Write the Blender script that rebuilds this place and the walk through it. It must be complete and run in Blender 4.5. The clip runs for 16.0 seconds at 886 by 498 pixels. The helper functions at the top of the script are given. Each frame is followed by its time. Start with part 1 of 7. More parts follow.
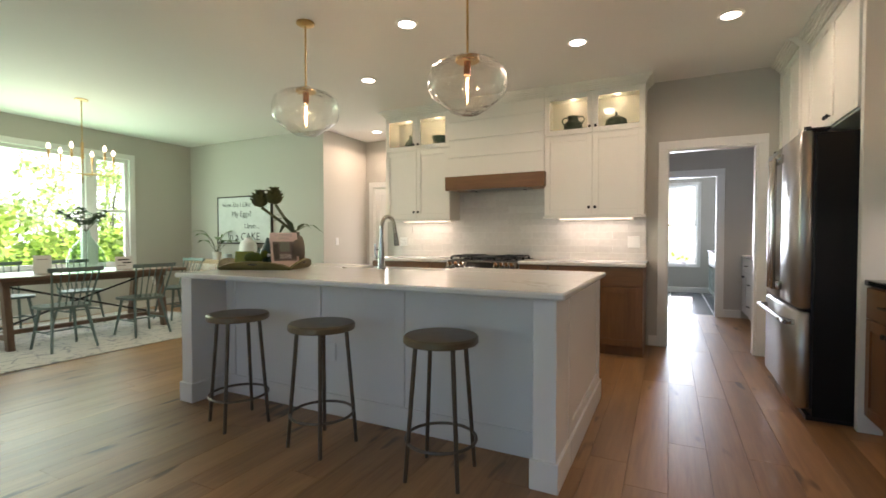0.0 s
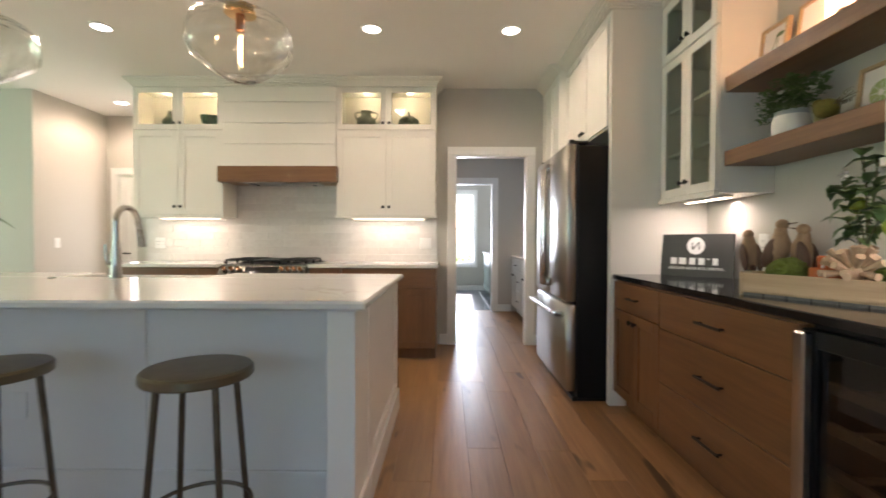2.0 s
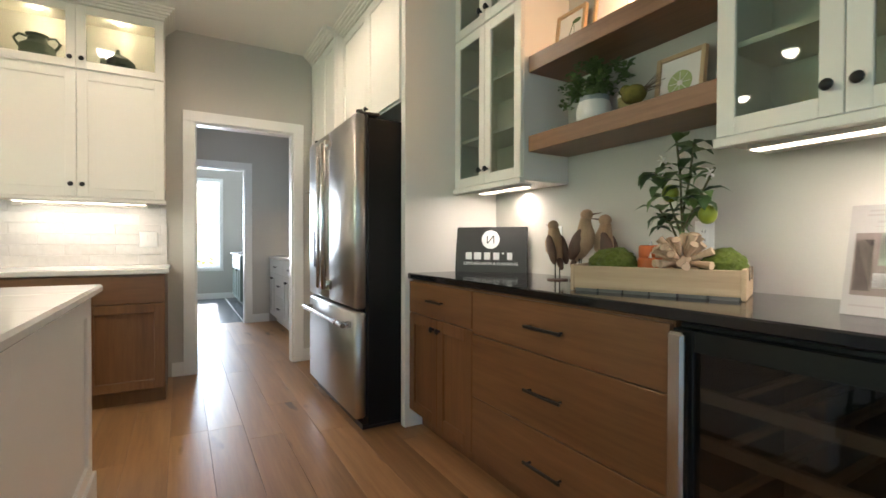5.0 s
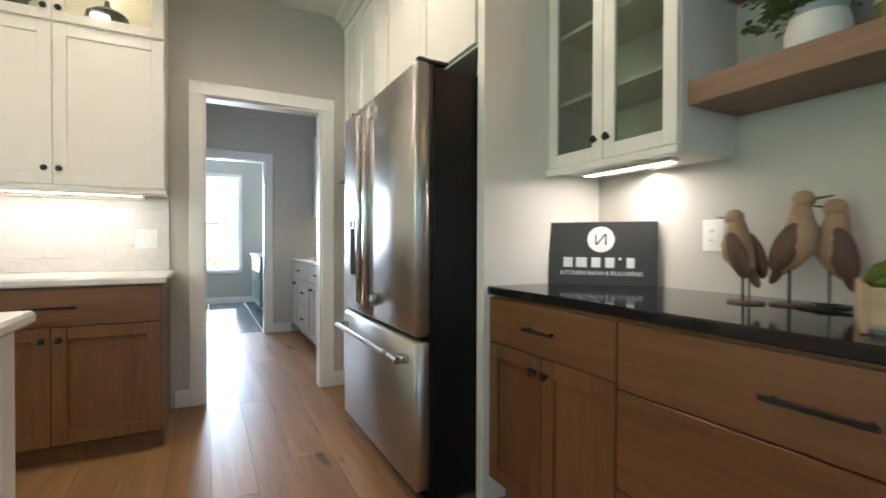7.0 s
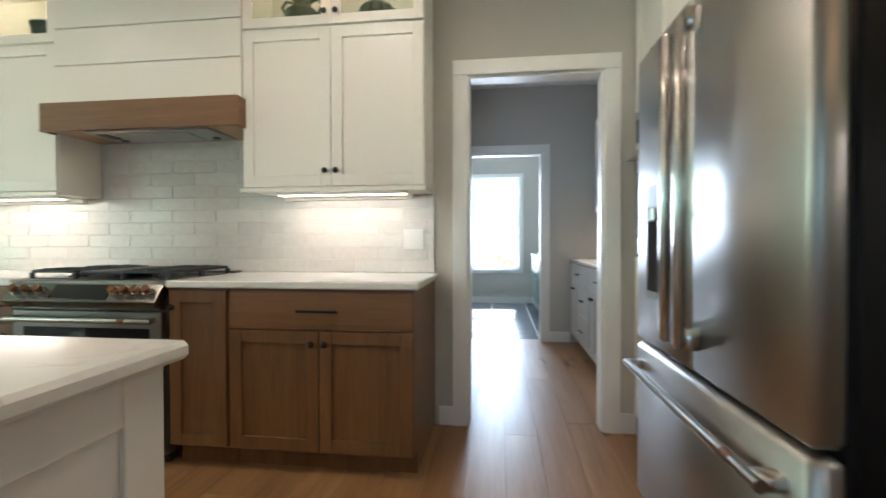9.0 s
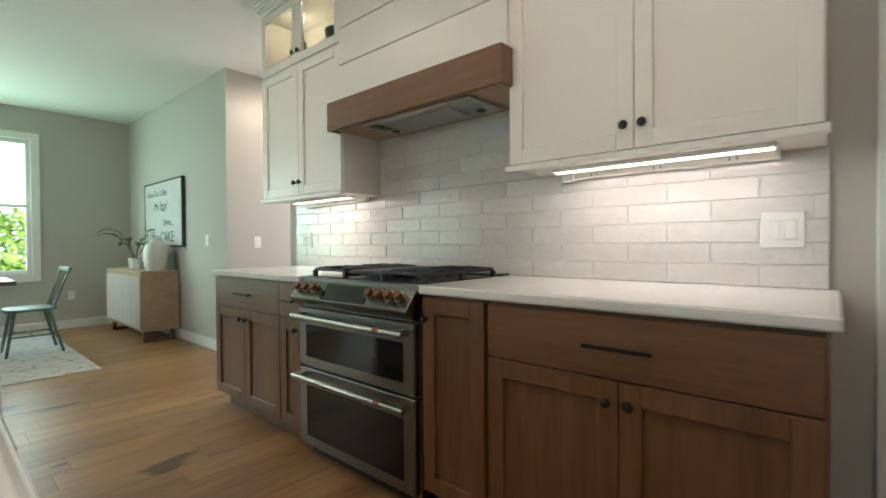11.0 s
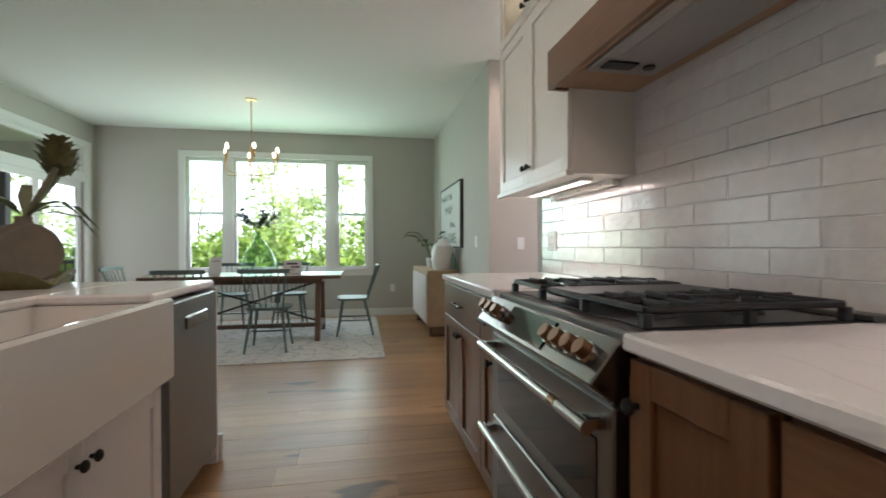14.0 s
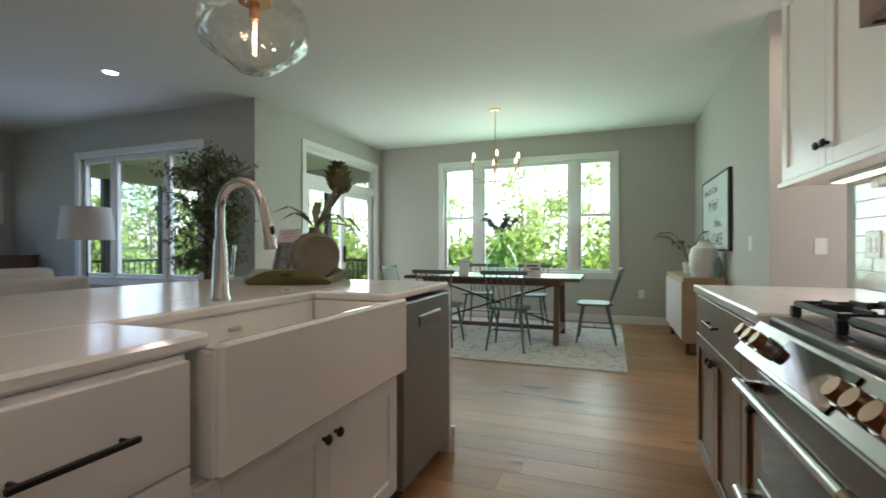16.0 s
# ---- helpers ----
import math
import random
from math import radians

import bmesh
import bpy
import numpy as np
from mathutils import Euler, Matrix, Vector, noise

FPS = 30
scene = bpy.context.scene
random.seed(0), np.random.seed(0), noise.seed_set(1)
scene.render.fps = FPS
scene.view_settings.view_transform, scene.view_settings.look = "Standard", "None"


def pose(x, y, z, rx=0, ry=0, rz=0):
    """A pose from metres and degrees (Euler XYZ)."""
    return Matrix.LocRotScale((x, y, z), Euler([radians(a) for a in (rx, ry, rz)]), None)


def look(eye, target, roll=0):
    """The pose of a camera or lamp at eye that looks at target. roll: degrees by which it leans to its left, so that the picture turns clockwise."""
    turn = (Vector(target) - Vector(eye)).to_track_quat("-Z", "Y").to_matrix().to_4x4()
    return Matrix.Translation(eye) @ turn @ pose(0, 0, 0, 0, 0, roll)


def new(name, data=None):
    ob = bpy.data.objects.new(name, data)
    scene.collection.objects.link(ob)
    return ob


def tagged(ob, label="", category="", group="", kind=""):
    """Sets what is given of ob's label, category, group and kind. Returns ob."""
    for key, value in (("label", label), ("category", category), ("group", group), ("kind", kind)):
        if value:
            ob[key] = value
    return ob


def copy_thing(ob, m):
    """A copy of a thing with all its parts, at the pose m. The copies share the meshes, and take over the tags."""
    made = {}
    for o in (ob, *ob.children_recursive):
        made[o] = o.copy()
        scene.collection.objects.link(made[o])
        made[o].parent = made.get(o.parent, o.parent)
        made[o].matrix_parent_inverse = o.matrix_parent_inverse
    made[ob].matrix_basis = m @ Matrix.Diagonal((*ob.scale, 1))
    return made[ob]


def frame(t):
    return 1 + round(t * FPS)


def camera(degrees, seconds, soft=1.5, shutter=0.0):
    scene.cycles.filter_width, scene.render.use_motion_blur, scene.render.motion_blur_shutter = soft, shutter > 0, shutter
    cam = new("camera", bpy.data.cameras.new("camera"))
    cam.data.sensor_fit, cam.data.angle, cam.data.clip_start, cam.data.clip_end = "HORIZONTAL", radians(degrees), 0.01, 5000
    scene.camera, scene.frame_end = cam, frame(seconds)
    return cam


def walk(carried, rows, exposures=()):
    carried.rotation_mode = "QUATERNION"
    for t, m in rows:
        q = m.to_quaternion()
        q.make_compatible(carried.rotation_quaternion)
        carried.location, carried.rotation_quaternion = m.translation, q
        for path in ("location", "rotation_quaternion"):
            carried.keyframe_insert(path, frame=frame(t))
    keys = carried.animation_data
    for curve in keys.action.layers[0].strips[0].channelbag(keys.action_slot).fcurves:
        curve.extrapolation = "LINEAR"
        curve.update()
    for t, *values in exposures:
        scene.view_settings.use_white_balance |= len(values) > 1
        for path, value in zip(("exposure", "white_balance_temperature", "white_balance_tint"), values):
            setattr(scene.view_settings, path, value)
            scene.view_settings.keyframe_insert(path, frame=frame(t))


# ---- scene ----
cam = camera(88.8, 16.0, soft=1.6, shutter=0.4)
PATH = [
    (0, (0.274, -0.038, 1.178), (-0.621, 1.75, 1.13), -0.0),
    (0.5, (0.232, 0.08, 1.179), (-0.558, 1.917, 1.133), 0.1),
    (1, (0.201, 0.187, 1.179), (-0.405, 2.092, 1.135), 0.0),
    (1.5, (0.185, 0.255, 1.171), (-0.159, 2.224, 1.13), 0.2),
    (2, (0.164, 0.337, 1.153), (0.144, 2.337, 1.121), 0.2),
    (2.5, (0.141, 0.413, 1.132), (0.438, 2.391, 1.108), 0.1),
    (3, (0.131, 0.519, 1.121), (0.684, 2.441, 1.095), 0.3),
    (3.5, (0.124, 0.639, 1.114), (0.867, 2.495, 1.088), 0.3),
    (4, (0.129, 0.761, 1.106), (1.009, 2.557, 1.082), 0.3),
    (6.5, (0.217, 1.676, 1.108), (1.249, 3.389, 1.084), 0.1),
    (7, (0.257, 1.897, 1.11), (1.187, 3.667, 1.087), 0.2),
    (7.5, (0.327, 2.075, 1.112), (1.057, 3.937, 1.089), 0.2),
    (8, (0.393, 2.252, 1.111), (0.841, 4.201, 1.087), 0.3),
    (8.5, (0.441, 2.453, 1.126), (0.562, 4.449, 1.097), 0.3),
    (9, (0.444, 2.668, 1.113), (0.195, 4.652, 1.086), -0.1),
    (9.5, (0.401, 2.87, 1.1), (-0.237, 4.765, 1.076), -0.0),
    (10, (0.283, 3.055, 1.095), (-0.647, 4.825, 1.071), -0.1),
    (12.5, (-0.166, 3.912, 1.097), (-1.845, 4.999, 1.077), -0.6),
    (13, (-0.224, 4.048, 1.102), (-2.013, 4.942, 1.084), -0.5),
    (13.5, (-0.286, 4.143, 1.105), (-2.181, 4.783, 1.087), -0.4),
    (14, (-0.39, 4.205, 1.099), (-2.357, 4.567, 1.088), -0.2),
    (14.5, (-0.474, 4.254, 1.114), (-2.473, 4.326, 1.102), -0.2),
    (15, (-0.515, 4.274, 1.121), (-2.504, 4.06, 1.113), -0.1),
    (15.5, (-0.527, 4.297, 1.124), (-2.468, 3.814, 1.117), -0.1),
    (16, (-0.535, 4.314, 1.119), (-2.409, 3.616, 1.114), -0.1),
]
walk(cam, [(t, look(eye, target, roll)) for t, eye, target, roll in PATH], exposures=[(0, 2.34, 6600, 21), (2, 2.64, 6560, 21), (4, 2.82, 6400, 16), (7, 2.80, 5950, 13), (8.5, 2.66, 5850, 12), (10, 2.32, 5750, 11), (12.5, 2.10, 5850, 25), (14, 1.80, 5900, 28), (16, 1.81, 5900, 22)])

# ---- plan, in metres ----
CEIL = 2.86                 # ceiling height
NY, EX = 5.41, 1.98         # faces of the north wall and the east wall
WX = -7.70                  # face of the dining room's window wall
DY = 0.45                   # face of the dining room's south wall
LX, SY = -4.68, -4.20       # living room: west wall, south wall
HX, HY = -4.52, 6.52        # hall: west wall, end wall
KX = -3.34                  # west end of the kitchen's north wall
PN, MN = 7.85, 11.10        # pantry's north wall, mud room's north wall
CT = 0.93                   # counter height

# ---- world, sun, window light ----
world = bpy.data.worlds.new("world")
scene.world = world
world.use_nodes = True
wn = world.node_tree
sky = wn.nodes.new("ShaderNodeTexSky")
sky.sky_type, sky.sun_disc = "NISHITA", False
sky.sun_elevation, sky.sun_rotation = radians(38), radians(3)
wn.links.new(sky.outputs[0], wn.nodes["Background"].inputs[0])
wn.nodes["Background"].inputs[1].default_value = 0.08
sun = new("sun", bpy.data.lights.new("sun", "SUN"))
sun.data.energy, sun.data.angle, sun.data.color = 5.0, radians(0.5), (1.0, 0.95, 0.87)
sun.matrix_world = look((0, 0, 0), (-0.04, -0.788, -0.615))


LAMPS = 0.5                 # lamps and sky against the sun


def window_light(name, eye, target, w, h, watts, colour):
    la = bpy.data.lights.new(name, "AREA")
    la.shape, la.size, la.size_y, la.energy, la.color = "RECTANGLE", w, h, watts * LAMPS, colour
    ob = new(name, la)
    ob.matrix_world = look(eye, target)
    return ob


def small_light(name, kind, eye, target, watts, colour, size=0.05, cone=120, blend=0.6, size_y=None):
    la = bpy.data.lights.new(name, kind)
    la.energy, la.color = watts * LAMPS, colour
    if kind == "SPOT":
        la.spot_size, la.spot_blend, la.shadow_soft_size = radians(cone), blend, size
    elif kind == "AREA":
        la.shape, la.size, la.size_y = "RECTANGLE", size, size_y or size
    else:
        la.shadow_soft_size = size
    ob = new(name, la)
    ob.matrix_world = look(eye, target)
    return ob


DAY, GREEN_DAY, WARM = (0.68, 0.82, 1.0), (0.90, 1.0, 0.88), (1.0, 0.78, 0.56)
CAN_W = 7.4
window_light("dining_window_sky", (WX - 0.1, 3.0, 1.58), (0, 3.0, -1.5), 2.6, 1.75, 15, (0.95, 0.96, 1.0))
window_light("dining_window_leaf_light", (WX - 0.06, 3.0, 1.58), (0, 3.0, 5.5), 2.6, 1.75, 26, (0.54, 1.0, 0.62))
window_light("slider_light", (-6.56, DY - 0.1, 1.3), (-6.4, 5, 1.2), 1.7, 2.1, 12, GREEN_DAY)
window_light("living_window_light", (LX - 0.1, -1.52, 1.5), (2, -1.52, 1.3), 2.1, 1.5, 8, DAY)
window_light("south_window_light", (-1.3, SY - 0.1, 1.4), (-0.6, 5, -0.8), 4.1, 1.9, 13, (0.34, 0.60, 1.0))
window_light("mud_room_window_light", (0.375, MN + 0.08, 1.46), (0.375, 0, 1.6), 0.8, 1.6, 40, (0.74, 0.87, 1.0))
window_light("pantry_window_light", (-0.09, 6.75, 1.75), (2, 6.75, 1.3), 0.7, 1.0, 3.5, (0.80, 0.90, 1.0))
window_light("hall_door_light", (-3.85, HY - 0.06, 1.25), (-3.85, 0, 1.3), 0.6, 1.5, 4, (1.0, 0.97, 0.92))

# ---- materials ----
def nodes_of(name):
    m = bpy.data.materials.new(name)
    m.use_nodes = True
    nt = m.node_tree
    return m, nt, nt.nodes["Principled BSDF"]


def coords(nt, scale=(1, 1, 1), rot=(0, 0, 0), jitter=False):
    tc, mp = nt.nodes.new("ShaderNodeTexCoord"), nt.nodes.new("ShaderNodeMapping")
    mp.inputs["Scale"].default_value, mp.inputs["Rotation"].default_value = scale, rot
    nt.links.new(tc.outputs["Object"], mp.inputs[0])
    if jitter:
        oi, vm = nt.nodes.new("ShaderNodeObjectInfo"), nt.nodes.new("ShaderNodeVectorMath")
        vm.operation = "SCALE"
        vm.inputs[0].default_value = (37.0, 23.0, 11.0)
        nt.links.new(oi.outputs["Random"], vm.inputs["Scale"])
        nt.links.new(vm.outputs[0], mp.inputs["Location"])
    return mp.outputs[0]


def noise_of(nt, vec, scale, detail=4.0, rough=0.55, distort=0.0):
    n = nt.nodes.new("ShaderNodeTexNoise")
    n.inputs["Scale"].default_value, n.inputs["Detail"].default_value = scale, detail
    n.inputs["Roughness"].default_value, n.inputs["Distortion"].default_value = rough, distort
    nt.links.new(vec, n.inputs["Vector"])
    return n.outputs["Fac"]


def ramp(nt, fac, stops):
    r = nt.nodes.new("ShaderNodeValToRGB")
    el = r.color_ramp.elements
    while len(el) < len(stops):
        el.new(0.5)
    for e, (p, c) in zip(el, stops):
        e.position, e.color = p, (*c, 1)
    nt.links.new(fac, r.inputs[0])
    return r.outputs[0]


def mix(nt, fac, a, b, mode="MIX"):
    m = nt.nodes.new("ShaderNodeMix")
    m.data_type, m.blend_type = "RGBA", mode
    for sock, v in ((m.inputs[0], fac), (m.inputs[6], a), (m.inputs[7], b)):
        if isinstance(v, (int, float)):
            sock.default_value = v
        elif isinstance(v, tuple):
            sock.default_value = (*v, 1)
        else:
            nt.links.new(v, sock)
    return m.outputs[2]


def bump(nt, bsdf, height, strength, dist=0.01):
    b = nt.nodes.new("ShaderNodeBump")
    b.inputs["Strength"].default_value, b.inputs["Distance"].default_value = strength, dist
    nt.links.new(height, b.inputs["Height"])
    nt.links.new(b.outputs[0], bsdf.inputs["Normal"])


def shade(c, k):
    return tuple(min(1.0, v * k) for v in c)


def plain(name, c, rough=0.5, metal=0.0, vary=0.06, grain=30.0, relief=0.05, stretch=(1, 1, 1), spec=0.5, coat=0.0):
    """A painted, cast or moulded surface with blotches at two scales and a fine relief."""
    m, nt, b = nodes_of(name)
    v = coords(nt, stretch)
    big, fine = noise_of(nt, v, grain * 0.08, 3), noise_of(nt, v, grain, 5)
    col = mix(nt, big, shade(c, 1 - vary), shade(c, 1 + vary))
    col = mix(nt, 0.35, col, ramp(nt, fine, [(0.3, shade(c, 1 - vary)), (0.7, shade(c, 1 + vary))]))
    nt.links.new(col, b.inputs["Base Color"])
    rr = nt.nodes.new("ShaderNodeMapRange")
    rr.inputs[3].default_value, rr.inputs[4].default_value = max(0.02, rough * 0.85), min(1, rough * 1.15)
    nt.links.new(big, rr.inputs[0])
    nt.links.new(rr.outputs[0], b.inputs["Roughness"])
    b.inputs["Metallic"].default_value, b.inputs["Specular IOR Level"].default_value = metal, spec
    b.inputs["Coat Weight"].default_value = coat
    if relief:
        bump(nt, b, fine, relief, 0.003)
    return m


def wood(name, dark, mid, light, axis="z", rough=0.45, scale=1.0, jitter=True, relief=0.12, knots=False, spread=0.25, island=False, coat=0.0, spec=0.5):
    """Timber with long grain along one axis; each piece has its own tone."""
    m, nt, b = nodes_of(name)
    st = {"x": (0.9, 14, 14), "y": (14, 0.9, 14), "z": (14, 14, 0.9)}[axis]
    v = coords(nt, tuple(s * scale for s in st), jitter=jitter)
    g1, g2 = noise_of(nt, v, 1.0, 5, 0.6, 0.6), noise_of(nt, v, 5.0, 6, 0.65, 0.2)
    col = ramp(nt, g1, [(0.25, dark), (0.5, mid), (0.75, light)])
    col = mix(nt, 0.35, col, ramp(nt, g2, [(0.35, dark), (0.65, light)]))
    if knots:
        v2 = coords(nt, tuple(s ** 0.45 * scale for s in st), jitter=jitter)
        kn = noise_of(nt, v2, 3.4, 2, 0.4)
        col = mix(nt, ramp(nt, kn, [(0.665, (0, 0, 0)), (0.72, (0.85, 0.85, 0.85))]), col, shade(dark, 0.35))
    if jitter or island:
        if island:
            gi = nt.nodes.new("ShaderNodeNewGeometry")
            rnd = gi.outputs["Random Per Island"]
        else:
            oi = nt.nodes.new("ShaderNodeObjectInfo")
            rnd = oi.outputs["Random"]
        lo, hi = 1 - spread, 1 + spread
        col = mix(nt, 1.0, col, ramp(nt, rnd, [(0.0, (lo, lo * 0.98, lo * 0.96)), (1.0, (min(hi, 1.0),) * 3)]), "MULTIPLY")
    nt.links.new(col, b.inputs["Base Color"])
    rr = nt.nodes.new("ShaderNodeMapRange")
    rr.inputs[3].default_value, rr.inputs[4].default_value = rough * 0.8, rough * 1.25
    nt.links.new(g2, rr.inputs[0])
    nt.links.new(rr.outputs[0], b.inputs["Roughness"])
    b.inputs["Coat Weight"].default_value, b.inputs["Specular IOR Level"].default_value = coat, spec
    bump(nt, b, g2, relief, 0.002)
    return m


def brushed(name, c, rough=0.28, axis="z", strength=0.012):
    m, nt, b = nodes_of(name)
    st = {"x": (1, 220, 220), "y": (220, 1, 220), "z": (220, 220, 1)}[axis]
    v = coords(nt, st)
    f = noise_of(nt, v, 1.0, 3, 0.6)
    nt.links.new(mix(nt, f, shade(c, 0.965), shade(c, 1.03)), b.inputs["Base Color"])
    rr = nt.nodes.new("ShaderNodeMapRange")
    rr.inputs[3].default_value, rr.inputs[4].default_value = rough * 0.9, rough * 1.12
    nt.links.new(f, rr.inputs[0])
    nt.links.new(rr.outputs[0], b.inputs["Roughness"])
    b.inputs["Metallic"].default_value = 1.0
    bump(nt, b, f, strength, 0.001)
    return m


def glow(name, c, strength):
    m, nt, b = nodes_of(name)
    b.inputs["Base Color"].default_value = (*c, 1)
    b.inputs["Emission Color"].default_value, b.inputs["Emission Strength"].default_value = (*c, 1), strength * LAMPS
    return m


def pane(name, tint=(0.97, 0.99, 0.98), ripple=0.0, gloss=1.0):
    """A sheet of glass: clear, with a reflection that grows towards grazing."""
    m, nt, b = nodes_of(name)
    nt.nodes.remove(b)
    tr, gl, mx, lw = (nt.nodes.new("ShaderNode" + k) for k in ("BsdfTransparent", "BsdfGlossy", "MixShader", "LayerWeight"))
    tr.inputs[0].default_value, gl.inputs["Roughness"].default_value = (*tint, 1), 0.02
    if ripple:
        bp = nt.nodes.new("ShaderNodeBump")
        bp.inputs["Strength"].default_value, bp.inputs["Distance"].default_value = ripple, 0.05
        nt.links.new(noise_of(nt, coords(nt), 7.0, 2), bp.inputs["Height"])
        for n in (lw, gl):
            nt.links.new(bp.outputs[0], n.inputs["Normal"])
    pw, ma = nt.nodes.new("ShaderNodeMath"), nt.nodes.new("ShaderNodeMath")
    pw.operation, pw.inputs[1].default_value = "POWER", 4.0
    ma.operation, ma.inputs[1].default_value, ma.inputs[2].default_value = "MULTIPLY_ADD", 0.55 * gloss, 0.035 * gloss
    lw.inputs[0].default_value = 0.5
    nt.links.new(lw.outputs["Facing"], pw.inputs[0])
    nt.links.new(pw.outputs[0], ma.inputs[0])
    nt.links.new(ma.outputs[0], mx.inputs[0])
    nt.links.new(tr.outputs[0], mx.inputs[1])
    nt.links.new(gl.outputs[0], mx.inputs[2])
    nt.links.new(mx.outputs[0], nt.nodes["Material Output"].inputs[0])
    return m


def quartz(name, base, vein):
    m, nt, b = nodes_of(name)
    v = coords(nt, (1, 1, 1))
    n1, n2 = noise_of(nt, v, 1.1, 6, 0.55, 1.6), noise_of(nt, v, 2.3, 4, 0.5)
    line = ramp(nt, n1, [(0.485, (0, 0, 0)), (0.5, (1, 1, 1)), (0.515, (0, 0, 0))])
    faint = mix(nt, 1.0, line, ramp(nt, n2, [(0.45, (0, 0, 0)), (0.7, (0.6, 0.6, 0.6))]), "MULTIPLY")
    col = mix(nt, faint, mix(nt, n2, shade(base, 0.97), shade(base, 1.02)), vein)
    nt.links.new(col, b.inputs["Base Color"])
    b.inputs["Roughness"].default_value = 0.13
    return m


WALL = plain("wall_paint", (0.50, 0.482, 0.434), 0.75, vary=0.02, grain=120, relief=0.06)
CEILING = plain("ceiling_paint", (0.78, 0.76, 0.725), 0.85, vary=0.02, grain=160, relief=0.10)
TRIM = plain("trim_paint", (0.80, 0.80, 0.77), 0.38, vary=0.015, grain=60, relief=0.02)
CREAM = plain("cabinet_cream_paint", (0.80, 0.772, 0.705), 0.34, vary=0.015, grain=70, relief=0.025)
ISLAND = plain("island_white_paint", (0.80, 0.782, 0.755), 0.34, vary=0.015, grain=70, relief=0.025)
BROWN = wood("stained_cabinet_wood", (0.112, 0.048, 0.018), (0.172, 0.079, 0.029), (0.222, 0.107, 0.042), "z", 0.38, 0.9, relief=0.06, spread=0.10, coat=0.15)
BROWN_H = wood("stained_wood_level", (0.112, 0.048, 0.018), (0.172, 0.079, 0.029), (0.222, 0.107, 0.042), "x", 0.38, 0.9, relief=0.06, spread=0.10, coat=0.15)
OAK_FLOOR = wood("oak_plank", (0.215, 0.104, 0.041), (0.36, 0.190, 0.078), (0.465, 0.268, 0.122), "y", 0.37, 0.55, spec=0.45, knots=True, spread=0.27, relief=0.12)
OAK_FAR = wood("oak_plank_far", (0.215, 0.104, 0.041), (0.36, 0.190, 0.078), (0.465, 0.268, 0.122), "y", 0.37, 0.55, spec=0.45, jitter=False, island=True, knots=True, spread=0.27, relief=0.10)
GAP = plain("dark_joint", (0.09, 0.052, 0.028), 0.9)
QUARTZ = quartz("white_quartz", (0.80, 0.79, 0.76), (0.50, 0.45, 0.38))
BLACK_STONE = plain("black_polished_stone", (0.012, 0.012, 0.013), 0.09, vary=0.3, grain=300, relief=0.0)
STEEL = brushed("brushed_steel", (0.41, 0.40, 0.385), 0.31, "x")
STEEL_V = brushed("brushed_steel_upright", (0.42, 0.405, 0.385), 0.38, "z")
RANGE_STEEL = brushed("dark_range_steel", (0.22, 0.21, 0.20), 0.34, "x")
STEEL_DARK = brushed("slate_steel", (0.34, 0.35, 0.36), 0.38, "x")
CHROME = plain("polished_chrome", (0.72, 0.71, 0.69), 0.12, 1.0, vary=0.03, relief=0)
NICKEL = plain("satin_nickel", (0.55, 0.53, 0.50), 0.22, 1.0, vary=0.04, relief=0.01)
COPPER = plain("copper_knob", (0.20, 0.10, 0.048), 0.38, 1.0, vary=0.05, relief=0.01)
BRASS = plain("satin_brass", (0.62, 0.43, 0.20), 0.28, 1.0, vary=0.05, relief=0.01)
BRONZE = plain("aged_bronze_metal", (0.15, 0.125, 0.095), 0.36, 0.85, vary=0.35, grain=18, relief=0.05)
SEAT_METAL = plain("aged_brass_seat", (0.23, 0.185, 0.125), 0.34, 0.85, vary=0.30, grain=14, relief=0.04)
BLACK_METAL = plain("matt_black_metal", (0.015, 0.014, 0.013), 0.4, 0.3, vary=0.2, relief=0.02)
BLACK_PLASTIC = plain("black_enamel", (0.012, 0.012, 0.013), 0.32, vary=0.15, relief=0.02)
IRON = plain("cast_iron", (0.018, 0.018, 0.019), 0.48, 0.1, vary=0.25, grain=140, relief=0.12)
DARK_GLASS = plain("dark_oven_glass", (0.008, 0.008, 0.009), 0.05, vary=0.1, relief=0)
COOLER_BLACK = plain("cooler_black_trim", (0.005, 0.005, 0.005), 0.45, vary=0.1, relief=0, spec=0.25)
CERAMIC = plain("white_fireclay", (0.82, 0.805, 0.76), 0.10, vary=0.01, grain=10, relief=0.0, coat=0.5)
WHITE_PLASTIC = plain("white_plastic", (0.80, 0.80, 0.78), 0.35, vary=0.01, relief=0)
GLASS = pane("window_glass", gloss=0.8)
CAB_GLASS = pane("cabinet_glass", (0.76, 0.79, 0.73))
LAMP_GLASS = pane("blown_glass", (0.985, 0.975, 0.955), 0.8, 2.8)
LED = glow("led_strip", (1.0, 0.86, 0.66), 2.5)
CAN_GLOW = glow("downlight_lens", (1.0, 0.93, 0.82), 4.0)
FILAMENT = glow("filament", (1.0, 0.62, 0.25), 14.0)
BULB = glow("candle_bulb", (1.0, 0.83, 0.58), 3.0)


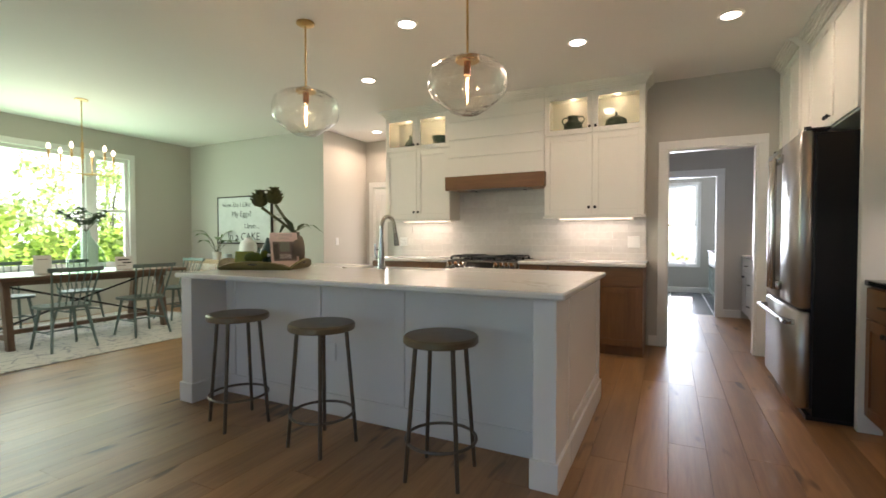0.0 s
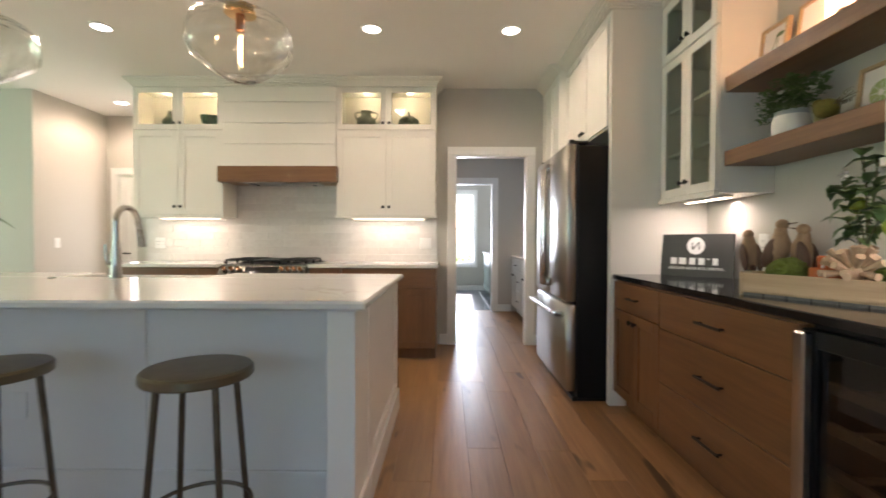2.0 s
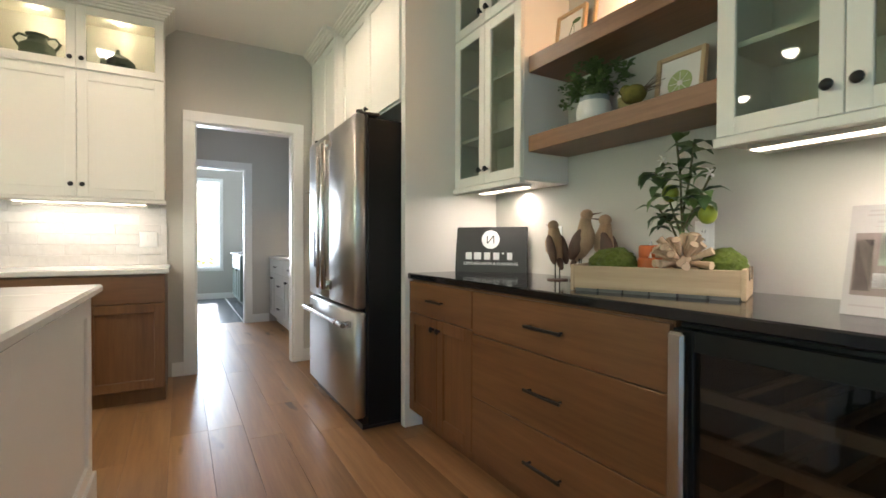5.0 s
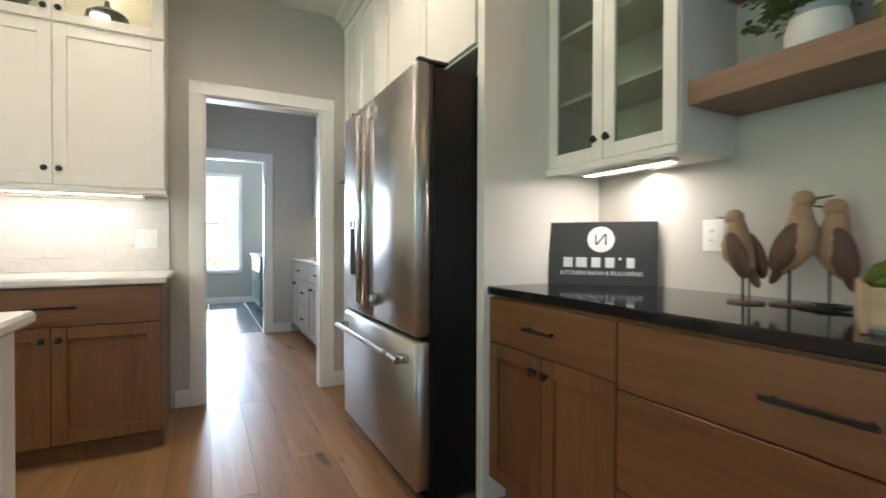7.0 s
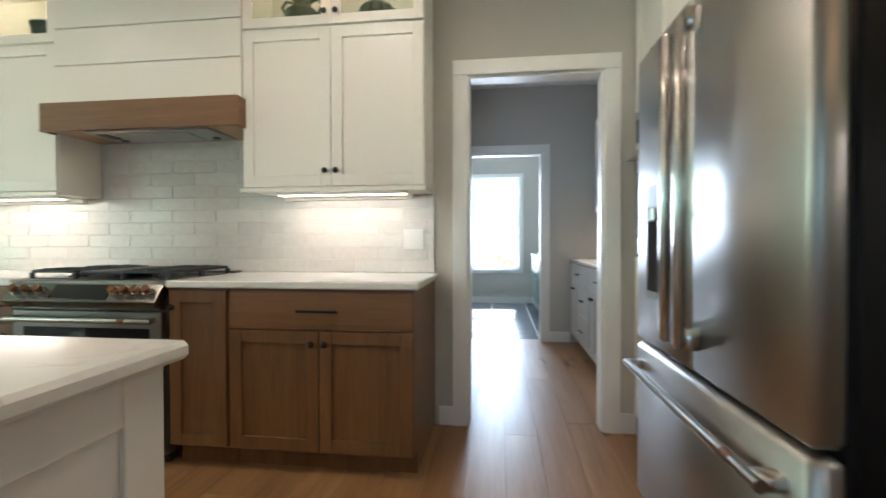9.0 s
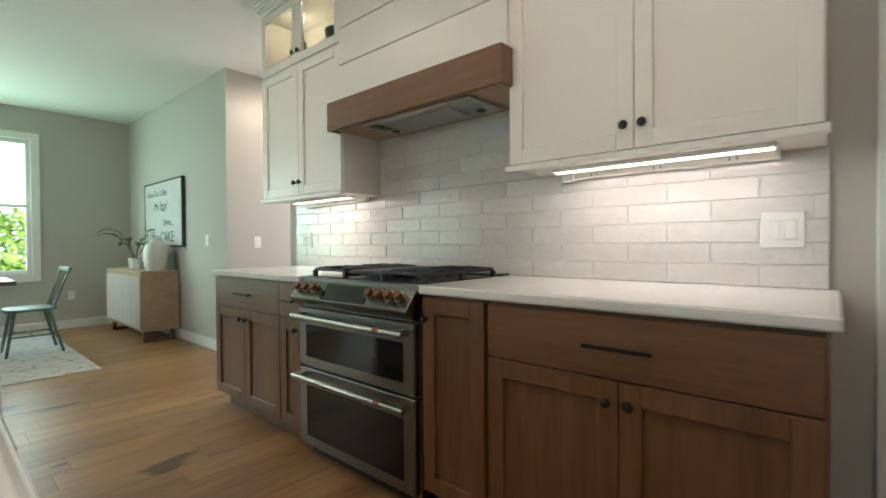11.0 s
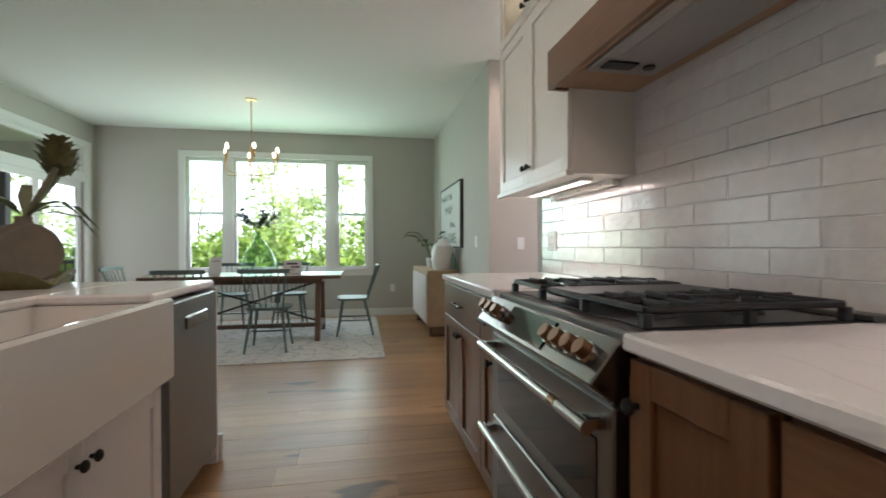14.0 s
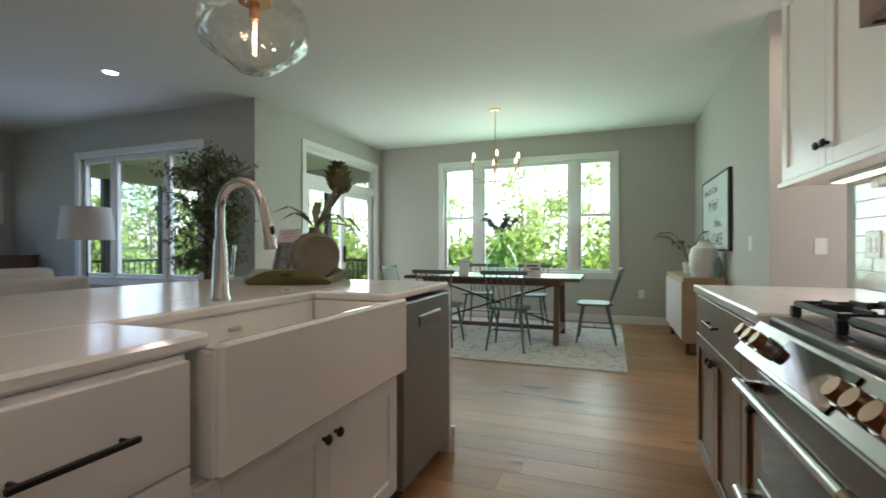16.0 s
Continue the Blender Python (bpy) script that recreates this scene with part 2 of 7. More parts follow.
def tile_material():
    m, nt, b = nodes_of("glazed_tile")
    v = coords(nt, (1, 1, 1), jitter=True)
    oi = nt.nodes.new("ShaderNodeObjectInfo")
    n1, n2 = noise_of(nt, v, 9.0, 3), noise_of(nt, v, 26.0, 3)
    col = ramp(nt, oi.outputs["Random"], [(0, (0.58, 0.545, 0.51)), (0.5, (0.63, 0.595, 0.56)), (1, (0.67, 0.64, 0.60))])
    nt.links.new(mix(nt, 0.35, col, ramp(nt, n2, [(0.3, (0.54, 0.51, 0.475)), (0.7, (0.69, 0.66, 0.62))])), b.inputs["Base Color"])
    b.inputs["Roughness"].default_value, b.inputs["Coat Weight"].default_value = 0.14, 0.25
    bump(nt, b, n1, 0.45, 0.014)
    return m


TILE = tile_material()
GROUT = plain("grout", (0.68, 0.66, 0.62), 0.9, vary=0.05, grain=200)

# ---- building blocks ----
class Shape:
    """Collects the geometry of one part."""

    def __init__(self, m=None):
        self.bm, self.m = bmesh.new(), m or Matrix()

    def box(self, a, b, bevel=0.0, turn=None, seg=1):
        lo, hi = Vector([min(p, q) for p, q in zip(a, b)]), Vector([max(p, q) for p, q in zip(a, b)])
        m = self.m @ Matrix.Translation((lo + hi) / 2) @ (turn or Matrix()) @ Matrix.Diagonal((*(hi - lo), 1))
        vs = bmesh.ops.create_cube(self.bm, size=1, matrix=m)["verts"]
        if bevel:
            es = list({e for v in vs for e in v.link_edges})
            bmesh.ops.bevel(self.bm, geom=es, offset=bevel, segments=seg, profile=0.5, affect="EDGES")
        return self

    def rod(self, p, q, r, r2=None, seg=12):
        p, q = Vector(p), Vector(q)
        d = q - p
        m = self.m @ Matrix.Translation((p + q) / 2) @ d.to_track_quat("Z", "Y").to_matrix().to_4x4()
        bmesh.ops.create_cone(self.bm, cap_ends=True, segments=seg, radius1=r, radius2=r if r2 is None else r2, depth=d.length, matrix=m)
        return self

    def ball(self, c, r, squash=(1, 1, 1), seg=14, rings=9, turn=None):
        m = self.m @ Matrix.Translation(c) @ (turn or Matrix()) @ Matrix.Diagonal((r * squash[0], r * squash[1], r * squash[2], 1))
        bmesh.ops.create_uvsphere(self.bm, u_segments=seg, v_segments=rings, radius=1, matrix=m)
        return self

    def lathe(self, profile, c=(0, 0, 0), seg=28, flute=0.0, flutes=0):
        """Turns a profile of (radius, height) about the upright axis through c."""
        rows = []
        for r, z in profile:
            ring = []
            for k in range(seg):
                a = math.tau * k / seg
                rr = r * (1 + flute * math.cos(flutes * a)) if flutes else r
                ring.append(self.bm.verts.new(self.m @ Vector((c[0] + rr * math.cos(a), c[1] + rr * math.sin(a), c[2] + z))))
            rows.append(ring)
        for a, b in zip(rows, rows[1:]):
            for k in range(seg):
                self.bm.faces.new((a[k], a[(k + 1) % seg], b[(k + 1) % seg], b[k]))
        return self

    def tube(self, pts, r, seg=8, radii=None):
        pts = [Vector(p) for p in pts]
        rings, up = [], None
        for i, p in enumerate(pts):
            d = (pts[min(i + 1, len(pts) - 1)] - pts[max(i - 1, 0)]).normalized()
            if up is None:
                up = d.orthogonal().normalized()
            up = (up - d * up.dot(d)).normalized()
            side = d.cross(up)
            rad = radii[i] if radii else r
            rings.append([self.bm.verts.new(self.m @ (p + rad * (math.cos(math.tau * k / seg) * up + math.sin(math.tau * k / seg) * side))) for k in range(seg)])
        for a, b in zip(rings, rings[1:]):
            for k in range(seg):
                self.bm.faces.new((a[k], a[(k + 1) % seg], b[(k + 1) % seg], b[k]))
        self.bm.faces.new(rings[0][::-1])
        self.bm.faces.new(rings[-1])
        return self

    def ring(self, c, R, r, seg=36, n=8):
        rows = []
        for k in range(seg):
            a = math.tau * k / seg
            rows.append([self.bm.verts.new(self.m @ Vector((c[0] + (R + r * math.cos(b)) * math.cos(a), c[1] + (R + r * math.cos(b)) * math.sin(a), c[2] + r * math.sin(b))))
                         for b in (math.tau * j / n for j in range(n))])
        for k in range(seg):
            a, b = rows[k], rows[(k + 1) % seg]
            for j in range(n):
                self.bm.faces.new((a[j], b[j], b[(j + 1) % n], a[(j + 1) % n]))
        return self

    def poly(self, pts, thick):
        """A flat outline in x and z, given a thickness along y."""
        f = [self.bm.verts.new(self.m @ Vector((x, 0, z))) for x, z in pts]
        b = [self.bm.verts.new(self.m @ Vector((x, thick, z))) for x, z in pts]
        n = len(pts)
        self.bm.faces.new(f)
        self.bm.faces.new(b[::-1])
        for k in range(n):
            self.bm.faces.new((f[k], b[k], b[(k + 1) % n], f[(k + 1) % n]))
        return self

    def leaf(self, p, d, length, width, droop=0.2, up=Vector((0, 0, 1))):
        """A bent leaf from p along d."""
        p, d = Vector(p), Vector(d).normalized()
        side = d.cross(up)
        side = (side if side.length > 0.01 else Vector((1, 0, 0))).normalized()
        nrm = side.cross(d).normalized()
        rows = []
        for f, w, h in ((0, 0.08, 0), (0.35, 1, 0.06), (0.7, 0.75, 0.0), (1, 0.03, -droop)):
            c = p + d * (length * f) + nrm * (length * h)
            rows.append([self.bm.verts.new(self.m @ (c + side * (width / 2 * w * s) + nrm * (width * 0.12 * abs(s) * w))) for s in (-1, 0, 1)])
        for a, b in zip(rows, rows[1:]):
            for k in range(2):
                self.bm.faces.new((a[k], a[k + 1], b[k + 1], b[k]))
        return self

    def mesh(self, name, material, angle=35):
        bmesh.ops.recalc_face_normals(self.bm, faces=self.bm.faces)
        me = bpy.data.meshes.new(name)
        self.bm.to_mesh(me)
        self.bm.free()
        for p in me.polygons:
            p.use_smooth = True
        me.set_sharp_from_angle(angle=radians(angle))
        me.materials.append(material)
        return me


def thing(name, label, category, at=(0, 0, 0), rz=0, group=""):
    ob = new(name)
    ob.empty_display_size = 0.05
    ob.matrix_basis = pose(*at, 0, 0, rz)
    return tagged(ob, label, category, group)


def part(parent, name, shape, material, label="", angle=35):
    ob = new(name, shape.mesh(name, material, angle))
    ob.parent = parent
    return tagged(ob, label) if label else ob


def piece(name, shape, material, label="", category="", kind="", group="", at=(0, 0, 0), rz=0, angle=35):
    """A top-level thing made of a single mesh."""
    ob = new(name, shape.mesh(name, material, angle))
    ob.matrix_basis = pose(*at, 0, 0, rz)
    return tagged(ob, label, category, group, kind)


def structure(name, shape, material, label=""):
    return piece(name, shape, material, label or name.replace("_", " "), "", "structure")


# cabinet fronts: x to the right along the face, y into the cabinet, z up; the face lies at y = 0
def shaker(s, x0, x1, z0, z1, rail=0.062, t=0.02):
    s.box((x0, -t, z0), (x0 + rail, 0, z1), 0.002).box((x1 - rail, -t, z0), (x1, 0, z1), 0.002)
    s.box((x0 + rail, -t, z1 - rail), (x1 - rail, 0, z1), 0.002).box((x0 + rail, -t, z0), (x1 - rail, 0, z0 + rail), 0.002)
    return s.box((x0 + rail, -t + 0.011, z0 + rail), (x1 - rail, -0.002, z1 - rail))


def glazed(s, x0, x1, z0, z1, rail=0.055, t=0.02):
    s.box((x0, -t, z0), (x0 + rail, 0, z1), 0.002).box((x1 - rail, -t, z0), (x1, 0, z1), 0.002)
    return s.box((x0 + rail, -t, z1 - rail), (x1 - rail, 0, z1), 0.002).box((x0 + rail, -t, z0), (x1 - rail, 0, z0 + rail), 0.002)


def add_knob(door, x, z):
    s = Shape().rod((x, -0.021, z), (x, -0.036, z), 0.006, 0.008, 10)
    s.ball((x, -0.042, z), 0.0165, (1, 0.62, 1), 14, 8)
    part(door, "knob", s, BLACK_METAL, "round black metal knob")


def add_pull(front, x, z, w=0.16):
    s = Shape().box((x - w / 2, -0.052, z - 0.006), (x + w / 2, -0.042, z + 0.006), 0.002)
    for k in (-1, 1):
        s.rod((x + k * (w / 2 - 0.018), -0.021, z), (x + k * (w / 2 - 0.018), -0.045, z), 0.005, seg=8)
    part(front, "pull_bar", s, BLACK_METAL, "slim black bar pull")


def cabinet(name, label, at, rz, w, depth, z0, z1, fronts, paint, toe=0.0, hollow=False, shelves=(), glass=CAB_GLASS, group="", inside=None):
    """fronts: (kind, x0, x1, z0, z1, hardware), kind one of door, drawer, slab, glass; hardware a knob's (x, z), or a pull's width."""
    root = thing(name, label, "cabinet", at, rz, group)
    s = Shape()
    if hollow:
        e = 0.018
        s.box((0, 0, z0), (e, depth, z1)).box((w - e, 0, z0), (w, depth, z1)).box((e, 0.0, z0), (w - e, depth, z0 + e))
        s.box((e, 0.0, z1 - e), (w - e, depth, z1)).box((e, depth - 0.012, z0 + e), (w - e, depth, z1 - e))
        for z in shelves:
            s.box((e, 0.02, z - 0.009), (w - e, depth - 0.013, z + 0.009))
    else:
        s.box((0, 0, z0 + toe), (w, depth, z1), 0.001)
        if toe:
            s.box((0.0, 0.07, z0), (w, depth, z0 + toe))
    part(root, "body", s, paint)
    for kind, x0, x1, a, b, hw in fronts:
        fs = Shape()
        if kind in ("door",):
            shaker(fs, x0, x1, a, b)
        elif kind == "glass":
            glazed(fs, x0, x1, a, b)
        else:
            fs.box((x0, -0.02, a), (x1, 0, b), 0.002)
        d = part(root, "drawer_front" if kind in ("drawer", "slab") else "door", fs, paint if kind != "drawer" or paint is not BROWN else BROWN_H)
        if kind == "glass":
            g = part(d, "pane", Shape().box((x0 + 0.055, -0.012, a + 0.055), (x1 - 0.055, -0.008, b - 0.055)), glass)
            g.visible_shadow = False
        if isinstance(hw, tuple):
            add_knob(d, *hw)
        elif hw:
            add_pull(d, (x0 + x1) / 2, (a + b) / 2, hw)
    return root


def crown(s, x0, y0, x1, y1, z0, z1, sides, out=0.075):
    """A stepped crown moulding over a block, growing outwards on the sides named by n, s, e, w."""
    za = z0
    for o, f in ((0.10, 0.22), (0.30, 0.42), (0.55, 0.62), (0.80, 0.82), (1.0, 1.0)):
        zb, d = z0 + (z1 - z0) * f, out * o
        s.box((x0 - d * ("w" in sides), y0 - d * ("s" in sides), za), (x1 + d * ("e" in sides), y1 + d * ("n" in sides), zb), 0.002)
        za = zb
    return s

# ---- walls, ceiling, openings ----
T = 0.14


def wall_along_x(name, x0, x1, y, side, holes=(), z1=CEIL, t=T):
    """A wall whose face lies at y and whose body goes to y + side * t; holes are (x0, x1, z0, z1)."""
    s, yb, x = Shape(), y + side * t, x0
    for a, b, c, d in sorted(holes):
        s.box((x, y, 0), (a, yb, z1))
        if c > 0:
            s.box((a, y, 0), (b, yb, c))
        s.box((a, y, d), (b, yb, z1))
        x = b
    s.box((x, y, 0), (x1, yb, z1))
    return structure(name, s, WALL, "greige painted wall")


def wall_along_y(name, y0, y1, x, side, holes=(), z1=CEIL, t=T):
    s, xb, y = Shape(), x + side * t, y0
    for a, b, c, d in sorted(holes):
        s.box((x, y, 0), (xb, a, z1))
        if c > 0:
            s.box((x, a, 0), (xb, b, c))
        s.box((x, a, d), (xb, b, z1))
        y = b
    s.box((x, y, 0), (xb, y1, z1))
    return structure(name, s, WALL, "greige painted wall")


DOOR_A, DOOR_B, DOOR_H = 0.25, 1.05, 2.12
wall_along_x("wall_north_kitchen", KX, EX, NY, 1, [(DOOR_A, DOOR_B, 0, DOOR_H)], t=0.12)
wall_along_x("wall_north_dining", WX, HX, NY, 1)
wall_along_y("wall_hall_west", NY + T, HY, HX, -1)
wall_along_y("wall_hall_east", NY + 0.12, HY, KX, 1, t=0.12)
wall_along_x("wall_hall_end", HX - T, KX + 0.12, HY, 1, [(-4.36, -3.56, 0, 2.06)])
wall_along_y("wall_east", SY, NY, EX, 1)
wall_along_y("wall_window", DY - T, NY + T, WX, -1, [(1.66, 4.33, 0.735, 2.455)])
wall_along_x("wall_south_dining", WX, LX - T, DY, -1, [(-7.52, -5.60, 0.0, 2.50)])
wall_along_y("wall_west_living", SY, DY, LX, -1, [(-2.62, -0.42, 0.72, 2.36)])
wall_along_x("wall_south_living", LX - T, EX + T, SY, -1, [(-4.5, -3.9, 1.55, 2.2), (-3.4, 0.8, 0.4, 2.4)])
wall_along_x("wall_north_pantry", -0.12, 1.98, PN, 1, [(0.11, 0.91, 0, DOOR_H)], t=0.12)
wall_along_y("wall_west_pantry", NY + 0.12, PN, -0.12, -1, t=0.12)
wall_along_y("wall_east_pantry", NY + 0.12, MN, EX, 1)
wall_along_y("wall_west_mud_room", PN + 0.12, MN, -0.9, -1)
wall_along_x("wall_north_mud_room", -1.04, EX + T, MN, 1, [(-0.05, 0.80, 0.62, 2.31)])
structure("ceiling", Shape().box((WX - T, SY - T, CEIL), (EX + T, MN + T, CEIL + 0.12)), CEILING, "flat off-white painted ceiling")
structure("subfloor", Shape().box((WX - T, SY - T, -0.12), (EX + T, PN + 0.12, -0.006)), GAP, "dark floor base under the planks")


def casing_x(name, x0, x1, z1, y, side, w=0.09, z0=0.0, apron=False, label="white painted door casing", depth=0.12):
    """Casing round an opening in a wall along x, proud of the face at y; side: towards the room."""
    s, t = Shape(), 0.02 * side
    s.box((x0 - w, y, z0 - (w if apron else 0)), (x0, y + t, z1), 0.003).box((x1, y, z0 - (w if apron else 0)), (x1 + w, y + t, z1), 0.003)
    s.box((x0 - w, y, z1), (x1 + w, y + t * 1.1, z1 + w), 0.003)
    e, yb = 0.015, y - side * depth
    s.box((x0, y, z0), (x0 + e, yb, z1)).box((x1 - e, y, z0), (x1, yb, z1)).box((x0 + e, y, z1 - e), (x1 - e, yb, z1))
    if apron:
        s.box((x0, y, z0 - w), (x1, y + t, z0), 0.003).box((x0 + e, y, z0), (x1 - e, yb, z0 + e))
    return structure(name, s, TRIM, label)


casing_x("trim_pantry_door", DOOR_A, DOOR_B, DOOR_H, NY, -1)
casing_x("trim_pantry_door_back", DOOR_A, DOOR_B, DOOR_H, NY + 0.12, 1, depth=0.0001)
casing_x("trim_mud_room_door", 0.11, 0.91, DOOR_H, PN, -1)
casing_x("trim_hall_door", -4.36, -3.56, 2.06, HY, -1)


def window_x(name, label, x0, x1, z0, z1, y, side, cols=1, rail=0.5, depth=T):
    """A sash window in a wall along x whose room face is y; the outside lies towards side."""
    root = tagged(new(name), label, "window", "", "structure")
    s, yo = Shape(), y + side * depth * 0.55
    w = (x1 - x0) / cols
    for k in range(cols):
        a, b = x0 + k * w, x0 + (k + 1) * w
        zm = z0 + (z1 - z0) * rail
        s.box((a, yo - 0.025, z0), (a + 0.05, yo + 0.025, z1), 0.003).box((b - 0.05, yo - 0.025, z0), (b, yo + 0.025, z1), 0.003)
        s.box((a + 0.05, yo - 0.025, z0), (b - 0.05, yo + 0.025, z0 + 0.06), 0.003).box((a + 0.05, yo - 0.025, z1 - 0.05), (b - 0.05, yo + 0.025, z1), 0.003)
        if rail:
            s.box((a + 0.05, yo - 0.03, zm - 0.02), (b - 0.05, yo + 0.02, zm + 0.02), 0.003)
    part(root, "frame", s, TRIM)
    g = part(root, "pane", Shape().box((x0 + 0.03, yo - 0.003, z0 + 0.03), (x1 - 0.03, yo + 0.003, z1 - 0.03)), GLASS)
    g.visible_shadow = False
    return root


window_x("window_mud_room", "white double hung window with a bright view", -0.05, 0.80, 0.62, 2.31, MN, 1)
casing_x("trim_mud_room_window", -0.05, 0.80, 2.31, MN, -1, 0.07, 0.62, True, "white painted window casing", 0.03)
window_x("window_south_living", "wide white living room window", -3.4, 0.8, 0.4, 2.4, SY, -1, 4, 0)
window_x("window_small_living", "small high white window", -4.5, -3.9, 1.55, 2.2, SY, -1, 1, 0)
casing_x("trim_small_window", -4.5, -3.9, 2.2, SY, 1, 0.07, 1.55, True, "white painted window casing", 0.03)

# dining room window: three lights, the outer two with a meeting rail
win = tagged(new("window_dining"), "wide white three-light window over green trees", "window", "", "structure")
s, xo = Shape(), WX - 0.07
for a, b, rail in ((1.66, 2.20, 1), (2.32, 3.72, 0), (3.84, 4.33, 1)):
    s.box((xo - 0.03, a, 0.735), (xo + 0.03, a + 0.045, 2.455), 0.003).box((xo - 0.03, b - 0.045, 0.735), (xo + 0.03, b, 2.455), 0.003)
    s.box((xo - 0.03, a + 0.045, 0.735), (xo + 0.03, b - 0.045, 0.795), 0.003).box((xo - 0.03, a + 0.045, 2.405), (xo + 0.03, b - 0.045, 2.455), 0.003)
    if rail:
        s.box((xo - 0.025, a + 0.045, 1.59), (xo + 0.035, b - 0.045, 1.635), 0.003)
for a, b in ((2.20, 2.32), (3.72, 3.84)):
    s.box((xo - 0.05, a, 0.735), (xo + 0.06, b, 2.455), 0.004)
part(win, "frame", s, TRIM)
g = part(win, "pane", Shape().box((xo - 0.003, 1.69, 0.795), (xo + 0.003, 4.30, 2.455)), GLASS)
g.visible_shadow = False
s, e = Shape(), 0.02
s.box((WX, 1.57, 0.645), (WX + e, 1.66, 2.455), 0.003).box((WX, 4.33, 0.645), (WX + e, 4.42, 2.455), 0.003)
s.box((WX, 1.57, 2.455), (WX + e * 1.1, 4.42, 2.545), 0.003).box((WX, 1.66, 0.645), (WX + e, 4.33, 0.735), 0.003)
s.box((WX - 0.04, 1.665, 0.73), (WX + 0.035, 4.325, 0.75), 0.003)
structure("trim_dining_window", s, TRIM, "white painted window casing with a slim sill")

# living room window beside the porch
win = tagged(new("window_living"), "wide white living room window onto the porch", "window", "", "structure")
s, xo = Shape(), LX - 0.07
for a, b in ((-2.62, -2.02), (-1.98, -1.04), (-1.00, -0.42)):
    s.box((xo - 0.03, a, 0.72), (xo + 0.03, a + 0.05, 2.36), 0.003).box((xo - 0.03, b - 0.05, 0.72), (xo + 0.03, b, 2.36), 0.003)
    s.box((xo - 0.03, a + 0.05, 0.72), (xo + 0.03, b - 0.05, 0.78), 0.003).box((xo - 0.03, a + 0.05, 2.30), (xo + 0.03, b - 0.05, 2.36), 0.003)
for y in (-2.00, -1.02):
    s.box((xo - 0.045, y - 0.03, 0.72), (xo + 0.055, y + 0.03, 2.36), 0.003)
part(win, "frame", s, TRIM)
g = part(win, "pane", Shape().box((xo - 0.003, -2.59, 0.75), (xo + 0.003, -0.45, 2.33)), GLASS)
g.visible_shadow = False
s = Shape()
s.box((LX, -2.71, 0.63), (LX + 0.02, -2.62, 2.36), 0.003).box((LX, -0.42, 0.63), (LX + 0.02, -0.33, 2.36), 0.003)
s.box((LX, -2.71, 2.36), (LX + 0.022, -0.33, 2.45), 0.003).box((LX, -2.62, 0.63), (LX + 0.02, -0.42, 0.72), 0.003)
s.box((LX - 0.04, -2.615, 0.715), (LX + 0.03, -0.425, 0.735), 0.003)
structure("trim_living_window", s, TRIM, "white painted window casing")

# sliding door with a transom, dining room to porch
win = tagged(new("door_slider"), "glazed sliding door with a transom above", "door", "", "structure")
s, yo = Shape(), DY - 0.07
for a, b, o in ((-7.50, -6.52, 0.0), (-6.60, -5.62, 0.035)):
    s.box((a, yo - 0.02 + o, 0.02), (a + 0.09, yo + 0.015 + o, 2.02), 0.003).box((b - 0.09, yo - 0.02 + o, 0.02), (b, yo + 0.015 + o, 2.02), 0.003)
    s.box((a + 0.09, yo - 0.02 + o, 0.02), (b - 0.09, yo + 0.015 + o, 0.14), 0.003).box((a + 0.09, yo - 0.02 + o, 1.93), (b - 0.09, yo + 0.015 + o, 2.02), 0.003)
s.box((-7.52, yo - 0.05, 2.02), (-5.60, yo + 0.06, 2.14), 0.003).box((-7.52, yo - 0.03, 2.14), (-7.46, yo + 0.03, 2.50), 0.003)
s.box((-5.66, yo - 0.03, 2.14), (-5.60, yo + 0.03, 2.50), 0.003).box((-7.46, yo - 0.03, 2.44), (-5.66, yo + 0.03, 2.50), 0.003)
part(win, "frame", s, TRIM)
part(win, "handle", Shape().box((-6.58, yo + 0.052, 0.90), (-6.55, yo + 0.085, 1.15), 0.006), BLACK_METAL, "black pull handle")
g = part(win, "pane", Shape().box((-7.43, yo - 0.002, 0.12), (-5.69, yo + 0.002, 1.95)).box((-7.47, yo - 0.002, 2.13), (-5.65, yo + 0.002, 2.46)), GLASS)
g.visible_shadow = False
casing_x("trim_slider", -7.52, -5.60, 2.50, DY, 1, 0.08, label="white painted door casing", depth=0.03)

# closed panel door at the end of the hall
dr = tagged(new("door_hall"), "closed white panelled door with a dark lever", "door", "", "structure")
s = Shape(Matrix.Translation((-4.34, HY + 0.05, 0)))
shaker(s, 0, 0.76, 1.05, 2.03, 0.11, 0.04)
shaker(s, 0, 0.76, 0.02, 1.05, 0.11, 0.04)
part(dr, "panel", s, TRIM)
part(dr, "lever", Shape().rod((-4.27, HY + 0.01, 0.98), (-4.27, HY - 0.05, 0.98), 0.012).box((-4.28, HY - 0.055, 0.97), (-4.16, HY - 0.04, 0.99), 0.004), BLACK_METAL)

s, h, b = Shape(), 0.115, 0.014
for x0, y0, x1, y1 in ((0.075, NY - b, DOOR_A - 0.09, NY), (DOOR_B + 0.09, NY - b, 1.23, NY), (WX, NY - b, HX, NY), (WX, DY + b, WX + b, NY - b),
                       (HX, NY, HX + b, HY), (WX, DY, -7.60, DY + b), (-5.52, DY, LX, DY + b), (LX, SY, LX + b, DY), (LX + b, SY, EX, SY + b),
                       (EX - b, SY, EX, 0.55), (1.0, PN - b, 1.22, PN), (-0.12, PN - b, 0.02, PN), (-0.9, MN - b, EX, MN), (EX - b, PN + 0.12, EX, MN - b)):
    s.box((x0, y0, 0), (x1, y1, h), 0.003)
